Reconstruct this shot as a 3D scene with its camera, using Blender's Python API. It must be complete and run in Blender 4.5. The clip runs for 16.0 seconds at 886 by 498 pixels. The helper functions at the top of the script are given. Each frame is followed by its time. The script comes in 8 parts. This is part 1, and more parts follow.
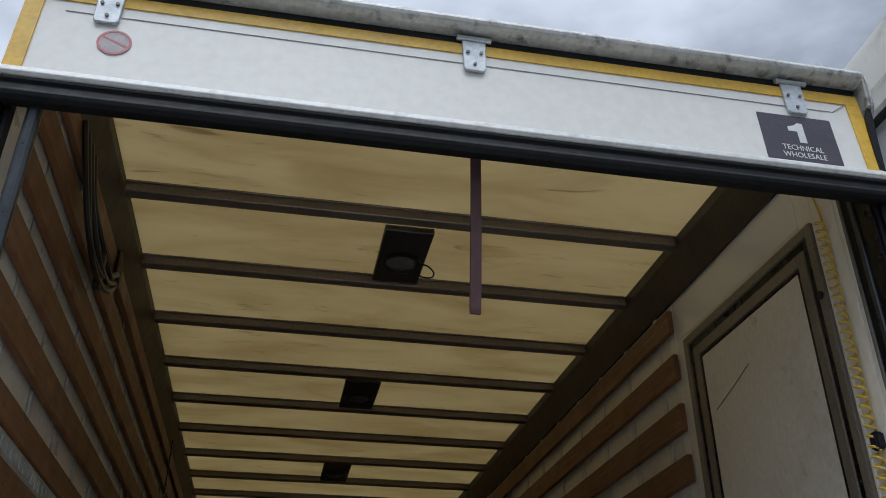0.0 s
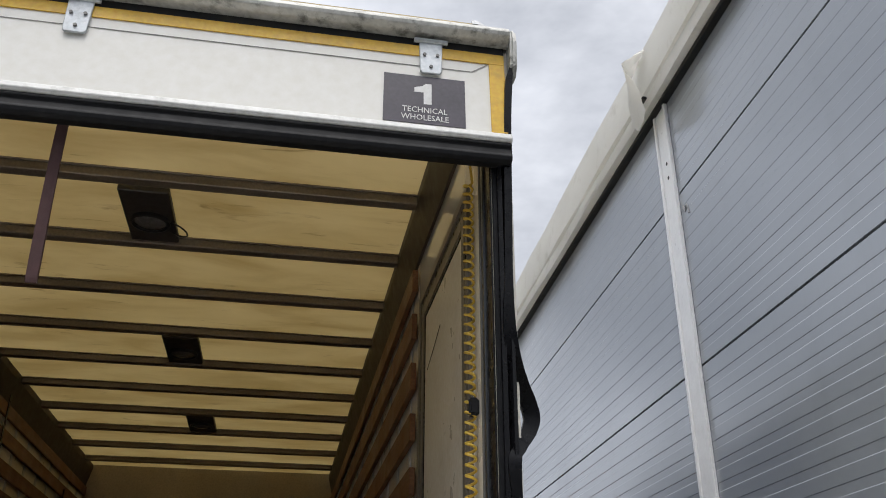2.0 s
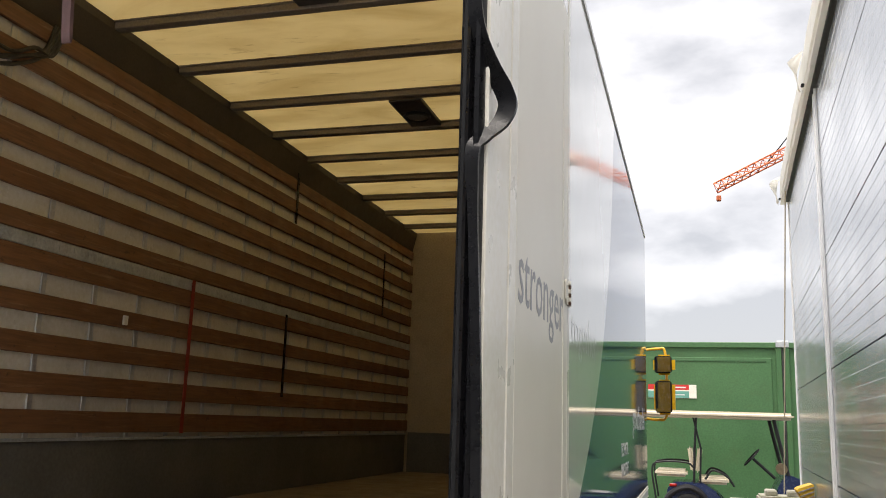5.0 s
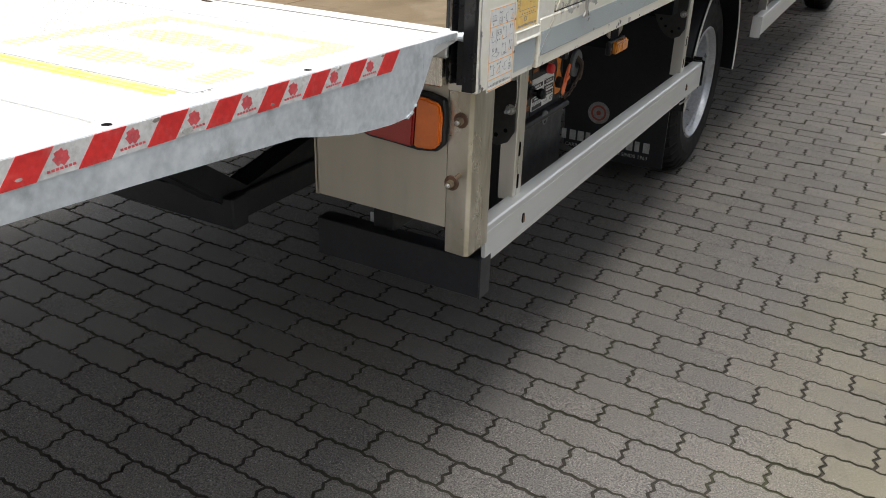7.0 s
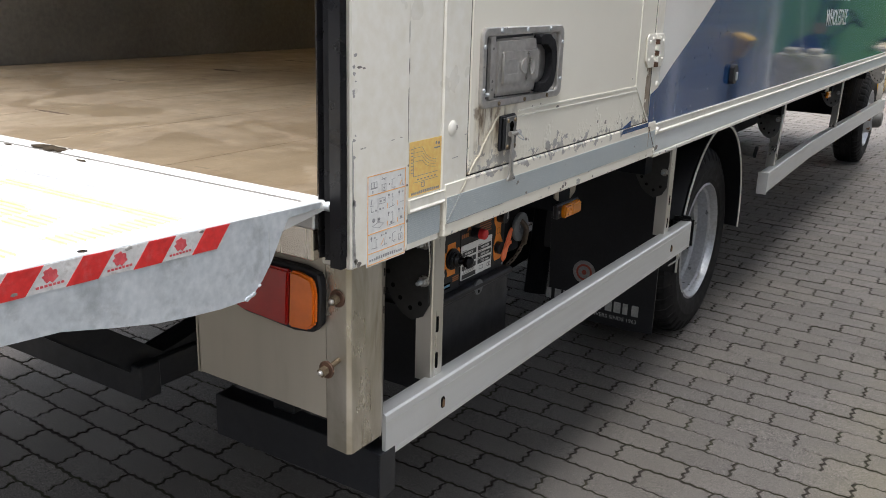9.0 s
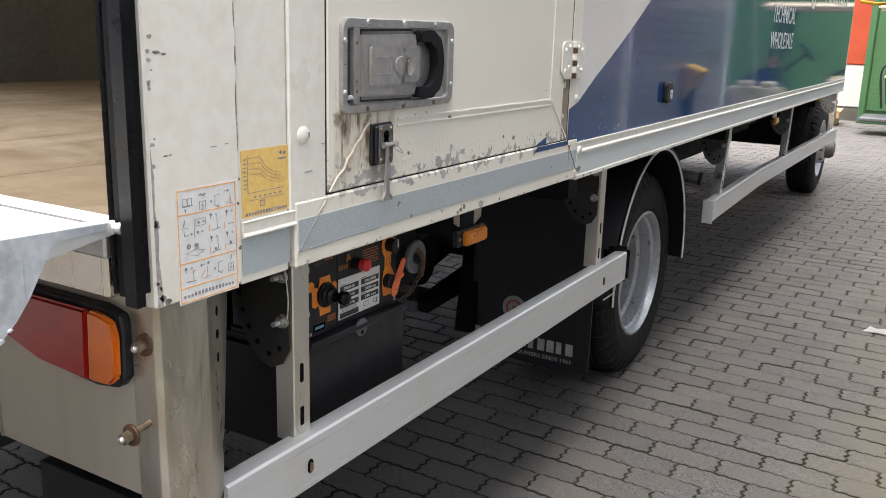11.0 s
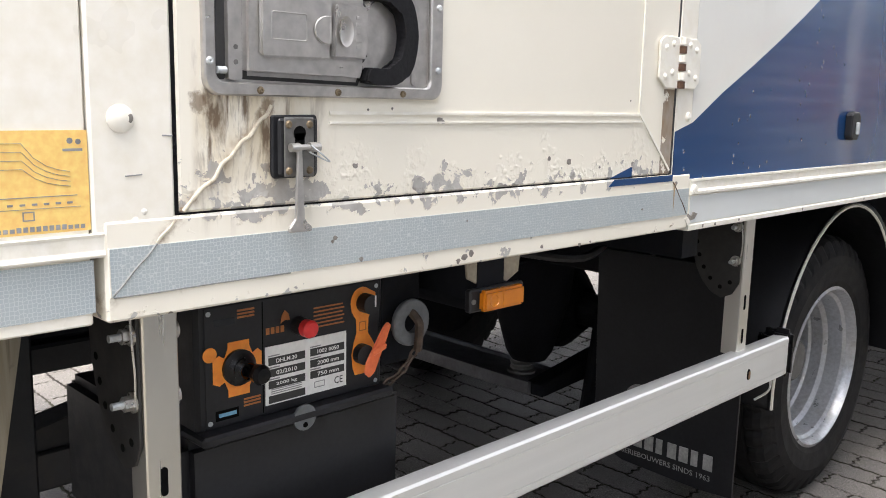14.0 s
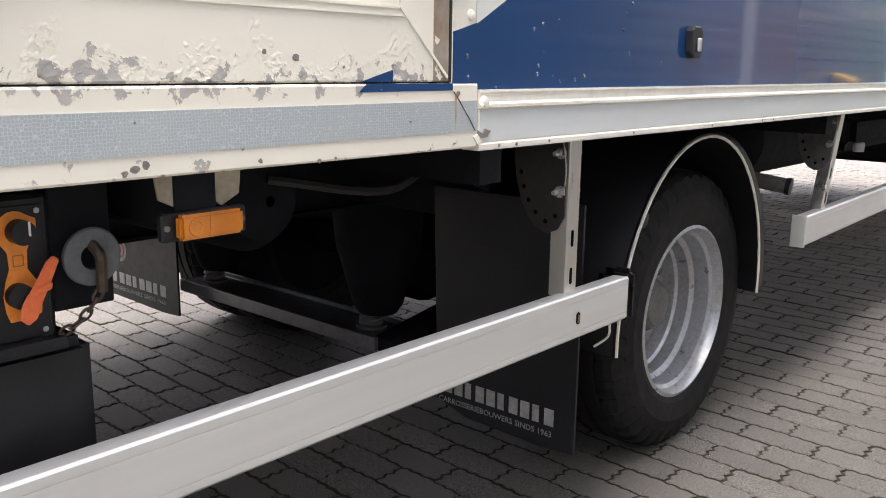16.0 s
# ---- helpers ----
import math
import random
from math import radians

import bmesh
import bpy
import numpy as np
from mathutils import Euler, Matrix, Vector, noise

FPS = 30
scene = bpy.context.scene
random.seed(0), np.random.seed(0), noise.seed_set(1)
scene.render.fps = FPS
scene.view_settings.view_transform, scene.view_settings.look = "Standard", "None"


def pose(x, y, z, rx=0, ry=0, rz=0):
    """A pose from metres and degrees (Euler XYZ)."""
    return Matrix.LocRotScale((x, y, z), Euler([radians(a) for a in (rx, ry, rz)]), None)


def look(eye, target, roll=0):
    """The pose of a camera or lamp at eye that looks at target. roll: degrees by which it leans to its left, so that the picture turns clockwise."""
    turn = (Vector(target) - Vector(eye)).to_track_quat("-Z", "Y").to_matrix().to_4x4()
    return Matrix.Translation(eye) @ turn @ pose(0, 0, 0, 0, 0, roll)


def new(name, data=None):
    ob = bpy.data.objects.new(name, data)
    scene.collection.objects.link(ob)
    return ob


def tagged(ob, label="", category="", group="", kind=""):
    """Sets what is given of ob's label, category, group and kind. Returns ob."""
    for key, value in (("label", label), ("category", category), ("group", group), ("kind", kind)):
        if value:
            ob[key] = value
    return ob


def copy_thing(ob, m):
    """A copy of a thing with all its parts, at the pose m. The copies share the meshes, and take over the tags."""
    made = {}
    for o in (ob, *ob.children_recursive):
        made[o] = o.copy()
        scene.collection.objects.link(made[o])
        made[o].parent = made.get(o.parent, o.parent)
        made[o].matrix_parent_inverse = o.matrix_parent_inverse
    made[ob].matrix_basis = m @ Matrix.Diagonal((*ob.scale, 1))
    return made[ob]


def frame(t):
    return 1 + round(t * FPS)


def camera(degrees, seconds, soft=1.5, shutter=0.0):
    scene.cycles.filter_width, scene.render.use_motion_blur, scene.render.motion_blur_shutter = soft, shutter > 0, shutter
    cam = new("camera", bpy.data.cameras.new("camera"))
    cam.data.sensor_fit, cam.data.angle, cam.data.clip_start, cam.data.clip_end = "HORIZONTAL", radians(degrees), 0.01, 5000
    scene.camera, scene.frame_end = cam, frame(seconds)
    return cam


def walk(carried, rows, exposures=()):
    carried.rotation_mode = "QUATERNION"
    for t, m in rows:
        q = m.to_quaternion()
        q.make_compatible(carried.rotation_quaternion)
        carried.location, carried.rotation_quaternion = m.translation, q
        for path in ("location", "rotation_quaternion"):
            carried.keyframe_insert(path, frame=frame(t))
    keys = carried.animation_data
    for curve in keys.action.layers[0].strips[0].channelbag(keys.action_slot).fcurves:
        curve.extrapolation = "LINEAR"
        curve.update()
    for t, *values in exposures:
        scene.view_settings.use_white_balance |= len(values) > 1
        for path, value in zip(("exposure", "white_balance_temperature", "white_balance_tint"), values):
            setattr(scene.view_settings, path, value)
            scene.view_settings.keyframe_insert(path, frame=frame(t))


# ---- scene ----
cam = camera(54.0, 16.0, 0.95)
PATH = [
    (0, (-1.726, -1.911, 1.677), (-1.4, -0.206, 2.671), 0.1),
    (0.5, (-1.478, -2.0, 1.631), (-1.15, -0.271, 2.581), 0.2),
    (1, (-1.198, -2.013, 1.632), (-0.87, -0.254, 2.525), 0.2),
    (1.5, (-0.884, -2.07, 1.709), (-0.559, -0.309, 2.601), 0.1),
    (2, (-0.587, -2.122, 1.742), (-0.266, -0.358, 2.628), 0.2),
    (2.5, (-0.322, -2.024, 1.743), (-0.021, -0.251, 2.618), 0.4),
    (3, (-0.097, -1.957, 1.75), (0.074, -0.169, 2.629), 0.6),
    (3.2, (0.002, -1.956, 1.742), (0.082, -0.162, 2.622), 0.8),
    (5.3, (0.498, -1.82, 1.595), (-0.142, 0.068, 1.757), 2.0),
    (5.5, (0.537, -1.765, 1.578), (-0.161, 0.109, 1.566), 2.0),
    (6, (0.634, -1.695, 1.528), (-0.155, 0.103, 1.148), 1.5),
    (6.5, (0.689, -1.565, 1.463), (-0.143, 0.126, 0.793), 1.7),
    (7, (0.728, -1.432, 1.424), (-0.139, 0.148, 0.558), 1.8),
    (7.5, (0.745, -1.325, 1.421), (-0.174, 0.199, 0.508), 1.8),
    (8, (0.763, -1.197, 1.421), (-0.198, 0.316, 0.533), 1.9),
    (8.5, (0.801, -1.113, 1.427), (-0.201, 0.445, 0.674), 1.8),
    (9, (0.861, -1.063, 1.424), (-0.171, 0.552, 0.853), 1.7),
    (9.5, (0.919, -1.039, 1.444), (-0.071, 0.624, 0.94), 1.7),
    (9.7, (0.928, -1.026, 1.449), (-0.026, 0.66, 0.95), 1.7),
    (11.8, (0.808, -0.486, 1.22), (-0.27, 1.136, 0.762), 1.4),
    (12, (0.795, -0.425, 1.191), (-0.365, 1.141, 0.741), 1.4),
    (12.5, (0.786, -0.291, 1.145), (-0.539, 1.143, 0.71), 1.3),
    (13, (0.803, -0.205, 1.158), (-0.58, 1.178, 0.739), 1.5),
    (13.5, (0.834, -0.111, 1.175), (-0.561, 1.268, 0.785), 1.3),
    (14, (0.852, -0.084, 1.205), (-0.549, 1.303, 0.866), 1.3),
    (14.5, (0.887, -0.013, 1.182), (-0.508, 1.396, 0.918), 1.1),
    (15, (0.907, 0.139, 1.109), (-0.444, 1.597, 0.891), 0.9),
    (15.5, (0.919, 0.253, 1.108), (-0.398, 1.733, 0.84), 1.0),
    (16, (0.914, 0.29, 1.104), (-0.374, 1.763, 0.691), 0.8),
]
EXPOSURES = [(0.0, -0.60, 5600, 9), (0.5, -0.62, 5750, 9), (1.0, -0.44, 5980, 10), (1.5, -0.25, 6150, 11), (2.5, -0.30, 6200, 11), (3.2, -0.3, 6050, 11), (5.3, 0.55, 6750, 12), (6.0, -0.08, 6450, 12), (6.5, -0.02, 6400, 11), (7.0, 0.80, 6350, 10), (7.5, 1.32, 6350, 10), (8.0, 0.98, 6350, 11), (8.5, 0.92, 6250, 12), (9.7, 0.83, 6250, 12), (12.0, 1.50, 6350, 14), (13.0, 1.66, 6400, 14), (14.0, 1.80, 6400, 14), (15.2, 1.90, 6450, 15), (16.0, 1.76, 6500, 16)]
walk(cam, [(t, look(eye, target, roll)) for t, eye, target, roll in PATH], EXPOSURES)

# ---- world and sun: a bright broken overcast ----
world = bpy.data.worlds.new("overcast_sky")
scene.world = world
world.use_nodes = True
wn, wl = world.node_tree.nodes, world.node_tree.links
wn.clear()
w_out = wn.new("ShaderNodeOutputWorld")
w_bg = wn.new("ShaderNodeBackground")
w_sky = wn.new("ShaderNodeTexSky")
w_sky.sky_type = "NISHITA"
w_sky.sun_disc = False
w_sky.sun_elevation = radians(72)
w_sky.sun_rotation = radians(198)
w_co = wn.new("ShaderNodeTexCoord")
w_map = wn.new("ShaderNodeMapping")
w_map.inputs["Scale"].default_value = (1.0, 1.0, 2.2)
w_noise = wn.new("ShaderNodeTexNoise")
w_noise.inputs["Scale"].default_value = 2.0
w_noise.inputs["Detail"].default_value = 7
w_noise.inputs["Roughness"].default_value = 0.52
w_ramp = wn.new("ShaderNodeValToRGB")
w_ramp.color_ramp.elements[0].position = 0.41
w_ramp.color_ramp.elements[0].color = (3.7, 3.8, 4.0, 1)
w_ramp.color_ramp.elements[1].position = 0.60
w_ramp.color_ramp.elements[1].color = (9.5, 9.5, 9.6, 1)
w_sep = wn.new("ShaderNodeSeparateXYZ")
w_height = wn.new("ShaderNodeMath")
w_height.operation = "MULTIPLY_ADD"
w_height.inputs[1].default_value = 0.20
w_height.inputs[2].default_value = -0.085
w_thick = wn.new("ShaderNodeMath")
w_thick.operation = "ADD"
w_mix = wn.new("ShaderNodeMixRGB")
w_mix.inputs[0].default_value = 0.88
w_bg.inputs["Strength"].default_value = 0.135
wl.new(w_co.outputs["Generated"], w_map.inputs["Vector"])
wl.new(w_map.outputs["Vector"], w_noise.inputs["Vector"])
wl.new(w_co.outputs["Generated"], w_sep.inputs[0])
wl.new(w_sep.outputs[2], w_height.inputs[0])
wl.new(w_noise.outputs["Fac"], w_thick.inputs[0])
wl.new(w_height.outputs[0], w_thick.inputs[1])
wl.new(w_thick.outputs[0], w_ramp.inputs["Fac"])
wl.new(w_sky.outputs["Color"], w_mix.inputs[1])
wl.new(w_ramp.outputs["Color"], w_mix.inputs[2])
wl.new(w_mix.outputs["Color"], w_bg.inputs["Color"])
wl.new(w_bg.outputs["Background"], w_out.inputs["Surface"])

sun = new("sun", bpy.data.lights.new("sun", "SUN"))
sun.data.energy = 4.2
sun.data.angle = radians(44)
sun.data.color = (1.0, 0.95, 0.88)
sun.matrix_world = look((-0.9, -2.8, 9), (0, 0, 0))


# ---- materials ----
class Nodes:
    """A small wrapper that builds a node material."""

    def __init__(self, name):
        self.m = bpy.data.materials.new(name)
        self.m.use_nodes = True
        self.n, self.l = self.m.node_tree.nodes, self.m.node_tree.links
        self.b = self.n["Principled BSDF"]
        self.out = self.n["Material Output"]
        self.co = self.n.new("ShaderNodeTexCoord").outputs["Object"]

    def set(self, socket, value):
        if hasattr(value, "is_linked"):
            self.l.new(value, socket)
        else:
            socket.default_value = value

    def noise(self, scale, detail=4, rough=0.55, stretch=None, distort=0.0, vec=None):
        v = vec or self.co
        if stretch:
            mp = self.n.new("ShaderNodeMapping")
            mp.inputs["Scale"].default_value = stretch
            self.l.new(v, mp.inputs["Vector"])
            v = mp.outputs["Vector"]
        t = self.n.new("ShaderNodeTexNoise")
        t.inputs["Scale"].default_value, t.inputs["Detail"].default_value = scale, detail
        t.inputs["Roughness"].default_value, t.inputs["Distortion"].default_value = rough, distort
        self.l.new(v, t.inputs["Vector"])
        return t.outputs["Fac"]

    def ramp(self, fac, *stops):
        r = self.n.new("ShaderNodeValToRGB")
        e = r.color_ramp.elements
        while len(e) < len(stops):
            e.new(0.5)
        for el, (p, c) in zip(e, stops):
            el.position = p
            el.color = (*c, 1) if isinstance(c, tuple) else (c, c, c, 1)
        self.l.new(fac, r.inputs["Fac"])
        return r.outputs["Color"]

    def math(self, op, a, b=0.0, clamp=False):
        q = self.n.new("ShaderNodeMath")
        q.operation, q.use_clamp = op, clamp
        self.set(q.inputs[0], a)
        self.set(q.inputs[1], b)
        return q.outputs[0]

    def mix(self, fac, a, b, kind="MIX"):
        q = self.n.new("ShaderNodeMixRGB")
        q.blend_type = kind
        self.set(q.inputs[0], fac)
        for i, v in ((1, a), (2, b)):
            self.set(q.inputs[i], (*v, 1) if isinstance(v, tuple) and len(v) == 3 else v)
        return q.outputs[0]

    def xyz(self):
        q = self.n.new("ShaderNodeSeparateXYZ")
        self.l.new(self.co, q.inputs[0])
        return q.outputs

    def bump(self, height, strength=0.2, distance=0.002):
        q = self.n.new("ShaderNodeBump")
        q.inputs["Strength"].default_value, q.inputs["Distance"].default_value = strength, distance
        self.l.new(height, q.inputs["Height"])
        self.l.new(q.outputs["Normal"], self.b.inputs["Normal"])

    def done(self, color, rough=0.5, metal=0.0, coat=0.0):
        self.set(self.b.inputs["Base Color"], (*color, 1) if isinstance(color, tuple) else color)
        self.set(self.b.inputs["Roughness"], rough)
        self.set(self.b.inputs["Metallic"], metal)
        self.b.inputs["Coat Weight"].default_value = coat
        self.b.inputs["Coat Roughness"].default_value = 0.06
        return self.m


def plain(name, color, rough=0.5, metal=0.0, var=0.18, big=3.0, fine=60.0, bump=0.15, coat=0.0, dirt=None, dirt_amount=0.35, spec=0.5):
    """A surface of one colour with patches, grain, slight relief and some dirt."""
    k = Nodes(name)
    lo = tuple(c * (1 - var) for c in color)
    hi = tuple(min(1, c * (1 + var * 0.6)) for c in color)
    c = k.ramp(k.noise(big, 5), (0.3, lo), (0.7, hi))
    g = k.noise(fine, 3)
    c = k.mix(0.25, c, k.ramp(g, (0.3, 0.35), (0.7, 0.95)), "OVERLAY")
    if dirt:
        d = k.ramp(k.noise(big * 2.3, 8, 0.65), (0.52, 0.0), (0.72, dirt_amount))
        c = k.mix(d, c, dirt)
    r = k.ramp(k.noise(big * 4, 4), (0.3, max(0.02, rough - 0.08)), (0.7, min(1, rough + 0.08)))
    k.bump(g, bump, 0.0015)
    k.b.inputs["Specular IOR Level"].default_value = spec
    return k.done(c, r, metal, coat)


def brushed(name, color, rough, metal, stretch, grime=(0.30, 0.27, 0.22), amount=0.3):
    """Rolled or brushed metal: fine lines along one direction, soft drips and smudges."""
    k = Nodes(name)
    line = k.noise(7, 3, 0.5, stretch)
    c = k.ramp(line, (0.3, tuple(v * 0.97 for v in color)), (0.7, tuple(min(1, v * 1.02) for v in color)))
    smudge = k.ramp(k.noise(5, 5, 0.6, (1.0, 1.0, 0.35)), (0.55, 0.0), (0.78, amount))
    c = k.mix(smudge, c, grime)
    r = k.ramp(k.noise(12, 4, 0.6, stretch), (0.3, max(0.05, rough - 0.06)), (0.7, rough + 0.06))
    return k.done(c, r, metal)


M = {}


def weathered_post():
    """Dull stainless sheet: drip marks, an olive film below, a scuffed patch past the fold."""
    k = Nodes("weathered_stainless_post")
    x, y, z = k.xyz()
    line = k.noise(9, 3, 0.5, (4.0, 4.0, 0.15))
    c = k.ramp(line, (0.3, (0.50, 0.465, 0.40)), (0.7, (0.60, 0.565, 0.50)))
    film = k.ramp(k.noise(7, 6, 0.6, (1.0, 2.2, 0.5), 0.6), (0.36, 0.0), (0.64, 0.85))
    c = k.mix(film, c, (0.30, 0.265, 0.185))
    drip = k.ramp(k.noise(26, 5, 0.6, (1.0, 2.0, 0.10), 0.4), (0.60, 0.0), (0.70, 0.8))
    c = k.mix(drip, c, (0.16, 0.135, 0.10))
    scuff = k.ramp(k.noise(70, 5, 0.7), (0.60, 0.0), (0.66, 0.7))
    past = k.math("MULTIPLY", k.math("GREATER_THAN", y, 0.098), k.ramp(k.noise(9, 3), (0.50, 0.0), (0.60, 1.0)))
    c = k.mix(k.math("MULTIPLY", scuff, past), c, (0.22, 0.20, 0.17))
    r = k.ramp(k.noise(10, 5, 0.6, (1.0, 1.0, 0.3)), (0.3, 0.22), (0.7, 0.42))
    return k.done(c, r, 0.75)


M["post_weathered"] = weathered_post()
M["white_paint"] = plain("white_paint", (0.81, 0.775, 0.68), 0.32, 0, 0.05, 1.5, 40, 0.06, 0.25, (0.45, 0.42, 0.34), 0.16)
M["white_trim"] = plain("white_trim", (0.815, 0.785, 0.695), 0.4, 0, 0.06, 6, 60, 0.1, 0.0, (0.4, 0.37, 0.3), 0.3)
M["flap_white"] = plain("flap_white", (0.82, 0.805, 0.745), 0.4, 0, 0.015, 2, 30, 0.02, 0, (0.60, 0.58, 0.52), 0.04)
M["lip_grey"] = plain("greyed_white_lip", (0.62, 0.62, 0.60), 0.45, 0, 0.08, 8, 60, 0.1, 0, (0.25, 0.25, 0.23), 0.6)
M["yellow"] = plain("yellow_trim", (0.72, 0.42, 0.03), 0.45, 0, 0.12, 8, 60, 0.1, 0, (0.35, 0.22, 0.05), 0.3)
M["aluminium"] = plain("aluminium", (0.62, 0.63, 0.63), 0.42, 0.75, 0.12, 5, 90, 0.12, 0, (0.35, 0.35, 0.33), 0.4)
M["roof_edge"] = plain("mossy_weathered_edge", (0.50, 0.50, 0.47), 0.55, 0.2, 0.15, 9, 60, 0.3, 0, (0.045, 0.045, 0.03), 0.9)
M["plate_alu"] = plain("scuffed_side_plate", (0.52, 0.555, 0.585), 0.42, 0.25, 0.16, 9, 70, 0.12, 0, (0.30, 0.32, 0.33), 0.75)
M["rail_alu"] = brushed("rail_aluminium", (0.635, 0.645, 0.64), 0.34, 0.35, (8.0, 0.25, 8.0), (0.50, 0.48, 0.43), 0.25)
M["tape_pale"] = brushed("pale_reflective_band", (0.66, 0.69, 0.69), 0.36, 0.05, (4.0, 0.3, 4.0), (0.50, 0.50, 0.46), 0.2)
M["nut_steel"] = plain("zinc_nut_steel", (0.55, 0.53, 0.50), 0.32, 0.8, 0.2, 30, 120, 0.1, 0, (0.25, 0.18, 0.11), 0.5)
M["galv"] = plain("galvanised_steel", (0.50, 0.53, 0.55), 0.5, 0.55, 0.2, 9, 70, 0.25, 0, (0.3, 0.3, 0.29), 0.4)
M["stainless"] = brushed("brushed_stainless", (0.66, 0.62, 0.55), 0.24, 0.85, (5.0, 5.0, 0.2), (0.40, 0.33, 0.23), 0.4)
M["post_metal"] = brushed("post_aluminium", (0.62, 0.60, 0.55), 0.30, 0.8, (3.0, 3.0, 0.1), (0.40, 0.36, 0.30), 0.25)
M["board"] = brushed("beige_grey_board", (0.46, 0.42, 0.345), 0.40, 0.4, (4.0, 4.0, 0.2), (0.25, 0.21, 0.15), 0.6)
M["rubber"] = plain("black_rubber", (0.005, 0.005, 0.006), 0.30, 0, 0.3, 8, 90, 0.15, 0, (0.012, 0.012, 0.012), 0.4, 0.22)
M["hole_dark"] = plain("dark_hole", (0.004, 0.004, 0.004), 0.9, 0, 0.2, 8, 90, 0.05, 0, None, 0.3, 0.05)
M["rust_dark"] = plain("dark_rusty_washer", (0.10, 0.055, 0.035), 0.6, 0.4, 0.4, 60, 160, 0.3, 0, (0.20, 0.10, 0.05), 0.7)
M["bellows"] = plain("dusty_black_bellows", (0.009, 0.0095, 0.012), 0.8, 0, 0.3, 8, 90, 0.15, 0, (0.012, 0.011, 0.010), 0.4, 0.08)
M["beam_steel"] = plain("worn_grey_channel", (0.13, 0.13, 0.135), 0.38, 0.45, 0.2, 6, 80, 0.12, 0, (0.07, 0.06, 0.05), 0.6)
M["bracket_rusty"] = plain("stained_rusty_bracket", (0.36, 0.32, 0.25), 0.6, 0.1, 0.3, 14, 90, 0.2, 0, (0.10, 0.055, 0.03), 0.8)
M["foam"] = plain("black_foam", (0.012, 0.012, 0.014), 0.85, 0, 0.3, 20, 200, 0.6, 0, None, 0.3, 0.2)
M["seal_grey"] = plain("dark_seal", (0.010, 0.0105, 0.012), 0.55, 0, 0.2, 8, 90, 0.2, 0, (0.03, 0.03, 0.03), 0.4, 0.15)
M["black_steel"] = plain("black_painted_steel", (0.013, 0.014, 0.016), 0.5, 0, 0.3, 5, 60, 0.2, 0, (0.05, 0.042, 0.034), 0.4, 0.35)
M["beam_black"] = plain("black_beam_paint", (0.017, 0.0185, 0.022), 0.42, 0, 0.25, 5, 60, 0.12, 0, (0.06, 0.05, 0.04), 0.35, 0.45)
M["chassis"] = plain("dirty_black_chassis", (0.010, 0.011, 0.014), 0.75, 0, 0.3, 5, 60, 0.3, 0, (0.022, 0.019, 0.015), 0.45, 0.12)
M["black_plastic"] = plain("black_plastic", (0.014, 0.0145, 0.017), 0.45, 0, 0.2, 9, 120, 0.12, 0, None, 0.35, 0.35)
M["tyre"] = plain("tyre_rubber", (0.010, 0.010, 0.011), 0.7, 0, 0.3, 6, 120, 0.3, 0, (0.045, 0.042, 0.038), 0.4, 0.25)
M["rim"] = plain("silver_wheel_paint", (0.46, 0.475, 0.50), 0.34, 0.55, 0.08, 6, 90, 0.05, 0, (0.22, 0.18, 0.13), 0.4)
M["chain_steel"] = plain("rusty_chain", (0.085, 0.062, 0.048), 0.6, 0.5, 0.4, 40, 160, 0.3)
M["swivel_steel"] = plain("grimy_swivel_plate", (0.038, 0.037, 0.036), 0.5, 0.3, 0.25, 8, 80, 0.15, 0, (0.04, 0.036, 0.03), 0.5)
M["portal_dark"] = plain("dark_portal_steel", (0.06, 0.065, 0.07), 0.35, 0.6, 0.2, 8, 90, 0.05)
# darker than the rim: recess shade is painted into the grey, with grime
M["disc_grey"] = plain("shaded_grimy_disc", (0.34, 0.34, 0.335), 0.45, 0.4, 0.2, 8, 90, 0.1, 0, (0.10, 0.08, 0.06), 0.7)
M["rust"] = plain("rusty_steel", (0.20, 0.12, 0.07), 0.75, 0.2, 0.4, 20, 120, 0.4)
M["brass"] = plain("rusty_hinge_pin", (0.20, 0.155, 0.10), 0.5, 0.6, 0.4, 30, 160, 0.3)
M["grey_plastic"] = plain("grey_handle_metal", (0.45, 0.435, 0.415), 0.34, 0.75, 0.05, 5, 60, 0.02)
M["sealant"] = plain("aged_sealant", (0.56, 0.51, 0.41), 0.6, 0, 0.2, 40, 120, 0.9, 0, (0.33, 0.25, 0.16), 0.75)
M["sealant_grey"] = plain("greyed_sealant", (0.22, 0.225, 0.215), 0.6, 0, 0.3, 40, 120, 0.5, 0, (0.14, 0.12, 0.09), 0.8)
M["rust_film"] = plain("thin_rust_run", (0.42, 0.31, 0.19), 0.6, 0, 0.25, 60, 160, 0.1)
M["primer"] = plain("bare_chipped_metal", (0.24, 0.22, 0.20), 0.6, 0.2, 0.4, 60, 200, 0.4, 0, (0.10, 0.07, 0.05), 0.7)
M["chip_grey"] = plain("worn_through_grey", (0.36, 0.35, 0.33), 0.6, 0.0, 0.25, 60, 200, 0.3)
M["dark_galv"] = plain("grimy_steel", (0.16, 0.157, 0.15), 0.55, 0.3, 0.3, 8, 80, 0.3, 0, (0.05, 0.043, 0.036), 0.6)
M["ring_grey"] = plain("grey_ring", (0.105, 0.112, 0.118), 0.55, 0, 0.15, 20, 120, 0.1)
M["print_rust"] = plain("dull_orange_print", (0.34, 0.12, 0.030), 0.5, 0, 0.2, 60, 160, 0.03)
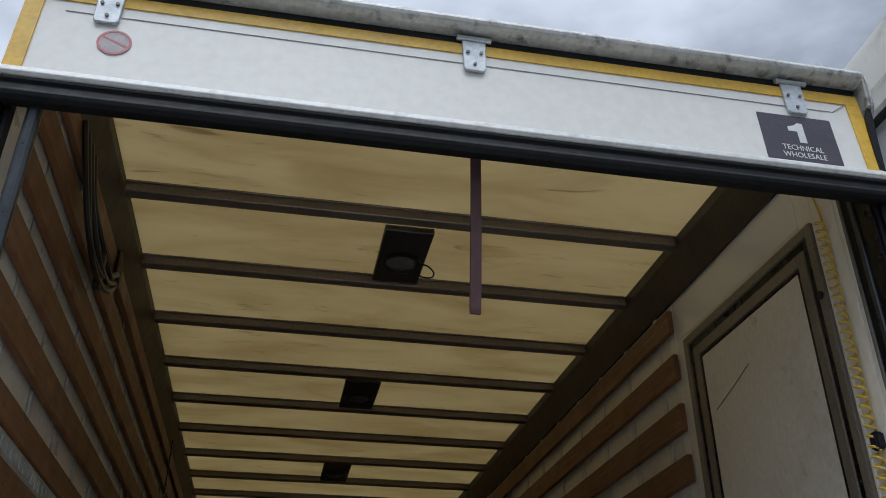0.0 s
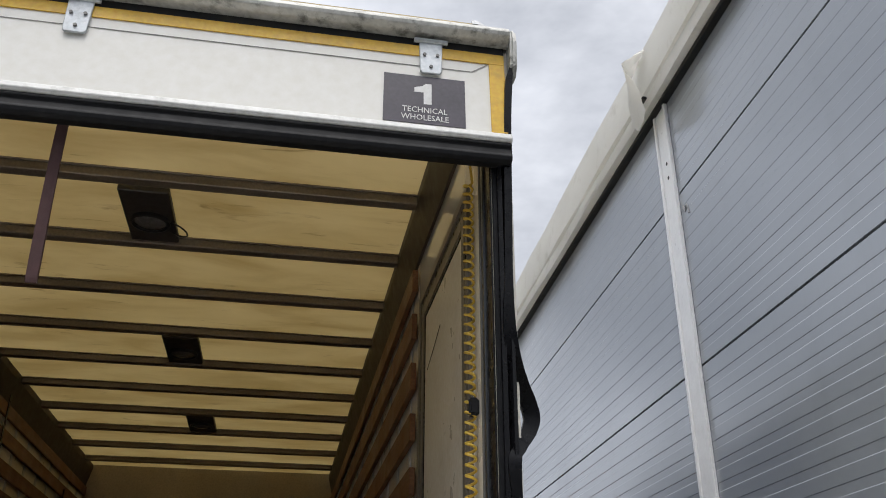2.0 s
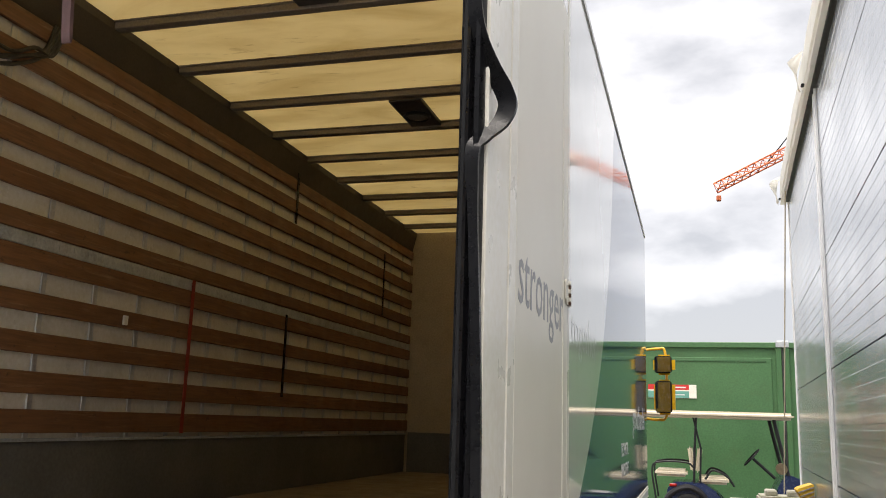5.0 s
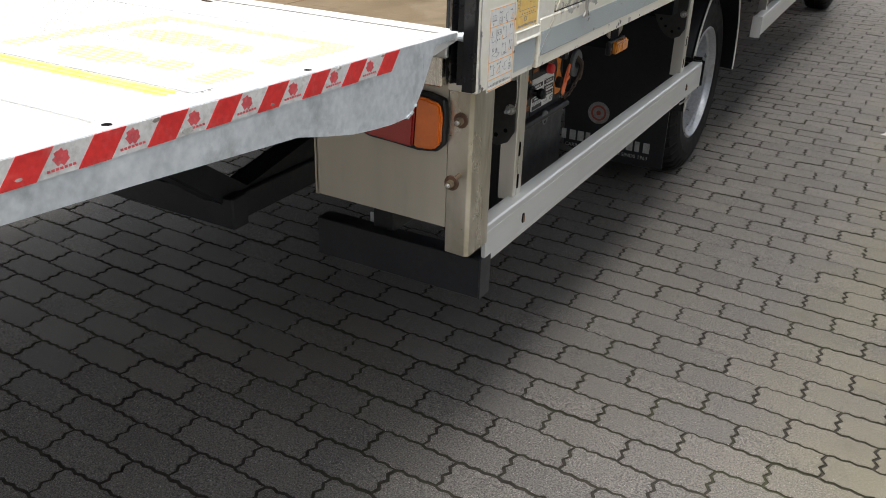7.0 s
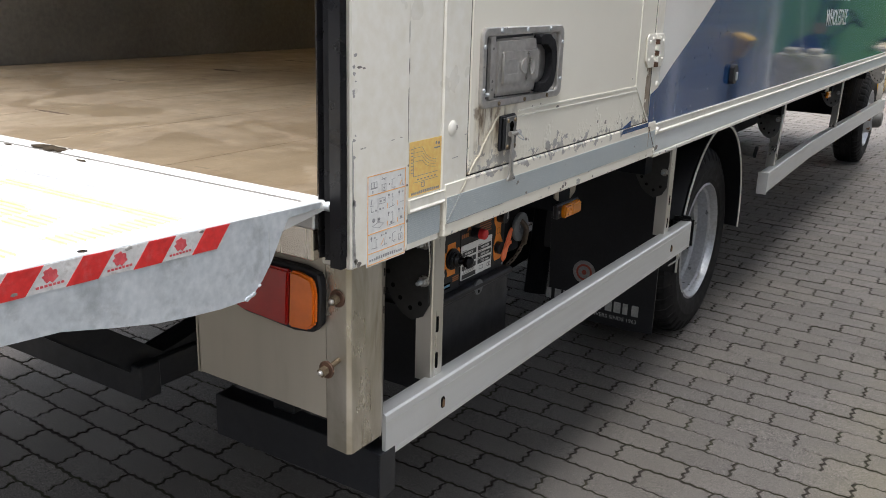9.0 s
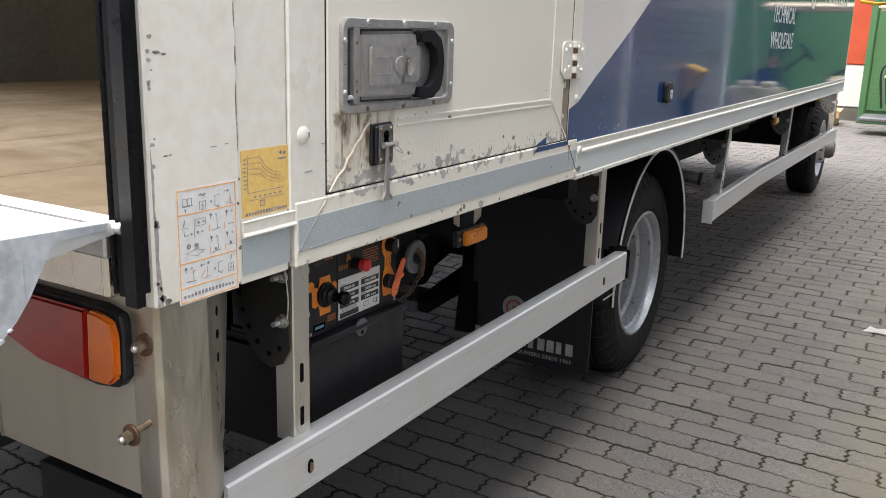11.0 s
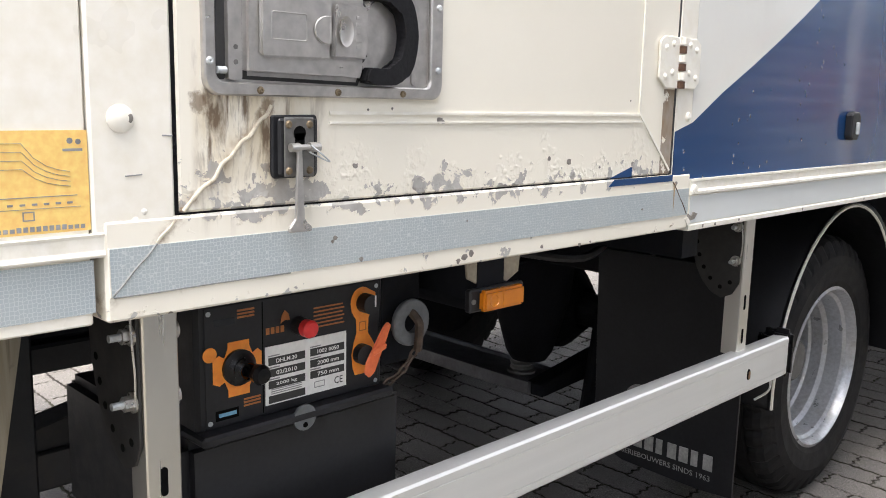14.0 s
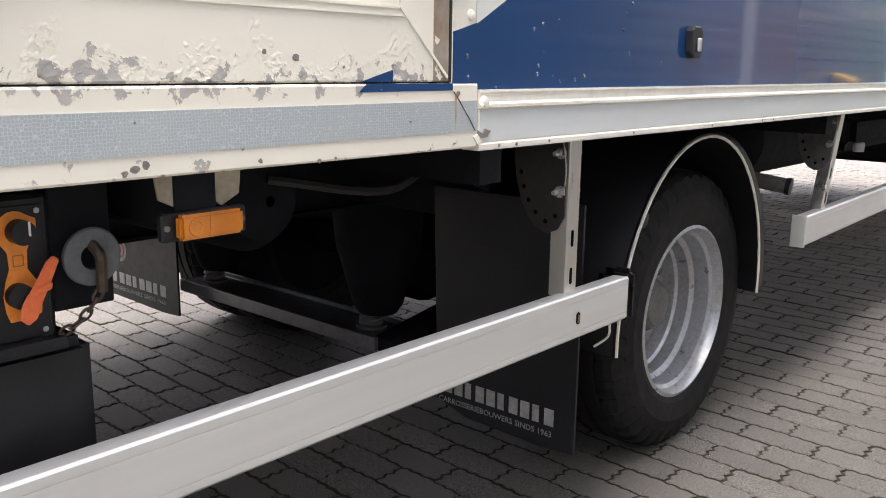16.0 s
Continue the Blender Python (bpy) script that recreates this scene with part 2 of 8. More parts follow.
M["orange"] = plain("orange_plate", (0.84, 0.255, 0.030), 0.5, 0, 0.1, 20, 120, 0.05, 0, (0.30, 0.12, 0.03), 0.3)
M["tag_orange"] = plain("orange_red_tag", (0.80, 0.16, 0.05), 0.5, 0, 0.15, 30, 120, 0.1)
M["label_blue"] = plain("pale_blue_label", (0.16, 0.36, 0.52), 0.4, 0, 0.2, 60, 200, 0.05)
M["red"] = plain("red_plastic", (0.65, 0.03, 0.03), 0.4, 0, 0.1, 20, 120, 0.05)
M["red_tape"] = plain("red_tape", (0.58, 0.026, 0.024), 0.4, 0, 0.15, 30, 120, 0.05, 0, (0.55, 0.30, 0.28), 0.2)
M["white_tape"] = plain("white_tape", (0.58, 0.58, 0.57), 0.35, 0, 0.15, 40, 120, 0.05, 0, (0.30, 0.26, 0.23), 0.6)
M["label_white"] = plain("white_label", (0.72, 0.72, 0.70), 0.45, 0, 0.05, 30, 120, 0.03)
# black of printed marks; also paints the shade in narrow gaps
M["print_gap_black"] = plain("black_print_and_gap_shade", (0.03, 0.03, 0.03), 0.5, 0, 0.1, 30, 120, 0.03)
M["label_yellow"] = plain("yellow_sticker", (0.83, 0.53, 0.165), 0.5, 0, 0.03, 12, 120, 0.02, 0, (0.68, 0.41, 0.12), 0.12)
M["print_orange"] = plain("orange_print", (0.85, 0.42, 0.12), 0.5, 0, 0.1, 30, 120, 0.03)
M["print_grey"] = plain("grey_print", (0.25, 0.25, 0.255), 0.5, 0, 0.25, 40, 120, 0.03)
M["faint_print"] = plain("faint_print", (0.42, 0.42, 0.42), 0.5, 0, 0.1, 30, 120, 0.03)
# paler copy of letter_grey: the sky's reflection over the word is painted in
M["pale_print"] = plain("reflection_paled_lettering", (0.58, 0.58, 0.57), 0.12, 0, 0.05, 10, 90, 0.0)
M["sign_dark"] = plain("dark_violet_sign", (0.060, 0.052, 0.070), 0.4, 0, 0.25, 5, 90, 0.03)
M["letter_grey"] = plain("grey_lettering", (0.24, 0.24, 0.25), 0.35, 0, 0.1, 10, 90, 0.02)
M["sticker_pale"] = plain("faded_grey_sticker", (0.40, 0.36, 0.36), 0.5, 0, 0.15, 30, 120, 0.03)
M["sticker_red"] = plain("faded_red_print", (0.48, 0.14, 0.15), 0.5, 0, 0.15, 30, 120, 0.03)
M["emblem_grey"] = plain("faded_emblem", (0.26, 0.25, 0.245), 0.6, 0, 0.2, 30, 120, 0.03)
M["emblem_red"] = plain("dull_red_print", (0.30, 0.055, 0.035), 0.6, 0, 0.2, 30, 120, 0.03)
M["faded_print"] = plain("faded_print", (0.38, 0.38, 0.37), 0.6, 0, 0.2, 30, 120, 0.03, 0, (0.16, 0.16, 0.16), 0.5)
M["strap"] = plain("brown_webbing", (0.085, 0.045, 0.045), 0.85, 0, 0.2, 20, 400, 0.5)
M["strap_red"] = plain("red_webbing", (0.25, 0.03, 0.02), 0.85, 0, 0.2, 20, 400, 0.5)
M["rib"] = plain("bronze_roof_bow", (0.19, 0.16, 0.13), 0.5, 0.4, 0.15, 4, 80, 0.08)
M["frame_bronze"] = plain("dull_door_frame", (0.20, 0.18, 0.15), 0.45, 0.4, 0.15, 4, 80, 0.08)
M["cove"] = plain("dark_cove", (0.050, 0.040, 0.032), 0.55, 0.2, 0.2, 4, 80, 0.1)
M["lamp_plate"] = plain("dark_lamp_plate", (0.03, 0.026, 0.024), 0.5, 0, 0.2, 8, 80, 0.1)
M["kick"] = plain("grey_kick_plate", (0.150, 0.147, 0.135), 0.5, 0.3, 0.2, 3, 60, 0.1, 0, (0.14, 0.13, 0.11), 0.35)
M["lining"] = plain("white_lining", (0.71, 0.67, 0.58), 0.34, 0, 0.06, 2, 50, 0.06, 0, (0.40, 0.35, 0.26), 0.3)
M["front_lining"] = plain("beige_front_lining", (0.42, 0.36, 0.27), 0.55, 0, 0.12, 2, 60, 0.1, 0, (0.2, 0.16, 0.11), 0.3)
M["coil"] = plain("yellow_coiled_cable", (0.62, 0.42, 0.06), 0.45, 0, 0.15, 20, 120, 0.05)
M["cable_black"] = plain("black_cable", (0.015, 0.015, 0.015), 0.4, 0, 0.1, 20, 120, 0.05)
M["post_grey"] = plain("cladding_cover_strip", (0.88, 0.88, 0.88), 0.35, 0.0, 0.06, 3, 60, 0.04, 0, (0.45, 0.45, 0.45), 0.15)
M["green"] = plain("green_container_paint", (0.060, 0.150, 0.060), 0.45, 0, 0.12, 1.2, 30, 0.12, 0, (0.09, 0.075, 0.035), 0.18)
M["teal"] = plain("teal_sign_print", (0.12, 0.33, 0.27), 0.5, 0, 0.1, 8, 60, 0.03)
M["green_dark"] = plain("green_edge_paint", (0.035, 0.105, 0.040), 0.5, 0, 0.12, 2, 30, 0.12, 0, (0.09, 0.075, 0.035), 0.3)
M["cart_blue"] = plain("blue_cart_paint", (0.018, 0.030, 0.085), 0.25, 0, 0.1, 4, 40, 0.03, 0.5)
M["cream"] = plain("cream_vinyl", (0.66, 0.58, 0.44), 0.5, 0, 0.07, 4, 60, 0.08)
M["cab_yellow"] = plain("yellow_cab_paint", (0.70, 0.40, 0.02), 0.25, 0, 0.06, 3, 40, 0.03, 0.4)
M["pallet"] = plain("pallet_wood", (0.42, 0.30, 0.17), 0.75, 0, 0.25, 6, 60, 0.3)
M["crane"] = plain("orange_crane_paint", (0.62, 0.15, 0.05), 0.5, 0, 0.1, 1, 10, 0.05)
M["paper"] = plain("waste_paper", (0.66, 0.64, 0.60), 0.8, 0, 0.08, 20, 60, 0.1)
M["red_dark"] = plain("red_box_paint", (0.55, 0.08, 0.03), 0.5, 0, 0.15, 3, 40, 0.1)


def membrane():
    """White coated fabric, slightly see-through to daylight, with grey rain dirt."""
    k = Nodes("white_membrane")
    c = k.ramp(k.noise(2.5, 5), (0.3, (0.88, 0.87, 0.83)), (0.7, (0.93, 0.92, 0.885)))
    c = k.mix(k.ramp(k.noise(6, 7, 0.65), (0.56, 0.0), (0.76, 0.3)), c, (0.45, 0.42, 0.35))
    k.bump(k.noise(9, 4), 0.25, 0.02)
    k.done(c, 0.5)
    t = k.n.new("ShaderNodeBsdfTranslucent")
    k.l.new(c, t.inputs["Color"])
    mx = k.n.new("ShaderNodeMixShader")
    mx.inputs[0].default_value = 0.35
    k.l.new(k.b.outputs[0], mx.inputs[1])
    k.l.new(t.outputs[0], mx.inputs[2])
    k.l.new(mx.outputs[0], k.out.inputs["Surface"])
    return k.m


M["membrane"] = membrane()


def cladding():
    """Smooth coated steel sheet with a faint sheen and a few rain marks."""
    k = Nodes("coated_grey_sheet")
    c = k.ramp(k.noise(0.45, 3), (0.3, (0.40, 0.425, 0.455)), (0.7, (0.45, 0.475, 0.505)))
    c = k.mix(k.ramp(k.noise(5, 5, 0.6, (1.0, 1.0, 0.12)), (0.55, 0.0), (0.8, 0.25)), c, (0.33, 0.345, 0.36))
    return k.done(c, k.ramp(k.noise(1.2, 4), (0.3, 0.17), (0.7, 0.27)), 0.5)


M["panel_grey"] = cladding()


def door_paint():
    """Cream-white paint that blisters and flakes along the door's foot, with rust streaks round the lock."""
    k = Nodes("flaking_white_paint")
    x, y, z = k.xyz()
    grain = k.noise(38, 6, 0.60, None, 0.3)
    broad = k.math("MULTIPLY", k.math("SUBTRACT", k.noise(7.5, 3), 0.5), 0.36)
    reach = k.math("ADD", 1.101, k.math("MULTIPLY", k.math("MULTIPLY", k.math("SUBTRACT", 0.585, y), 9.0, True), 0.030))
    foot = k.math("MULTIPLY", k.math("SUBTRACT", reach, z), 5.2)
    foot = k.math("MAXIMUM", k.math("MINIMUM", foot, 0.045), -0.6)
    top = k.math("MULTIPLY", k.math("SUBTRACT", z, 1.0645), 6.0)
    far = k.math("MULTIPLY", k.math("MAXIMUM", k.math("SUBTRACT", y, 1.2), 0.0), 4.0)
    near = k.math("MULTIPLY", k.math("MAXIMUM", k.math("SUBTRACT", 0.37, y), 0.0), 9.0)
    top = k.math("MAXIMUM", k.math("SUBTRACT", k.math("SUBTRACT", top, far), near), k.math("MULTIPLY", k.math("SUBTRACT", 0.962, z), 3.0))
    top = k.math("MAXIMUM", top, -0.17)
    is_sill = k.math("LESS_THAN", z, 1.0782)
    edge = k.math("MULTIPLY", k.math("MULTIPLY", k.math("GREATER_THAN", y, 1.304), k.math("LESS_THAN", z, 1.232)), 1.17)
    edge = k.math("SUBTRACT", edge, 1.0)
    level = k.math("ADD", k.math("MULTIPLY", is_sill, top), k.math("MULTIPLY", k.math("SUBTRACT", 1.0, is_sill), k.math("MAXIMUM", foot, edge)))
    flake = k.ramp(k.math("ADD", k.math("ADD", grain, broad), level), (0.570, 0.0), (0.576, 1.0))
    lip = k.ramp(k.math("ADD", k.math("ADD", grain, broad), level), (0.538, 0.0), (0.568, 1.0))
    zone_b = k.math("SUBTRACT", k.math("MULTIPLY", k.math("SUBTRACT", 1.160, z), 3.0), k.math("MULTIPLY", is_sill, 2.0))
    blister_zone = k.ramp(k.math("ADD", k.noise(11, 4), zone_b), (0.62, 0.0), (0.70, 1.0))
    blister = k.math("MULTIPLY", k.ramp(k.noise(95, 2, 0.5), (0.46, 0.0), (0.66, 1.0)), blister_zone)
    white = k.ramp(k.noise(2.2, 5), (0.3, (0.79, 0.75, 0.65)), (0.7, (0.83, 0.795, 0.695)))
    zy = k.math("MULTIPLY", k.math("MULTIPLY", k.math("SUBTRACT", 0.575, y), 11.0, True), k.math("MULTIPLY", k.math("SUBTRACT", y, 0.376), 60.0, True))
    zz = k.math("MULTIPLY", k.math("MULTIPLY", k.math("SUBTRACT", 1.285, z), 14.0, True), k.math("MULTIPLY", k.math("SUBTRACT", z, 1.045), 9.0, True))
    zone = k.math("MULTIPLY", zy, zz)
    streak = k.noise(48, 6, 0.62, (0.5, 1.0, 0.20), 0.3)
    stain = k.math("MULTIPLY", k.ramp(k.noise(26, 5, 0.6, (0.5, 1.0, 0.35)), (0.40, 0.0), (0.62, 0.75)), zone, True)
    white = k.mix(stain, white, (0.52, 0.43, 0.27))
    rust = k.math("MULTIPLY", k.ramp(streak, (0.50, 0.0), (0.62, 0.95)), zone, True)
    white = k.mix(rust, white, (0.13, 0.085, 0.05))
    blot = k.noise(70, 6, 0.65)
    for cy, cz, size in ((0.388, 1.196, 0.016), (0.474, 1.194, 0.012), (0.363, 1.084, 0.012), (0.462, 1.182, 0.010)):
        dy, dz = k.math("SUBTRACT", y, cy), k.math("SUBTRACT", z, cz)
        away = k.math("MULTIPLY", k.math("SQRT", k.math("ADD", k.math("MULTIPLY", dy, dy), k.math("MULTIPLY", dz, dz))), 1.0 / size)
        spot = k.ramp(k.math("SUBTRACT", k.math("ADD", blot, 0.30), k.math("MULTIPLY", away, 0.42)), (0.44, 0.0), (0.62, 0.7))
        white = k.mix(spot, white, (0.15, 0.095, 0.055))
    along = k.math("ABSOLUTE", k.math("SUBTRACT", k.math("SUBTRACT", y, 0.366), k.math("SUBTRACT", z, 1.081)))
    bead = k.math("MULTIPLY", k.math("MULTIPLY", k.math("SUBTRACT", 0.016, along), 70.0, True), k.math("MULTIPLY", k.math("SUBTRACT", 0.50, y), 20.0, True))
    white = k.mix(k.math("MULTIPLY", bead, k.ramp(k.noise(60, 5, 0.7), (0.42, 0.0), (0.62, 0.75))), white, (0.30, 0.21, 0.12))
    bare = k.ramp(k.noise(40, 5), (0.3, (0.34, 0.33, 0.31)), (0.7, (0.48, 0.465, 0.44)))
    bare = k.mix(k.ramp(k.noise(22, 5), (0.60, 0.0), (0.68, 0.7)), bare, (0.13, 0.10, 0.08))
    bare = k.mix(k.math("MULTIPLY", k.math("GREATER_THAN", y, 1.296), k.ramp(k.noise(34, 5, 0.6, (1.0, 1.0, 0.4)), (0.34, 0.45), (0.62, 1.0))), bare, (0.25, 0.18, 0.115))
    bare = k.mix(k.math("MULTIPLY", stain, 0.8), bare, (0.29, 0.23, 0.15))
    rim_ = k.math("MULTIPLY", lip, k.ramp(k.noise(60, 3), (0.50, 0.0), (0.60, 0.55)))
    white = k.mix(rim_, white, (0.56, 0.49, 0.37))
    color = k.mix(flake, white, bare)
    height = k.math("ADD", blister, k.math("MULTIPLY", k.math("SUBTRACT", lip, k.math("MULTIPLY", flake, 1.8)), 0.6))
    k.bump(k.math("ADD", height, k.math("MULTIPLY", k.noise(35, 2), 0.03)), 0.42, 0.0024)
    return k.done(color, k.mix(flake, (0.32, 0.32, 0.32), (0.6, 0.6, 0.6)), 0.0)


M["door_paint"] = door_paint()


def navy_paint():
    """Glossy navy film with small blisters low down behind the wheel arch."""
    k = Nodes("glossy_navy_film")
    x, y, z = k.xyz()
    c = k.ramp(k.noise(0.9, 4), (0.3, (0.010, 0.046, 0.140)), (0.7, (0.014, 0.056, 0.165)))
    v = k.n.new("ShaderNodeTexVoronoi")
    v.inputs["Scale"].default_value = 40
    k.l.new(k.co, v.inputs["Vector"])
    dots = k.ramp(v.outputs["Distance"], (0.05, 1.0), (0.17, 0.0))
    pick = k.ramp(k.noise(7, 3), (0.50, 0.0), (0.55, 1.0))
    near = k.math("MULTIPLY", k.math("SUBTRACT", 2.15, y), 3.0, True)
    k.bump(k.math("MULTIPLY", k.math("MULTIPLY", dots, pick), near), 1.0, 0.007)
    r = k.ramp(k.noise(3, 4), (0.3, 0.035), (0.7, 0.07))
    k.b.inputs["Specular IOR Level"].default_value = 0.34
    return k.done(c, r, 0.0, 0.14)


M["navy"] = navy_paint()


def gloss_white():
    """Smooth white film of the side panels, glossy at a low angle."""
    k = Nodes("glossy_white_film")
    c = k.ramp(k.noise(0.8, 5), (0.3, (0.70, 0.70, 0.66)), (0.7, (0.76, 0.76, 0.72)))
    d = k.ramp(k.noise(4, 8, 0.65), (0.55, 0.0), (0.8, 0.25))
    c = k.mix(d, c, (0.5, 0.47, 0.4))
    return k.done(c, k.ramp(k.noise(3, 4), (0.3, 0.05), (0.7, 0.09)), 0.0, 0.4)


M["gloss_white"] = gloss_white()


def reflex_tape():
    k = Nodes("retroreflective_tape")
    v = k.n.new("ShaderNodeTexVoronoi")
    v.feature = "DISTANCE_TO_EDGE"
    v.inputs["Scale"].default_value = 240
    v.inputs["Randomness"].default_value = 0.45
    k.l.new(k.co, v.inputs["Vector"])
    cell = k.ramp(v.outputs["Distance"], (0.03, (0.55, 0.59, 0.595)), (0.11, (0.38, 0.435, 0.46)))
    c = k.mix(k.ramp(k.noise(6, 6), (0.35, 0.0), (0.7, 0.35)), cell, (0.52, 0.54, 0.52))
    return k.done(c, 0.35, 0.15)


M["reflex"] = reflex_tape()


def roof_sheet():
    """Yellowed glass-fibre roof that lets the daylight through."""
    k = Nodes("yellowed_translucent_sheet")
    stain = k.noise(1.6, 7, 0.6, (1.0, 2.6, 1.0), 0.6)
    c = k.ramp(stain, (0.25, (0.56, 0.46, 0.25)), (0.55, (0.71, 0.62, 0.40)), (0.8, (0.77, 0.68, 0.46)))
    streak = k.ramp(k.noise(2.4, 6, 0.6, (1.0, 5.0, 1.0), 1.2), (0.62, 0.0), (0.76, 0.7))
    c = k.mix(streak, c, (0.24, 0.16, 0.07))
    k.done(c, 0.5)
    t = k.n.new("ShaderNodeBsdfTranslucent")
    k.l.new(c, t.inputs["Color"])
    mx = k.n.new("ShaderNodeMixShader")
    mx.inputs[0].default_value = 0.45
    k.l.new(k.b.outputs[0], mx.inputs[1])
    k.l.new(t.outputs[0], mx.inputs[2])
    k.l.new(mx.outputs[0], k.out.inputs["Surface"])
    return k.m


M["roof_sheet"] = roof_sheet()


def wood_slat():
    k = Nodes("stained_wood_slat")
    rnd = k.n.new("ShaderNodeObjectInfo").outputs["Random"]
    g = k.noise(14, 6, 0.6, (6.0, 0.35, 6.0), 0.4)
    c = k.ramp(g, (0.3, (0.125, 0.058, 0.028)), (0.7, (0.245, 0.116, 0.052)))
    c = k.mix(k.math("MULTIPLY", rnd, 0.35), c, (0.13, 0.055, 0.025))
    c = k.mix(k.ramp(k.noise(5, 7), (0.6, 0.0), (0.75, 0.5)), c, (0.10, 0.06, 0.035))
    scrape = k.ramp(k.noise(9, 7, 0.7, (1.5, 0.22, 3.0), 0.5), (0.58, 0.0), (0.68, 0.55))
    c = k.mix(scrape, c, (0.33, 0.215, 0.13))
    c = k.mix(k.ramp(k.noise(30, 5, 0.65, (1.0, 0.6, 1.0)), (0.63, 0.0), (0.68, 0.7)), c, (0.055, 0.030, 0.018))
    k.bump(g, 0.3, 0.001)
    return k.done(c, k.ramp(k.noise(7, 5), (0.3, 0.42), (0.7, 0.65)))


M["slat"] = wood_slat()


def floor_ply():
    k = Nodes("worn_plywood_floor")
    rnd = k.n.new("ShaderNodeObjectInfo").outputs["Random"]
    g = k.noise(5, 7, 0.6, (3.0, 0.5, 1.0), 0.8)
    c = k.ramp(g, (0.28, (0.145, 0.112, 0.074)), (0.72, (0.285, 0.232, 0.165)))
    c = k.mix(k.ramp(k.noise(1.3, 8, 0.65), (0.42, 0.0), (0.66, 0.75)), c, (0.340, 0.290, 0.220))
    c = k.mix(k.ramp(k.noise(4.0, 9, 0.7), (0.60, 0.0), (0.66, 0.7)), c, (0.105, 0.075, 0.05))
    c = k.mix(k.ramp(k.noise(2.2, 8, 0.6, (0.6, 1.6, 1.0), 1.0), (0.50, 0.0), (0.56, 0.55)), c, (0.20, 0.155, 0.11))
    c = k.mix(k.ramp(k.noise(0.8, 9, 0.62, (1.3, 0.8, 1.0), 0.9), (0.51, 0.0), (0.56, 0.5)), c, (0.125, 0.098, 0.068))
    c = k.mix(k.math("MULTIPLY", rnd, 0.25), c, (0.17, 0.12, 0.075))
    x, y, z = k.xyz()
    damp = k.math("ADD", k.noise(1.7, 9, 0.58, None, 0.5), k.math("MULTIPLY", k.math("SUBTRACT", 0.75, y), 0.10))
    damp = k.ramp(damp, (0.535, 0.0), (0.565, 1.0))
    c = k.mix(k.math("MULTIPLY", damp, 0.40), c, (0.150, 0.114, 0.070))
    c = k.mix(k.ramp(k.noise(17, 7, 0.7), (0.38, 0.45), (0.62, 0.0)), c, (0.120, 0.092, 0.058))
    c = k.mix(k.ramp(k.noise(26, 6, 0.65, (0.22, 1.6, 1.0), 0.4), (0.64, 0.0), (0.69, 0.7)), c, (0.062, 0.044, 0.028))
    c = k.mix(k.ramp(k.noise(110, 5, 0.75), (0.62, 0.0), (0.70, 0.6)), c, (0.36, 0.32, 0.25))
    k.bump(k.noise(90, 5), 0.35, 0.0015)
    return k.done(c, k.mix(damp, k.ramp(k.noise(6, 5), (0.3, 0.5), (0.7, 0.75)), (0.42, 0.42, 0.42)))


M["floor"] = floor_ply()
M["gouge"] = plain("splintered_dark_wood", (0.062, 0.043, 0.029), 0.85, 0, 0.4, 40, 160, 0.5)


def platform_alu():
    k = Nodes("worn_platform_aluminium")
    s = k.noise(3, 7, 0.6, (0.5, 2.0, 1.0))
    c = k.ramp(s, (0.3, (0.70, 0.70, 0.68)), (0.7, (0.85, 0.85, 0.83)))
    c = k.mix(k.ramp(k.noise(14, 7, 0.7), (0.62, 0.0), (0.76, 0.40)), c, (0.34, 0.32, 0.28))
    k.bump(k.noise(60, 4), 0.2, 0.001)
    return k.done(c, k.ramp(k.noise(9, 5), (0.3, 0.38), (0.7, 0.6)), 0.45)


M["platform"] = platform_alu()


def worn_yellow(name, color, wear_tone):
    """Traffic paint rubbed thin, the metal greying through in places."""
    k = Nodes(name)
    n = k.noise(45, 7, 0.7)
    c = k.mix(k.ramp(n, (0.42, 0.0), (0.64, wear_tone)), color, (0.68, 0.65, 0.56))
    c = k.mix(k.ramp(k.noise(150, 4), (0.62, 0.0), (0.68, 0.5)), c, (0.30, 0.25, 0.15))
    return k.done(c, 0.6)


M["mark_yellow"] = worn_yellow("worn_yellow_marking", (0.78, 0.62, 0.30), 0.35)
M["line_yellow"] = worn_yellow("yellow_line_paint", (0.78, 0.55, 0.13), 0.25)
M["deck_white"] = plain("pale_worn_edge", (0.80, 0.80, 0.78), 0.45, 0.25, 0.08, 6, 70, 0.12, 0, (0.52, 0.52, 0.50), 0.35)
M["slot_dark"] = plain("dirty_torn_slot", (0.035, 0.028, 0.020), 0.8, 0, 0.4, 40, 120, 0.3, 0, (0.12, 0.09, 0.06), 0.7, 0.1)
M["red_print"] = plain("red_tape_print", (0.56, 0.075, 0.085), 0.4, 0, 0.2, 60, 160, 0.03, 0, (0.60, 0.42, 0.40), 0.4)
M["ring_grey_pale"] = plain("blue_grey_seam", (0.47, 0.485, 0.52), 0.5, 0.2, 0.15, 12, 90, 0.1)


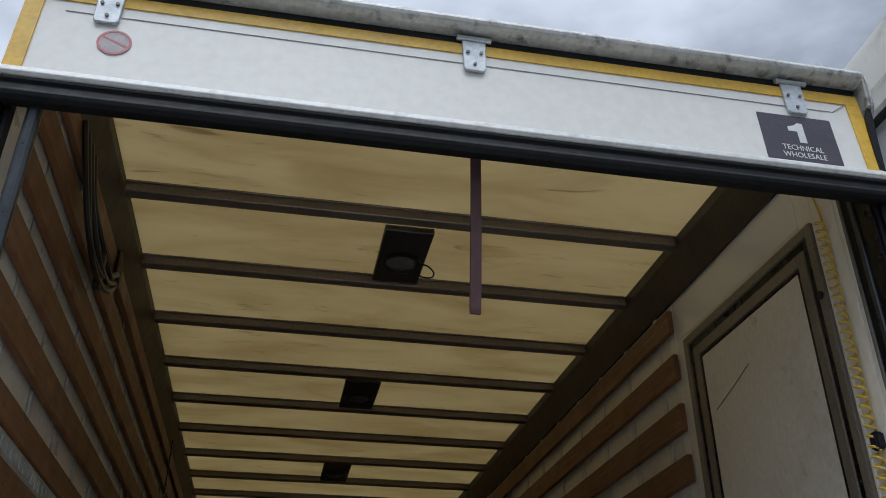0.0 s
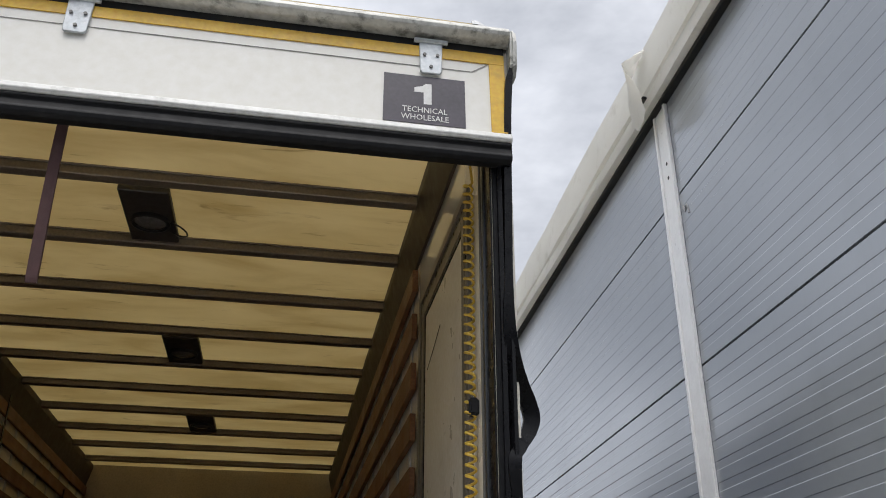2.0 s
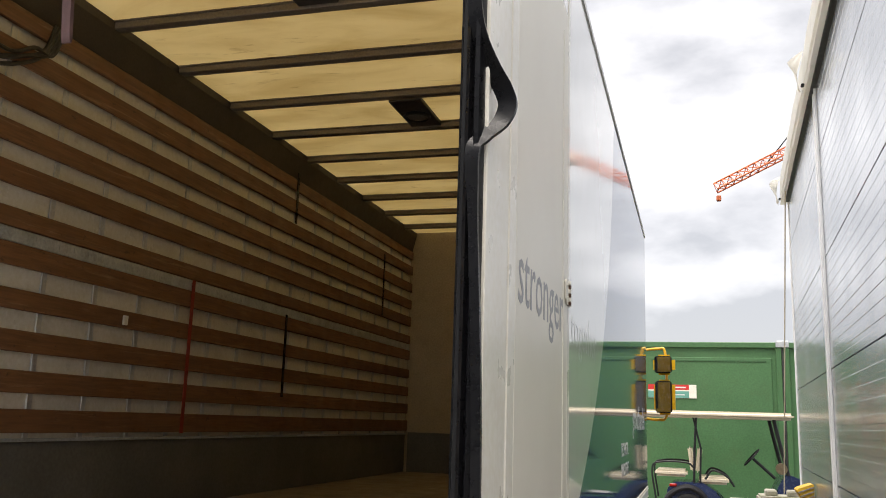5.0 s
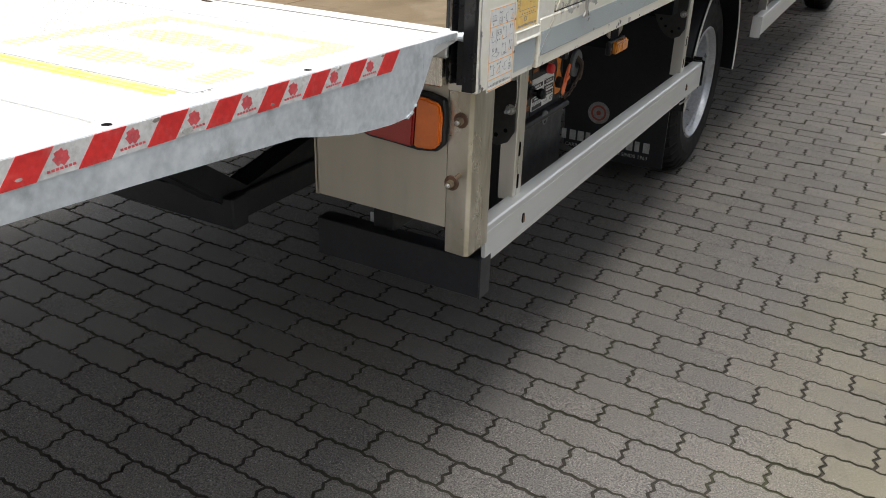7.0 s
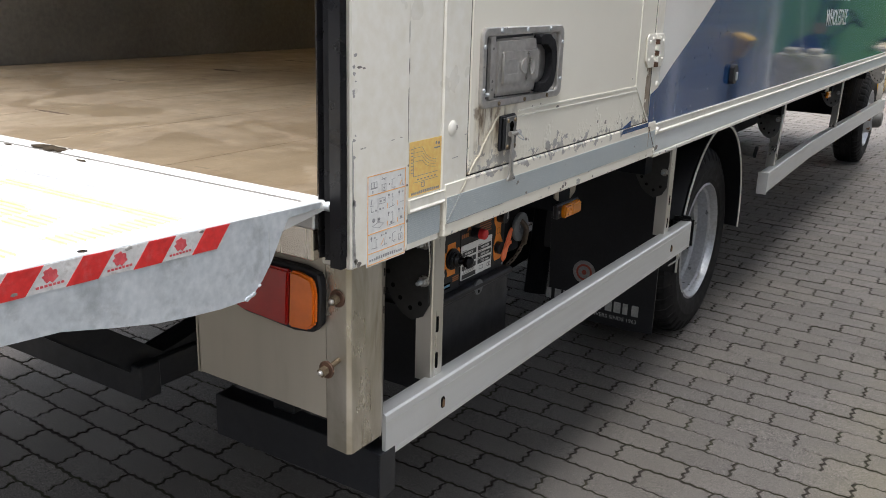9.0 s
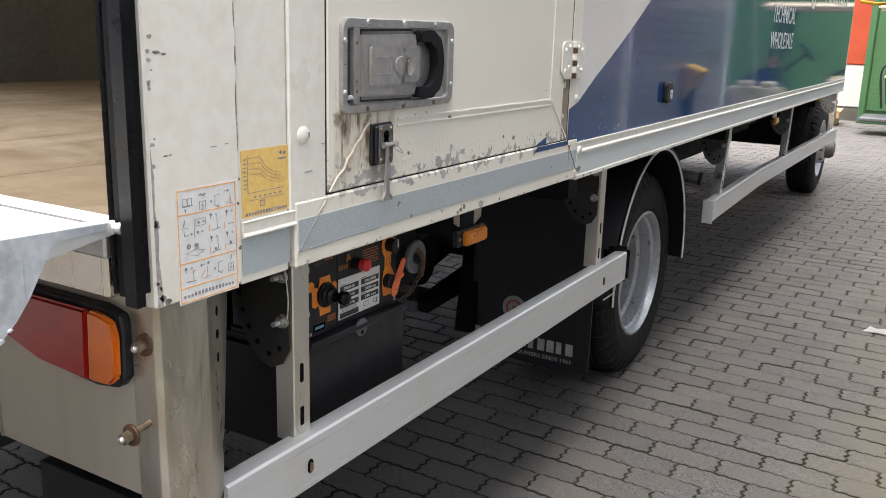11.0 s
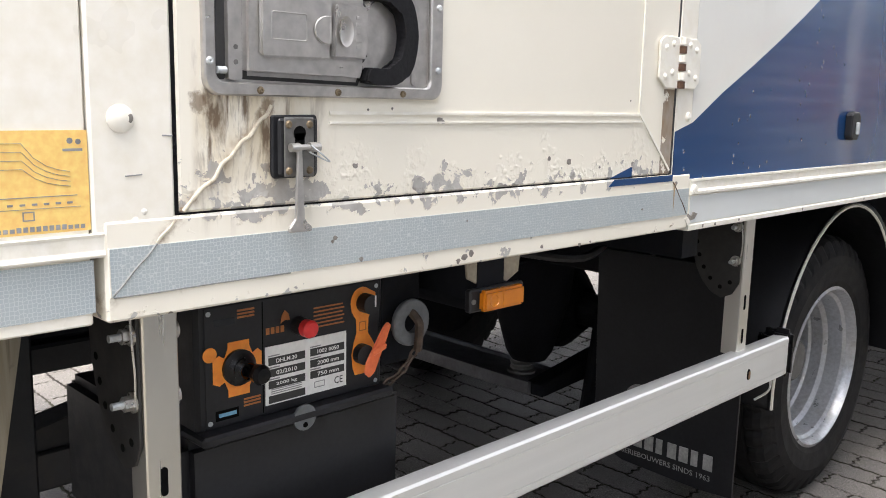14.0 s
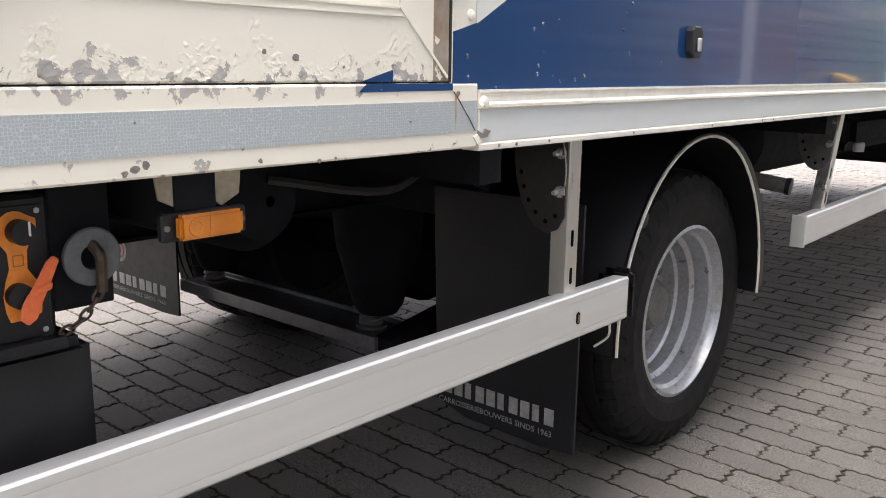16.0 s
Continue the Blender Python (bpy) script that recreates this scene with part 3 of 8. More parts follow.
def brick_mat(name, island):
    k = Nodes(name)
    if island:
        rnd = k.n.new("ShaderNodeNewGeometry").outputs["Random Per Island"]
    else:
        rnd = k.n.new("ShaderNodeObjectInfo").outputs["Random"]
    geo = k.n.new("ShaderNodeNewGeometry").outputs["Position"]
    c = k.ramp(rnd, (0.0, (0.108, 0.1005, 0.094)), (0.5, (0.120, 0.1115, 0.103)), (1.0, (0.138, 0.127, 0.115)))
    k.co = geo
    sp = k.noise(210, 5, 0.8)
    c = k.mix(0.8, c, k.ramp(sp, (0.40, 0.06), (0.5, 0.5), (0.60, 0.96)), "OVERLAY")
    c = k.mix(k.ramp(k.noise(260, 2), (0.672, 0.0), (0.695, 0.85)), c, (0.50, 0.48, 0.44))
    wear_tone = k.n.new("ShaderNodeSeparateXYZ")
    k.l.new(geo, wear_tone.inputs[0])
    # olive film towards the hall, its lighter tone standing in for more sky light
    by_wall = k.math("MULTIPLY", k.math("MULTIPLY", k.math("SUBTRACT", wear_tone.outputs[0], 0.45), 1.8, True), k.math("MULTIPLY", k.math("SUBTRACT", 9.0, wear_tone.outputs[1]), 0.3, True))
    c = k.mix(k.math("MULTIPLY", by_wall, k.ramp(k.noise(2.6, 7, 0.65), (0.34, 0.1), (0.58, 0.85))), c, (0.205, 0.188, 0.125))
    c = k.mix(k.ramp(k.noise(1.1, 7, 0.62), (0.45, 0.0), (0.68, 0.5)), c, (0.118, 0.108, 0.088))
    moss = k.ramp(k.noise(2.3, 8, 0.7), (0.60, 0.0), (0.74, 0.45))
    c = k.mix(moss, c, (0.085, 0.085, 0.04))
    k.bump(sp, 0.9, 0.004)
    return k.done(c, k.ramp(k.noise(3, 5), (0.3, 0.62), (0.7, 0.85)))


M["brick"] = brick_mat("concrete_paver", False)
M["brick_far"] = brick_mat("concrete_paver_field", True)


def joint_mat():
    k = Nodes("sandy_joint")
    c = k.ramp(k.noise(30, 6), (0.3, (0.013, 0.011, 0.009)), (0.7, (0.036, 0.029, 0.022)))
    c = k.mix(k.ramp(k.noise(1.7, 7), (0.46, 0.0), (0.62, 0.85)), c, (0.036, 0.040, 0.016))
    k.bump(k.noise(140, 4), 0.6, 0.004)
    return k.done(c, 0.95)


M["joint"] = joint_mat()


def block_mat():
    k = Nodes("mossy_concrete")
    x, y, z = k.xyz()
    c = k.ramp(k.noise(5, 8, 0.65), (0.3, (0.25, 0.235, 0.20)), (0.7, (0.42, 0.40, 0.35)))
    m = k.ramp(k.noise(4, 8, 0.7), (0.45, 0.0), (0.62, 0.8))
    c = k.mix(m, c, (0.15, 0.16, 0.06))
    k.bump(k.noise(60, 6), 0.5, 0.004)
    return k.done(c, 0.9)


M["concrete"] = block_mat()


def lens_mat(name, color):
    k = Nodes(name)
    v = k.n.new("ShaderNodeTexVoronoi")
    v.inputs["Scale"].default_value = 160
    k.l.new(k.co, v.inputs["Vector"])
    k.bump(v.outputs["Distance"], 0.12, 0.0015)
    k.b.inputs["Transmission Weight"].default_value = 0.12
    return k.done(k.ramp(k.noise(20, 4), (0.3, tuple(c * 0.75 for c in color)), (0.7, color)), 0.14, 0, 0.3)


M["lens_orange"] = lens_mat("amber_lens", (0.84, 0.18, 0.010))
M["lens_marker"] = lens_mat("amber_marker_lens", (0.70, 0.225, 0.012))
M["lens_red"] = lens_mat("red_lens", (0.42, 0.012, 0.008))
M["glass_dark"] = plain("dark_glass", (0.015, 0.017, 0.02), 0.06, 0, 0.1, 3, 40, 0.0)
M["lamp_glass"] = plain("frosted_lamp_glass", (0.12, 0.115, 0.11), 0.18, 0, 0.2, 40, 120, 0.1)
M["mirror"] = plain("mirror_glass", (0.34, 0.35, 0.37), 0.03, 1.0, 0.02, 3, 40, 0.0)


# ---- building helpers ----
ORIGIN = {}


def thing(name, at, label, category, group="", kind=""):
    """An Empty at the thing's base, which will parent its parts."""
    ob = new(name)
    ob.location = at
    ob.empty_display_size = 0.2
    ORIGIN[ob.name] = Vector(at)
    return tagged(ob, label, category, group, kind)


def part(name, bm, material, parent, label="", smooth=False):
    """Links a bmesh, given in world metres, as one mesh under a thing or under a part."""
    me = bpy.data.meshes.new(name)
    org = ORIGIN[parent.name] if parent else Vector()
    bmesh.ops.translate(bm, verts=bm.verts, vec=-org)
    bmesh.ops.recalc_face_normals(bm, faces=bm.faces)
    if smooth:
        for f in bm.faces:
            f.smooth = True
        for e in bm.edges:
            if len(e.link_faces) == 2 and e.calc_face_angle(0) > 0.6:
                e.smooth = False
    bm.to_mesh(me)
    bm.free()
    me.materials.append(M[material])
    ob = new(name, me)
    if parent:
        ob.parent = parent
    ORIGIN[ob.name] = org
    if label:
        tagged(ob, label)
    return ob


def setting(name, bm, material, label, category="", smooth=False):
    ob = part(name, bm, material, None, "", smooth)
    return tagged(ob, label, category, "", "structure")


def add_box(bm, x0, x1, y0, y1, z0, z1, bevel=0.0, seg=1, m=None):
    vs = [bm.verts.new((x, y, z)) for x in (x0, x1) for y in (y0, y1) for z in (z0, z1)]
    fs = [bm.faces.new([vs[i] for i in q]) for q in ((0, 1, 3, 2), (4, 6, 7, 5), (0, 4, 5, 1), (2, 3, 7, 6), (0, 2, 6, 4), (1, 5, 7, 3))]
    out = vs
    if bevel:
        es = list({e for f in fs for e in f.edges})
        r = bmesh.ops.bevel(bm, geom=es, offset=bevel, segments=seg, affect="EDGES", clamp_overlap=True)
        out = list({v for f in r["faces"] for v in f.verts} | {v for v in vs if v.is_valid})
    if m is not None:
        bmesh.ops.transform(bm, matrix=m, verts=out)
    return out


def box(x0, x1, y0, y1, z0, z1, bevel=0.0, seg=1, m=None):
    bm = bmesh.new()
    add_box(bm, x0, x1, y0, y1, z0, z1, bevel, seg, m)
    return bm


def add_cyl(bm, a, b, r, n=16, r2=None, cap=True):
    a, b = Vector(a), Vector(b)
    d = (b - a).normalized()
    u = d.orthogonal().normalized()
    v = d.cross(u)
    r2 = r if r2 is None else r2
    ra = [bm.verts.new(a + (u * math.cos(t) + v * math.sin(t)) * r) for t in (2 * math.pi * i / n for i in range(n))]
    rb = [bm.verts.new(b + (u * math.cos(t) + v * math.sin(t)) * r2) for t in (2 * math.pi * i / n for i in range(n))]
    for i in range(n):
        bm.faces.new((ra[i], ra[(i + 1) % n], rb[(i + 1) % n], rb[i]))
    if cap:
        bm.faces.new(ra[::-1])
        bm.faces.new(rb)
    return bm


def cyl(a, b, r, n=16, r2=None):
    return add_cyl(bmesh.new(), a, b, r, n, r2)


def prism(pts, axis, lo, hi, bevel=0.0, seg=1):
    """A flat outline pushed along an axis. The outline's pairs are the other two axes in order."""
    bm = bmesh.new()
    k = "xyz".index(axis)

    def put(p, w):
        q = list(p)
        q.insert(k, w)
        return bm.verts.new(q)
    a = [put(p, lo) for p in pts]
    b = [put(p, hi) for p in pts]
    n = len(pts)
    bm.faces.new(a)
    bm.faces.new(b[::-1])
    for i in range(n):
        bm.faces.new((a[i], b[i], b[(i + 1) % n], a[(i + 1) % n]))
    if bevel:
        bmesh.ops.bevel(bm, geom=bm.edges[:], offset=bevel, segments=seg, affect="EDGES", clamp_overlap=True)
    return bm


def lathe(profile, center, axis="x", n=48):
    """A turned shape: profile of (along, radius), round an axis through center."""
    bm = bmesh.new()
    c = Vector(center)
    rings = []
    for w, r in profile:
        ring = []
        for i in range(n):
            t = 2 * math.pi * i / n
            p = {"x": (w, r * math.cos(t), r * math.sin(t)), "y": (r * math.cos(t), w, r * math.sin(t)), "z": (r * math.cos(t), r * math.sin(t), w)}[axis]
            ring.append(bm.verts.new(c + Vector(p)))
        rings.append(ring)
    for a, b in zip(rings, rings[1:]):
        for i in range(n):
            bm.faces.new((a[i], a[(i + 1) % n], b[(i + 1) % n], b[i]))
    return bm


def tube(points, r, n=8, closed=False):
    """A round rod along a line of points."""
    bm = bmesh.new()
    ps = [Vector(p) for p in points]
    rings = []
    u = None
    for i, p in enumerate(ps):
        if closed:
            d = (ps[(i + 1) % len(ps)] - ps[i - 1]).normalized()
        else:
            d = (ps[min(i + 1, len(ps) - 1)] - ps[max(i - 1, 0)]).normalized()
        u = d.orthogonal().normalized() if u is None else (u - d * u.dot(d)).normalized()
        v = d.cross(u)
        rings.append([bm.verts.new(p + (u * math.cos(t) + v * math.sin(t)) * r) for t in (2 * math.pi * k / n for k in range(n))])
    pairs = list(zip(rings, rings[1:])) + ([(rings[-1], rings[0])] if closed else [])
    for a, b in pairs:
        for i in range(n):
            bm.faces.new((a[i], a[(i + 1) % n], b[(i + 1) % n], b[i]))
    if not closed:
        bm.faces.new(rings[0][::-1])
        bm.faces.new(rings[-1])
    return bm


def curve_points(ctrl, steps=8):
    """A smooth line through the given points."""
    p = [Vector(c) for c in ctrl]
    p = [p[0] * 2 - p[1]] + p + [p[-1] * 2 - p[-2]]
    out = []
    for i in range(1, len(p) - 2):
        for s in range(steps):
            t = s / steps
            a, b, c, d = p[i - 1:i + 3]
            out.append(0.5 * ((2 * b) + (c - a) * t + (2 * a - 5 * b + 4 * c - d) * t * t + (3 * b - a - 3 * c + d) * t ** 3))
    return out + [p[-2]]


def merge(*bms):
    out = bmesh.new()
    for b in bms:
        me = bpy.data.meshes.new("join")
        b.to_mesh(me)
        b.free()
        out.from_mesh(me)
        bpy.data.meshes.remove(me)
    return out


SIDE = Matrix(((0, 0, 1, 0), (1, 0, 0, 0), (0, 1, 0, 0), (0, 0, 0, 1)))      # text reads along +y on a face that looks to +x
REAR = Matrix(((1, 0, 0, 0), (0, 0, -1, 0), (0, 1, 0, 0), (0, 0, 0, 1)))     # text reads along +x on a face that looks to -y


def lettering(name, body, width, height, at, turn, material, parent, label="", thick=0.0006, bold=0.0):
    """Words in the built-in font, fitted to a width and height, their lower left corner at the given place."""
    cu = bpy.data.curves.new(name, "FONT")
    cu.body, cu.extrude, cu.resolution_u, cu.offset = body, 0.02, 2, bold
    ob = bpy.data.objects.new(name, cu)
    scene.collection.objects.link(ob)
    me = bpy.data.meshes.new_from_object(ob.evaluated_get(bpy.context.evaluated_depsgraph_get()))
    bpy.data.objects.remove(ob)
    co = np.array([v.co for v in me.vertices])
    lo, hi = co.min(0), co.max(0)
    fit = Matrix.Translation(at) @ turn @ Matrix.Diagonal((width / (hi[0] - lo[0]), height / (hi[1] - lo[1]), thick / 0.04, 1)) @ Matrix.Translation((-lo[0], -lo[1], 0.02))
    bm = bmesh.new()
    bm.from_mesh(me)
    bpy.data.meshes.remove(me)
    bmesh.ops.transform(bm, matrix=fit, verts=bm.verts)
    return part(name, bm, material, parent, label)


# ---- the paved yard (its pavers come last) ----
PAVE = (-8.8, 4.6, -8.0, 16.4)
pavement = setting("pavement", box(-160, 160, -160, 260, -0.3, -0.0060), "joint", "dark sandy joints under grey zigzag concrete pavers", "pavement")

# ---- hall beside the truck: grey cladding, cover strips and a white membrane over the eave ----
WALL_AT, WALL_TURN = Vector((1.330, 0.0, 0.0)), math.atan(0.040)
WALL = Matrix.Translation(WALL_AT) @ Matrix.Rotation(-WALL_TURN, 4, "Z")


def on_wall(bm):
    bmesh.ops.transform(bm, matrix=WALL, verts=bm.verts)
    return bm


# the hall's rear end is unseen; WALL_START is set so sky light reaches near pavers
WALL_END, WALL_START = 10.45, -0.16
RIB = 0.0014                          # depth of the sunk bands
wall_east = setting("wall_east", on_wall(box(0.03, 0.14, WALL_START, WALL_END, 0.0, 4.86)), "panel_grey", "hall wall of grey insulated cladding panels", "wall")
setting("wall_hall_end", on_wall(box(0.14, 9.0, WALL_END - 0.14, WALL_END, 0.0, 4.86)), "panel_grey", "end wall of the grey clad hall", "wall")
setting("wall_hall_back", on_wall(box(0.14, 9.0, WALL_START, WALL_START + 0.14, 0.0, 4.86)), "panel_grey", "unseen back wall of the grey clad hall", "wall")
POSTS = [1.75, 6.3]
edges = [WALL_START] + POSTS + [WALL_END]
for y0, y1 in zip(edges, edges[1:]):
    for row in range(5):
        z0, z1 = max(0.02, 0.224 + 0.967 * (row - 1) + 0.967), 0.224 + 0.967 * (row + 1)
        if row == 0:
            z0 = 0.02
        z1 = min(z1, 4.85)
        # shallow steps: proud and sunk bands in turn, ten to a full panel
        face = [(0.030, z1 - 0.005), (0.0015, z1 - 0.005), (0.0, z1 - 0.0065)]
        zr = 0.224 + 0.967 * (row + 1) - 0.086
        while zr > z0 + 0.06:
            if zr < z1 - 0.01:
                face += [(0.0, zr), (RIB, zr - 0.0035), (RIB, zr - 0.0400), (0.0, zr - 0.0435)]
            zr -= 0.0967
        face += [(0.0, z0 + 0.0065), (0.0015, z0 + 0.005), (0.030, z0 + 0.005)]
        bm = prism(face, "y", y0 + 0.004, y1 - 0.004)
        part("cladding_panel", on_wall(bm), "panel_grey", wall_east)
for y in POSTS:
    bm = merge(box(-0.012, 0.0, y - 0.085, y + 0.085, 0.0, 4.84, 0.003), box(-0.022, -0.012, y - 0.085, y - 0.06, 0.0, 4.84, 0.003), box(-0.022, -0.012, y + 0.06, y + 0.085, 0.0, 4.84, 0.003))
    strip = part("cover_strip", on_wall(bm), "post_grey", wall_east)
    for z in (4.33, 4.24):
        part("bolt_hole", on_wall(cyl((-0.0135, y - 0.01, z), (-0.010, y - 0.01, z), 0.011, 10)), "print_gap_black", strip)
part("corner_strip", on_wall(box(-0.014, 0.1, WALL_END - 0.004, WALL_END + 0.05, 0.0, 4.84, 0.004)), "post_grey", wall_east)

# the membrane: a drooping edge over the eave and the roof behind it
bm = bmesh.new()
ny = 60
prof = [(0.04, 4.76), (-0.04, 4.715), (-0.085, 4.705), (-0.092, 4.73), (-0.078, 4.80), (-0.074, 4.815), (-0.090, 4.828), (-0.088, 5.08), (-0.060, 5.165), (0.05, 5.21), (0.5, 5.40), (2.2, 6.15), (4.5, 7.1)]
rows_ = []
for i in range(ny + 1):
    y = WALL_START - 0.2 + (WALL_END + 0.45 - WALL_START) * i / ny
    rows_.append([bm.verts.new((px + 0.012 * noise.noise((y * 1.3, k * 0.7, 0)) * (k < 9), y, pz + 0.022 * noise.noise((y * 0.9, k, 5)) * (k < 9))) for k, (px, pz) in enumerate(prof)])
for a, b in zip(rows_, rows_[1:]):
    for k in range(len(prof) - 1):
        bm.faces.new((a[k], a[k + 1], b[k + 1], b[k]))
bmesh.ops.solidify(bm, geom=bm.faces[:], thickness=0.012)
hall_roof = setting("hall_roof", on_wall(bm), "membrane", "white membrane roof lapped over the hall's eave", "roof", True)
# black strip added as the shadow line under the membrane
part("eave_shadow_rail", on_wall(box(-0.045, 0.03, WALL_START, WALL_END, 4.688, 4.712, 0.006)), "black_steel", hall_roof)
# unseen plain walls added behind and to the left to block low sky light
setting("wall_south", box(-12, 14, -8.4, -8.2, 0, 6.0), "panel_grey", "unseen grey wall added to block low sky light from behind", "wall")
setting("wall_west", box(-9.2, -9.0, -8.2, 12, 0, 4.2), "panel_grey", "unseen grey wall added to block low sky light from the left", "wall")
setting("hall_gable_roof", on_wall(box(4.4, 9.1, WALL_START, WALL_END, 7.1, 7.2)), "membrane", "white membrane over the hall's ridge", "roof")


def torn_flap(y, s):
    """A torn lappet of the membrane at a post: stands off the eave, then curls back at its lower end."""
    out = bmesh.new()
    g = []
    for i in range(11):
        row = []
        u = i / 10
        for j in range(6):
            v = j / 5
            lean = 0.15 * s * math.sin(u * 2.9) + 0.05 * math.sin(u * 7) * (1 - v)
            w = 0.36 * s * (0.35 + 0.75 * u - 0.35 * u * u)
            row.append(out.verts.new((-0.095 - lean * (0.35 + 0.65 * (1 - v)), y - 0.02 + (v - 0.5) * w + 0.015 * noise.noise((u * 4, v * 3, y)), 5.06 - u * 0.46 * s + 0.045 * noise.noise((u * 3, v * 4, y + 9)) + 0.05 * v * u)))
        g.append(row)
    for i in range(10):
        for j in range(5):
            out.faces.new((g[i][j], g[i][j + 1], g[i + 1][j + 1], g[i + 1][j]))
    bmesh.ops.solidify(out, geom=out.faces[:], thickness=0.005)
    return on_wall(out)


for y, s in ((1.75, 1.08), (6.3, 0.85), (10.55, 0.85)):
    part("torn_lappet", torn_flap(y, s), "membrane", hall_roof, "curled torn edge of the membrane", True)
    part("lappet_clip", on_wall(box(-0.12, -0.09, y - 0.035, y + 0.035, 4.750, 4.768, 0.006)), "black_steel", hall_roof)
part("scuff_mark", on_wall(tube(curve_points([(-0.001, 1.57, 3.93), (-0.001, 1.59, 3.99), (-0.001, 1.61, 3.96), (-0.001, 1.63, 4.0)], 4), 0.006, 5)), "print_grey", wall_east)

# ---- the truck ----
truck = thing("box_truck", (0, 0, 0), "white and navy box truck with open rear and lowered lift", "truck")
RX, LX, FY = 0.0, -2.53, 7.0          # outer sides and front end of the box
FLOOR, SKIRT, EAVE, CEIL = 1.09, 0.972, 3.545, 3.615
IN_R, IN_L = -0.06, -2.47

# floor
bm = box(LX + 0.03, -0.03, 0.02, FY, 0.99, FLOOR - 0.022)
part("floor_frame", bm, "chassis", truck)
floor_part = part("cargo_floor", box(IN_L, IN_R, 0.0, FY - 0.05, FLOOR - 0.022, FLOOR - 0.006), "floor", truck, "worn brown plywood cargo floor")
for i in range(6):
    x0 = IN_L + (IN_R - IN_L) * i / 6
    x1 = IN_L + (IN_R - IN_L) * (i + 1) / 6
    cuts = [0.0, 1.6 + 0.5 * (i % 2), 4.1 + 0.4 * (i % 3), FY - 0.06]
    for y0, y1 in zip(cuts, cuts[1:]):
        part("floor_plank", box(x0 + 0.0015, x1 - 0.0015, y0 + 0.0015, y1 - 0.0015, FLOOR - 0.006, FLOOR, 0.001), "floor", floor_part)
for x, y, a, n in ((-1.80, 1.44, 0.15, 0.05), (-1.77, 3.10, 0.12, 0.05), (-1.22, 0.29, 0.16, 0.014), (-0.70, 0.86, 0.14, 0.008), (-0.62, 2.5, 0.10, 0.010), (-1.5, 3.1, 0.12, 0.012), (-0.36, 0.55, 0.16, 0.006), (-0.30, 0.42, 0.14, 0.007), (-1.75, 0.9, 0.16, 0.008), (-0.95, 1.25, 0.12, 0.006), (-1.95, 2.0, 0.14, 0.010), (-0.45, 1.5, 0.18, 0.005)):
    pts = [(x - a / 2, y), (x - a * 0.2, y - n * 0.5), (x + a * 0.25, y - n * 0.35), (x + a / 2, y + n * 0.2), (x + a * 0.1, y + n * 0.5), (x - a * 0.3, y + n * 0.3)]
    part("floor_gouge", prism(pts, "z", FLOOR, FLOOR + 0.0006), "gouge", floor_part)
part("sill_plate", box(-2.47, -0.045, -0.035, 0.0, FLOOR - 0.045, FLOOR + 0.004, 0.003), "aluminium", truck)

# left and right walls
left_wall = part("left_side_wall", box(LX, IN_L, 0.02, FY, SKIRT, EAVE), "lining", truck, "white lined side wall")
front_wall = part("front_wall", box(LX, RX - 0.002, FY, FY + 0.05, SKIRT, EAVE + 0.06), "white_paint", truck)
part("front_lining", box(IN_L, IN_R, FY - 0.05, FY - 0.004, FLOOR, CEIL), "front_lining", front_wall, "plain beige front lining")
part("kick_plate", box(IN_L + 0.04, IN_R - 0.04, FY - 0.062, FY - 0.05, FLOOR, FLOOR + 0.40), "kick", front_wall)


def liner(parent, x_face, inward, y0, slats, kick_top):
    """Slatted lining of one side: kick plate, upright cover strips and long wooden slats."""
    a, b = x_face, x_face + inward * 0.012
    part("kick_plate", box(min(a, b), max(a, b), y0, FY - 0.065, FLOOR + 0.001, kick_top, 0.002), "kick", parent)
    c_ = x_face + inward * 0.026
    part("kick_ledge", box(min(a, c_), max(a, c_), y0, FY - 0.065, kick_top + 0.001, kick_top + 0.016, 0.002), "galv", parent)
    a, b = x_face, x_face + inward * 0.010
    y = y0 + (1.11 - y0) % 0.37 if y0 < 1 else y0 + 0.20
    while y < FY - 0.1:
        part("cover_strip", box(min(a, b), max(a, b), y - 0.018, y + 0.018, kick_top, 3.42, 0.003), "aluminium", parent)
        y += 0.37
    a, b = x_face + inward * 0.010, x_face + inward * 0.034
    for z0, z1 in slats:
        part("slat", box(min(a, b), max(a, b), y0 + random.uniform(0, 0.01), FY - 0.07, z0, z1, 0.003), "slat", parent)


SLATS_L = [(1.505, 1.61), (1.68, 1.78), (1.86, 1.955), (2.045, 2.135), (2.235, 2.335), (2.405, 2.49), (2.59, 2.69), (2.775, 2.87), (2.955, 3.05), (3.14, 3.235), (3.31, 3.395)]
liner(left_wall, IN_L, 1, 0.10, SLATS_L, 1.465)
track = merge(box(IN_L + 0.01, IN_L + 0.026, 0.1, FY - 0.07, 2.338, 2.402, 0.002))
for i in range(130):
    add_box(track, IN_L + 0.024, IN_L + 0.0285, 0.13 + i * 0.052, 0.155 + i * 0.052, 2.352, 2.388)
part("lashing_track", track, "galv", left_wall, "perforated steel lashing track")

# right wall: rear corner panel, door, front panel
right_rear = part("rear_corner_panel", box(IN_R, 0.004, 0.0, 0.16, 0.977, EAVE, 0.003), "white_paint", truck, "chipped white corner panel")
part("inner_corner_panel", box(IN_R, 0.0, 0.162, 0.266, 0.972, EAVE, 0.002), "white_paint", truck)
part("door_jamb", box(IN_R, 0.003, 0.268, 0.357, 1.052, EAVE, 0.003), "white_paint", truck)
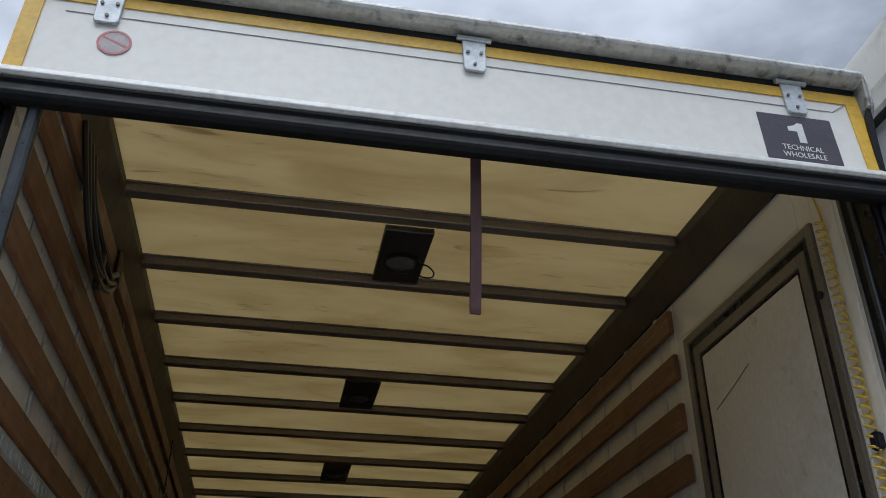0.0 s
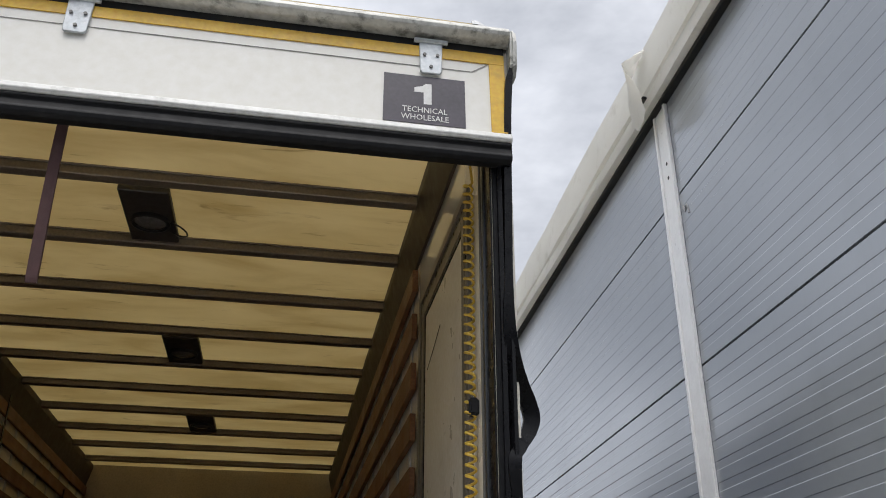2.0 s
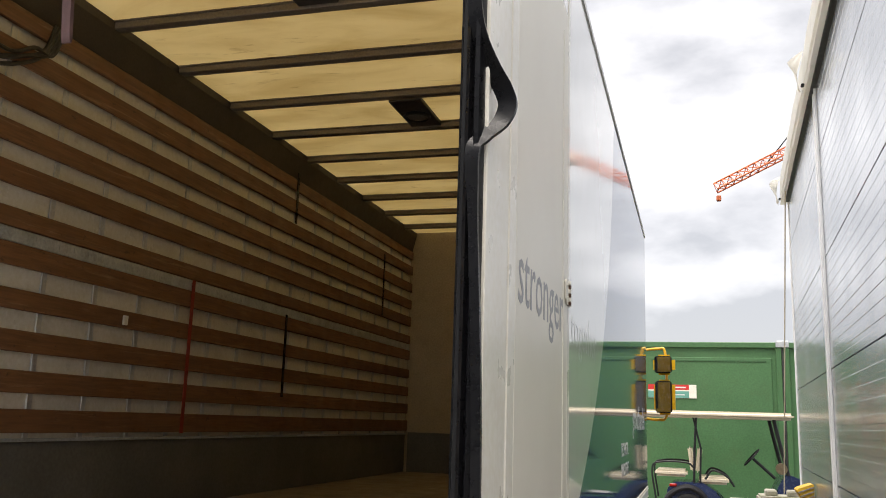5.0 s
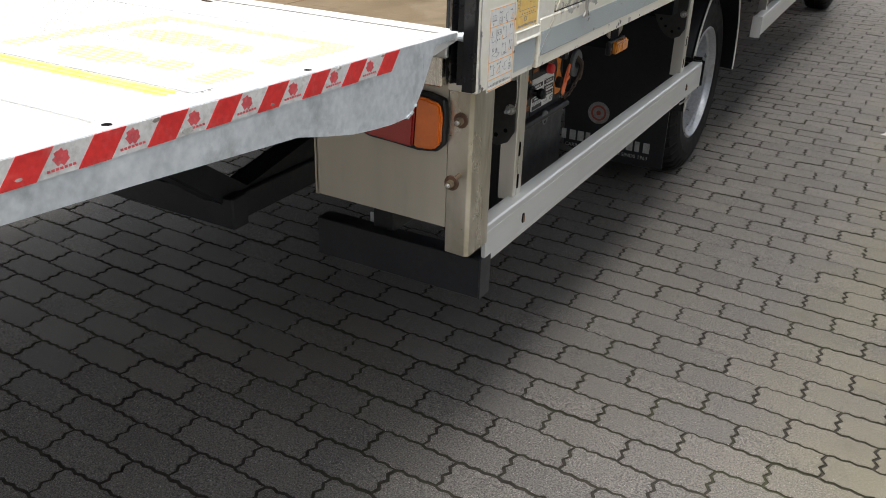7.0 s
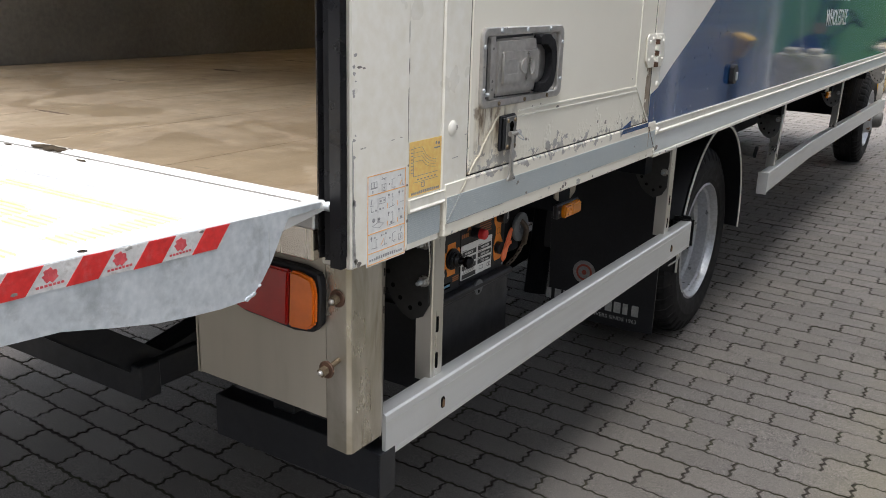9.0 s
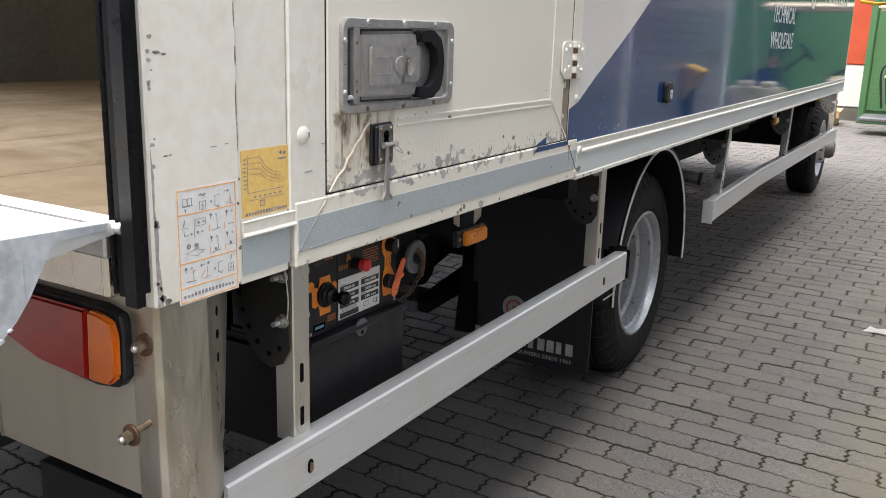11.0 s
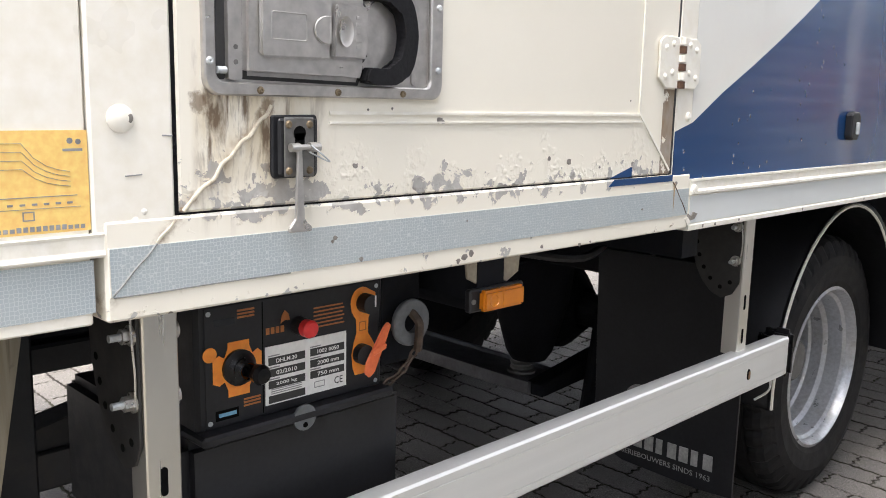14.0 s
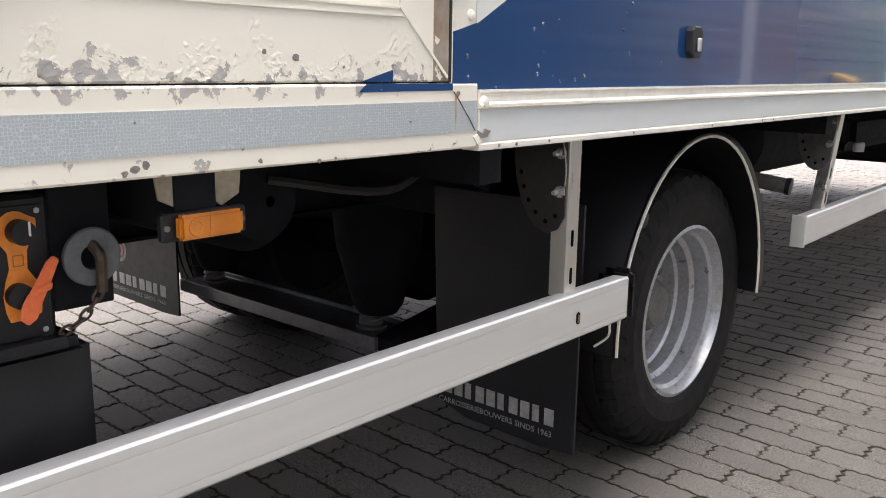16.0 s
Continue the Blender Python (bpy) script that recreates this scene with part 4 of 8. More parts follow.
part("header_panel", box(IN_R + 0.0015, 0.0, 0.357, 1.347, 3.215, EAVE, 0.002), "gloss_white", truck)
part("hinge_jamb", box(IN_R, 0.002, 1.349, 1.408, 1.062, EAVE, 0.002), "white_paint", truck)


def blue_edge(z):
    return 1.346 + 2.33 * (1 - math.exp(-(z - 1.152) / 1.0))


zs = [1.17 + (EAVE - 1.17) * i / 40 for i in range(41)]
right_front = part("front_side_wall", box(IN_R, -0.0045, 1.41, FY, 0.99, EAVE - 0.002), "lining", truck, "side wall with white lining inside")
edge_line = [(blue_edge(z), z) for z in zs]
part("white_side_panel", prism([(1.41, 1.17)] + [(max(1.411, y), z) for y, z in edge_line[1:]] + [(1.41, EAVE)], "x", -0.004, 0.0), "gloss_white", right_front, "glossy white side film")
part("navy_side_panel", prism([(1.41, 1.066), (FY, 1.066), (FY, EAVE)] + [(max(1.411, y), z) for y, z in reversed(edge_line[1:])] + [(1.41, 1.17)], "x", -0.004, 0.0), "navy", right_front, "glossy navy side film")
part("navy_jamb_patch", prism([(1.3495, 1.064), (1.4075, 1.064), (1.4075, 1.172), (1.3495, 1.156)], "x", 0.0022, 0.0032), "navy", truck)
part("eave_rail", prism([(0.006, EAVE - 0.03), (0.006, EAVE), (-0.02, EAVE + 0.045), (-0.09, CEIL + 0.02), (-0.11, CEIL + 0.02), (-0.11, CEIL - 0.004), (-0.05, EAVE - 0.03)], "y", 0.0, FY + 0.05), "aluminium", truck)
part("eave_rail", prism([(LX - 0.006, EAVE - 0.03), (LX - 0.006, EAVE), (LX + 0.02, EAVE + 0.045), (LX + 0.09, CEIL + 0.02), (LX + 0.11, CEIL + 0.02), (LX + 0.11, CEIL - 0.004), (LX + 0.05, EAVE - 0.03)], "y", 0.0, FY + 0.05), "aluminium", truck)
SLATS_R = [(1.515, 1.62), (1.735, 1.84), (1.945, 2.06), (2.165, 2.275), (2.385, 2.495), (2.601, 2.715), (2.814, 2.933), (3.041, 3.154), (3.257, 3.362)]
liner(right_front, IN_R, -1, 1.32, SLATS_R, 1.465)

# roof: translucent sheet, bows and coves
roof = part("roof_sheet", box(LX + 0.09, -0.09, 0.0, FY, CEIL, CEIL + 0.006), "roof_sheet", truck, "yellowed translucent roof sheet")
for i in range(11):
    y = 0.545 + 0.6 * i
    part("roof_bow", merge(box(-2.44, -0.10, y - 0.030, y + 0.030, CEIL - 0.045, CEIL - 0.001, 0.004), box(-2.44, -0.10, y - 0.042, y + 0.042, CEIL - 0.008, CEIL - 0.001, 0.002)), "rib", roof)
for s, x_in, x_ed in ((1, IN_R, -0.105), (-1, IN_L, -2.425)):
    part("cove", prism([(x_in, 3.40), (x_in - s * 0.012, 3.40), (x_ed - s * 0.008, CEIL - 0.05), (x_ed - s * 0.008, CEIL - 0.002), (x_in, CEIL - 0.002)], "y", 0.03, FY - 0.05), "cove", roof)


def ceiling_lamp(y0):
    lamp = part("ceiling_lamp", box(-1.372, -1.158, y0, y0 + 0.52, CEIL - 0.030, CEIL - 0.001, 0.004), "lamp_plate", truck, "round lamp on a dark plate")
    part("lamp_ring", lathe([(0.0, 0.090), (-0.014, 0.088), (-0.018, 0.078), (-0.012, 0.070)], (-1.265, y0 + 0.27, CEIL - 0.030), "z", 28), "black_plastic", lamp)
    part("lamp_glass", lathe([(0.0, 0.070), (-0.010, 0.055), (-0.016, 0.03), (-0.018, 0.001)], (-1.265, y0 + 0.27, CEIL - 0.038), "z", 24), "lamp_glass", lamp, "", True)
    return lamp


lamp_1 = ceiling_lamp(1.245)
ceiling_lamp(3.045)
ceiling_lamp(4.825)
part("loose_wire", tube(curve_points([(-1.20, 1.52, 3.585), (-1.15, 1.50, 3.57), (-1.11, 1.54, 3.56), (-1.11, 1.60, 3.565), (-1.15, 1.63, 3.58), (-1.19, 1.60, 3.588)], 5), 0.004, 6), "cable_black", lamp_1)

# ---- rear portal, hanging flap and its seal ----
for x0, x1 in ((-0.058, -0.045), (-2.485, -2.472)):
    part("portal_edge", box(x0, x1, -0.012, 0.03, 1.0, 3.45, 0.002), "seal_grey", truck)


ret = part("portal_return", box(IN_R - 0.005, IN_R - 0.0005, -0.003, 0.062, FLOOR, 3.44, 0.001), "rubber", truck, "dark inner face of the rear corner")
part("return_strip", box(IN_R - 0.012, IN_R - 0.0005, 0.063, 0.085, FLOOR, 3.44, 0.003), "portal_dark", ret)
part("return_gap", box(IN_R - 0.004, IN_R - 0.0005, 0.086, 0.118, FLOOR, 3.44), "seal_grey", ret)
part("return_strip", box(IN_R - 0.009, IN_R - 0.0005, 0.119, 0.132, FLOOR, 3.44, 0.002), "kick", ret)


def rubber_profile(x_mid, z0, z1, bulges=False):
    """A hollow rubber strip up the portal: three rounded ribs."""
    out = bmesh.new()
    n = 40
    prof_ = [(-0.022, 0.004), (-0.020, -0.022), (-0.010, -0.032), (-0.003, -0.020), (0.004, -0.034), (0.014, -0.030), (0.020, -0.012), (0.022, 0.004)]
    rr = []
    for i in range(n + 1):
        z = z0 + (z1 - z0) * i / n
        w = 1 + 0.10 * noise.noise((0, 0, z * 2.2))
        rr.append([out.verts.new((x_mid + px * w, py * w, z)) for px, py in prof_])
    for a, b in zip(rr, rr[1:]):
        for k in range(len(prof_)):
            out.faces.new((a[k], a[(k + 1) % len(prof_)], b[(k + 1) % len(prof_)], b[k]))
    out.faces.new(rr[0])
    out.faces.new(rr[-1][::-1])
    return out


part("side_seal", rubber_profile(-0.026, 1.0, 3.1), "rubber", truck, "black hollow rubber seal", True)
part("side_seal", rubber_profile(-2.508, 1.0, 3.1), "rubber", truck, "black hollow rubber seal", True)
part("portal_post", cyl((-2.415, -0.01, 1.0), (-2.415, -0.01, 3.1), 0.019, 14), "portal_dark", truck, "round dark steel post")

# the loose lip of the seal, bellied out at one place
bm = bmesh.new()
line = curve_points([(0.008, -0.03, 3.445), (-0.004, -0.03, 3.38), (-0.012, -0.03, 3.25), (-0.016, -0.03, 3.1), (-0.024, -0.03, 2.757), (-0.027, -0.03, 2.602), (-0.018, -0.020, 2.515), (0.006, 0.006, 2.444), (0.032, 0.028, 2.39), (0.042, 0.034, 2.35), (0.026, 0.024, 2.305), (-0.004, -0.010, 2.262), (-0.024, -0.03, 2.222), (-0.020, -0.03, 2.094), (0.0, -0.03, 1.6), (0.002, -0.03, 0.99)], 7)
for i, p in enumerate(line):
    d = (line[min(i + 1, len(line) - 1)] - line[max(i - 1, 0)]).normalized()
    nrm = Vector((d.z, 0, -d.x)) * (0.011 + 0.013 * max(0.0, 1 - abs(p.z - 2.40) / 0.32) - 0.006 * max(0.0, (p.z - 3.38) / 0.07))
    w = 0.007
    for q in (p + nrm + Vector((0, -w, 0)), p + nrm + Vector((0, w, 0)), p - nrm + Vector((0, w, 0)), p - nrm + Vector((0, -w, 0))):
        bm.verts.new(q)
bm.verts.ensure_lookup_table()
for i in range(len(line) - 1):
    for k in range(4):
        bm.faces.new((bm.verts[4 * i + k], bm.verts[4 * i + (k + 1) % 4], bm.verts[4 * i + 4 + (k + 1) % 4], bm.verts[4 * i + 4 + k]))
part("loose_seal_lip", bm, "rubber", truck, "black seal lip bulging loose from the corner", True)

FLAP = Matrix.Translation((0, 0.012, 3.484)) @ Matrix.Rotation(radians(-4), 4, "X") @ Matrix.Translation((0, -0.012, -3.50))


def tilt(bm_):
    bmesh.ops.transform(bm_, matrix=FLAP, verts=bm_.verts)
    return bm_


flap = part("rear_flap", tilt(box(-2.518, -0.013, -0.012, 0.03, 3.192, 3.502, 0.004)), "flap_white", truck, "white flap hung under the roof edge")
part("flap_trim", tilt(box(-2.518, -0.013, -0.016, -0.012, 3.466, 3.508, 0.001)), "yellow", flap)
part("flap_trim", tilt(box(-0.062, -0.013, -0.0165, -0.0125, 3.200, 3.466, 0.001)), "yellow", flap)
part("flap_trim", tilt(box(-2.518, -2.469, -0.0165, -0.0125, 3.200, 3.466, 0.001)), "yellow", flap)
part("flap_bead", tilt(box(-2.41, -0.12, -0.0145, -0.012, 3.426, 3.429, 0.001)), "chip_grey", flap)
part("flap_bead", tilt(prism([(-0.118, 3.428), (-0.115, 3.426), (-0.066, 3.462), (-0.069, 3.464)], "y", -0.0140, -0.012)), "chip_grey", flap)
part("flap_lip", tilt(prism([(-0.034, 3.156), (-0.040, 3.166), (-0.036, 3.184), (-0.018, 3.196), (0.03, 3.198), (0.03, 3.158)], "x", -2.53, -0.006, 0.002)), "lip_grey", flap)
part("flap_seal", tilt(prism([(-0.030, 3.156), (-0.034, 3.146), (-0.026, 3.136), (-0.028, 3.118), (-0.034, 3.108), (-0.030, 3.094), (-0.016, 3.088), (0.02, 3.096), (0.03, 3.156)], "x", -2.53, -0.008, 0.002)), "seal_grey", flap, "dark rubber seal along the flap")


def flap_hinge(xc):
    h = part("flap_hinge", tilt(prism([(xc - 0.036, 3.515), (xc + 0.036, 3.515), (xc + 0.033, 3.402), (xc + 0.026, 3.394), (xc - 0.026, 3.394), (xc - 0.033, 3.402)], "y", -0.024, -0.015, 0.002)), "plate_alu", flap, "galvanised strap hinge")
    part("hinge_pin", tilt(cyl((xc - 0.052, -0.024, 3.522), (xc + 0.052, -0.024, 3.522), 0.0085, 10)), "galv", h)
    for dx, dz in ((-0.02, 3.465), (0.02, 3.465), (0.0, 3.418)):
        part("bolt", tilt(cyl((xc + dx, -0.024, dz), (xc + dx, -0.029, dz), 0.0055, 8)), "dark_galv", h)


for xc in (-2.300, -1.272, -0.245):
    flap_hinge(xc)
sign = part("sign", tilt(box(-0.386, -0.140, -0.0145, -0.0122, 3.206, 3.386)), "sign_dark", flap, "dark violet square sign with a white figure")
T = FLAP @ Matrix.Identity(4)


def flap_text(name, body, w, h, x, z, mat_, bold=0.0):
    ob = lettering(name, body, w, h, (x, -0.0148, z), REAR, mat_, sign, "", 0.0008, bold)
    ob.data.transform(FLAP)
    return ob


part("figure", tilt(prism([(-0.242, 3.279), (-0.242, 3.357), (-0.260, 3.357), (-0.270, 3.347), (-0.294, 3.340), (-0.294, 3.323), (-0.266, 3.323), (-0.266, 3.279)], "y", -0.0152, -0.0146)), "label_white", sign)
flap_text("lettering", "TECHNICAL", 0.135, 0.020, -0.330, 3.246, "label_white", 0.0)
flap_text("lettering", "WHOLESALE", 0.142, 0.020, -0.333, 3.218, "label_white", 0.0)
stk = part("round_sticker", tilt(cyl((-2.265, -0.0122, 3.33), (-2.265, -0.0142, 3.33), 0.045, 28)), "sticker_pale", flap, "faded red and grey round sticker")
part("sticker_ring", tilt(lathe([(0.0, 0.045), (-0.0008, 0.045), (-0.0008, 0.038), (0.0, 0.038)], (-2.265, -0.0142, 3.33), "y", 28)), "sticker_red", stk)
part("sticker_bar", tilt(prism([(-2.298, 3.346), (-2.296, 3.351), (-2.231, 3.322), (-2.232, 3.315)], "y", -0.0149, -0.0142)), "sticker_red", stk)
part("pull_strap", prism([(0.028, 3.125), (0.033, 3.00), (0.043, 2.86), (0.057, 2.72), (0.064, 2.660), (0.068, 2.648), (0.074, 2.647), (0.0775, 2.657), (0.0735, 2.70), (0.062, 2.80), (0.052, 2.88), (0.042, 3.00), (0.037, 3.125)], "x", -1.276, -1.247, 0.001), "strap", truck, "brown webbing pull strap hanging down")
# roof edge over the flap
part("roof_edge", prism([(0.06, 3.528), (-0.035, 3.530), (-0.056, 3.540), (-0.060, 3.556), (-0.045, 3.578), (0.0, 3.598), (0.06, 3.604)], "x", -2.53, 0.0, 0.003), "roof_edge", truck, "dented weathered roof edge")
part("roof_corner", prism([(0.02, 3.40), (-0.03, 3.40), (-0.05, 3.44), (-0.055, 3.53), (-0.045, 3.575), (0.0, 3.598), (0.02, 3.60)], "x", 0.0, 0.022, 0.008, 2), "roof_edge", truck)
part("roof_edge_gap", box(-2.52, -0.01, -0.003, 0.06, 3.487, 3.53), "black_steel", truck)
# inside of the door, coiled cable, small fittings
coil_pts = []
for i in range(552):
    t = i / 551
    z = 3.16 - t * 1.35
    a = t * 2 * math.pi * 46
    coil_pts.append((IN_R - 0.022 + 0.014 * math.cos(a), 0.215 + 0.014 * math.sin(a), z))
part("coiled_cable", tube([(IN_R - 0.02, 0.225, 3.45), (IN_R - 0.02, 0.225, 3.3)] + coil_pts, 0.0042, 6), "coil", truck, "yellow coiled cable", True)
part("cable_clamp", box(IN_R - 0.030, IN_R, 0.190, 0.225, 2.40, 2.45, 0.006, 2), "black_plastic", truck)
part("switch", cyl((IN_R, 0.30, 2.93), (IN_R - 0.02, 0.30, 2.93), 0.014, 12), "black_plastic", truck)
for k, (a, dz) in enumerate(((0.0, 0.0), (0.07, 0.05), (-0.06, 0.02), (0.13, 0.10))):
    part("cable_loop", tube(curve_points([(-2.43, 0.52 + a, 3.40), (-2.405, 0.56 + a, 3.24), (-2.385, 0.68 + a, 3.07 + dz), (-2.38, 0.88 + a, 3.04 + dz), (-2.39, 1.10 + a * 0.5, 3.12 + dz), (-2.41, 1.26 + a * 0.3, 3.24), (-2.43, 1.34 + a * 0.3, 3.40)], 8), 0.010, 7), "cable_black", truck, "black cable hanging in a loop" if k == 0 else "", True)
part("tie_band", box(-2.40, -2.375, 0.86, 0.90, 3.02, 3.16, 0.004), "cable_black", truck)
for y, z0, z1 in ((3.95, 1.75, 2.35), (4.0, 3.05, 3.45), (6.0, 2.6, 3.2)):
    part("lashing_strap", box(IN_L + 0.036, IN_L + 0.042, y, y + 0.03, z0, z1, 0.001), "rubber", truck)
part("lashing_strap", box(IN_L + 0.036, IN_L + 0.042, 2.68, 2.71, 1.50, 2.40, 0.001), "strap_red", truck, "faded red lashing strap")
part("tie_end", box(IN_L + 0.036, IN_L + 0.05, 2.05, 2.085, 2.06, 2.11, 0.003), "label_white", truck)

# ---- side door ----
DY0, DY1, DZ0, DZ1 = 0.3618, 1.343, 1.079, 3.21
door = part("side_door", box(-0.042, 0.002, DY0, DY1, DZ0, DZ1, 0.003), "door_paint", truck, "white side door with flaking paint, closed")
IY0, IY1, IZ = 0.278, 1.262, 3.190


def portal_frame(a, b, x0, x1):
    """Three sides of a door frame, from a to b metres inside the opening's edge."""
    return merge(box(x0, x1, IY0 + a, IY0 + b, FLOOR, IZ - a, 0.002), box(x0, x1, IY1 - b, IY1 - a, FLOOR, IZ - a, 0.002), box(x0, x1, IY0 + b, IY1 - b, IZ - b, IZ - a, 0.002))


part("door_inner_frame", portal_frame(0.0, 0.036, IN_R - 0.014, IN_R + 0.001), "frame_bronze", door, "dull grey inner door frame")
part("door_inner_seal", portal_frame(0.037, 0.066, IN_R - 0.006, IN_R + 0.001), "rubber", door)
part("door_leaf_frame", portal_frame(0.067, 0.112, IN_R - 0.010, IN_R + 0.001), "frame_bronze", door)
part("door_inner_seal", portal_frame(0.113, 0.127, IN_R - 0.007, IN_R + 0.001), "rubber", door)
part("door_lining", box(IN_R - 0.004, IN_R + 0.0008, IY0 + 0.128, IY1 - 0.128, FLOOR, IZ - 0.128), "lining", door, "scratched white door lining")
part("scratch", tube([(IN_R - 0.0045, 1.08, 2.82), (IN_R - 0.0045, 0.93, 2.86), (IN_R - 0.0045, 0.80, 2.90)], 0.0018, 5), "print_gap_black", door)
# black fill in the open gap, so that it reads as a shade line
part("door_gap_seal", merge(box(-0.030, -0.0005, 0.3572, 0.3622, 1.070, 3.215), box(-0.030, -0.0005, 0.3622, 1.345, 1.0735, 1.0792)), "rubber", door, "black fill that paints the shade in the door gap")
part("jamb_lining", box(IN_R + 0.001, -0.043, 0.357, 1.347, FLOOR, 3.215), "lining", truck)
for pts in ([(0.56, 1.184), (1.229, 1.184), (1.229, 1.188), (0.56, 1.188)], [(1.2265, 1.188), (1.2305, 1.188), (1.2305, 3.1), (1.2265, 3.1)], [(0.56, 1.173), (1.24, 1.173), (1.24, 1.1755), (0.56, 1.1755)], [(1.229, 1.186), (1.232, 1.189), (1.338, 1.087), (1.335, 1.084)]):
    part("door_bead", prism(pts, "x", 0.002, 0.0042), "white_trim", door)
part("sealant_bead", tube(curve_points([(0.0020, 0.478, 1.194), (0.0026, 0.471, 1.183), (0.0032, 0.462, 1.177), (0.0026, 0.449, 1.160), (0.0034, 0.437, 1.153), (0.0024, 0.424, 1.137), (0.0032, 0.413, 1.130), (0.0034, 0.403, 1.114), (0.0024, 0.388, 1.104), (0.0020, 0.366, 1.081)], 4), 0.0024, 7), "sealant", door, "aged cream sealant bead", True)
part("sealant_bead", tube([(0.003, 0.356, 1.073), (0.0040, 0.348, 1.064), (0.0036, 0.340, 1.058), (0.003, 0.334, 1.051)], 0.0026, 7), "sealant", truck, "", True)


def chip(y, z, r, x, parent, mat="primer"):
    """A small ragged spot where the paint has gone."""
    n = 9
    pts = [(y + r * random.uniform(0.55, 1.1) * math.cos(2 * math.pi * i / n), z + r * random.uniform(0.5, 1.0) * math.sin(2 * math.pi * i / n)) for i in range(n)]
    part("paint_chip", prism(pts, "x", x, x + 0.0005), mat, parent)


for y, z, r in ((0.746, 1.177, 0.006), (0.752, 1.175, 0.004), (1.036, 1.111, 0.007), (0.985, 1.118, 0.004), (0.60, 1.121, 0.005), (1.12, 1.10, 0.003), (0.66, 1.192, 0.0025), (0.62, 1.19, 0.002), (1.20, 1.21, 0.0025)):
    chip(y, z, r, 0.002, door)
for y, z, r in ((0.798, 0.984, 0.007), (0.812, 0.988, 0.006), (0.785, 0.980, 0.005), (0.972, 0.981, 0.004), (1.07, 0.974, 0.004), (1.10, 0.976, 0.003), (1.36, 1.06, 0.006)):
    chip(y, z, r, 0.005, truck)
for y, z, r in ((0.566, 1.034, 0.004), (0.607, 1.003, 0.004), (0.562, 1.030, 0.003), (0.80, 1.036, 0.002), (1.25, 1.02, 0.0025)):
    chip(y, z, r, 0.0062, truck)
part("scribble", tube([(0.0032, 0.303, 1.1215), (0.0032, 0.321, 1.1225)], 0.0007, 5), "print_grey", truck)
part("scribble", tube([(0.0032, 0.344, 1.162), (0.0032, 0.356, 1.1615)], 0.0008, 5), "print_grey", truck)

# recessed door handle
HY0, HY1, HZ0, HZ1 = 0.395, 0.742, 1.204, 1.358


def rounded(y0, y1, z0, z1, r, n=5):
    pts = []
    for cy, cz, a0 in ((y1 - r, z1 - r, 0), (y0 + r, z1 - r, 90), (y0 + r, z0 + r, 180), (y1 - r, z0 + r, 270)):
        pts += [(cy + r * math.cos(radians(a0 + 90 * i / n)), cz + r * math.sin(radians(a0 + 90 * i / n))) for i in range(n + 1)]
    return pts


def frame_ring(outer, inner, x0, x1, bevel=0.0):
    """A flat frame between two outlines of equal point count, on a face that looks to +x."""
    out = bmesh.new()
    rings_ = []
    for pts, x in ((outer, x0), (outer, x1), (inner, x1), (inner, x0)):
        rings_.append([out.verts.new((x, y, z)) for y, z in pts])
    n = len(outer)
    for a, b in zip(rings_, rings_[1:] + rings_[:1]):
        for i in range(n):
            out.faces.new((a[i], a[(i + 1) % n], b[(i + 1) % n], b[i]))
    return out


def soft_ring(outer, inner, x0, x1, c):
    """A flat frame with softened rims."""
    def inset(pts, d):
        my, mz = sum(p[0] for p in pts) / len(pts), sum(p[1] for p in pts) / len(pts)
        return [(y - d * (1 if y > my else -1), z - d * (1 if z > mz else -1)) for y, z in pts]
    out = bmesh.new()
    steps = ((outer, x0), (outer, x1 - c), (inset(outer, c), x1), (inset(inner, -c), x1), (inner, x1 - c), (inner, x0))
    rings_ = [[out.verts.new((x, y, z)) for y, z in pts] for pts, x in steps]
    n = len(outer)
    for a, b in zip(rings_, rings_[1:]):
        for i in range(n):
            out.faces.new((a[i], a[(i + 1) % n], b[(i + 1) % n], b[i]))
    return out


handle = part("door_handle", soft_ring(rounded(HY0 - 0.004, HY1, HZ0, HZ1, 0.018), rounded(0.405, 0.720, 1.219, 1.343, 0.010), 0.002, 0.010, 0.0018), "grey_plastic", door, "grey recessed swing handle with a black grip")
part("handle_pan", prism(rounded(0.405, 0.720, 1.219, 1.343, 0.009), "x", 0.0021, 0.0030), "grey_plastic", handle)
part("pan_step", soft_ring(rounded(0.690, 0.719, 1.221, 1.341, 0.006), rounded(0.697, 0.7185, 1.2215, 1.3405, 0.004), 0.0030, 0.0048, 0.0006), "grey_plastic", handle)
part("pan_slot", prism(rounded(0.406, 0.419, 1.221, 1.341, 0.004), "x", 0.0030, 0.0036), "print_gap_black", handle)
part("pivot_pin", cyl((0.008, 0.406, 1.231), (0.008, 0.417, 1.231), 0.004, 10), "galv", handle)
part("pivot_rail", prism(rounded(0.419, 0.436, 1.221, 1.341, 0.003), "x", 0.0030, 0.0105, 0.003, 2), "grey_plastic", handle, "", True)
# black sheet a little larger than the lever: its recess shadow as colour
part("lever_gap", prism([(0.4365, 1.222), (0.602, 1.219), (0.610, 1.238), (0.610, 1.324), (0.602, 1.343), (0.4365, 1.340)], "x", 0.0031, 0.0036), "print_gap_black", handle)
part("lever", prism([(0.437, 1.226), (0.600, 1.223), (0.606, 1.240), (0.606, 1.322), (0.600, 1.339), (0.437, 1.336)], "x", 0.0036, 0.0145, 0.0055, 4), "grey_plastic", handle, "", True)
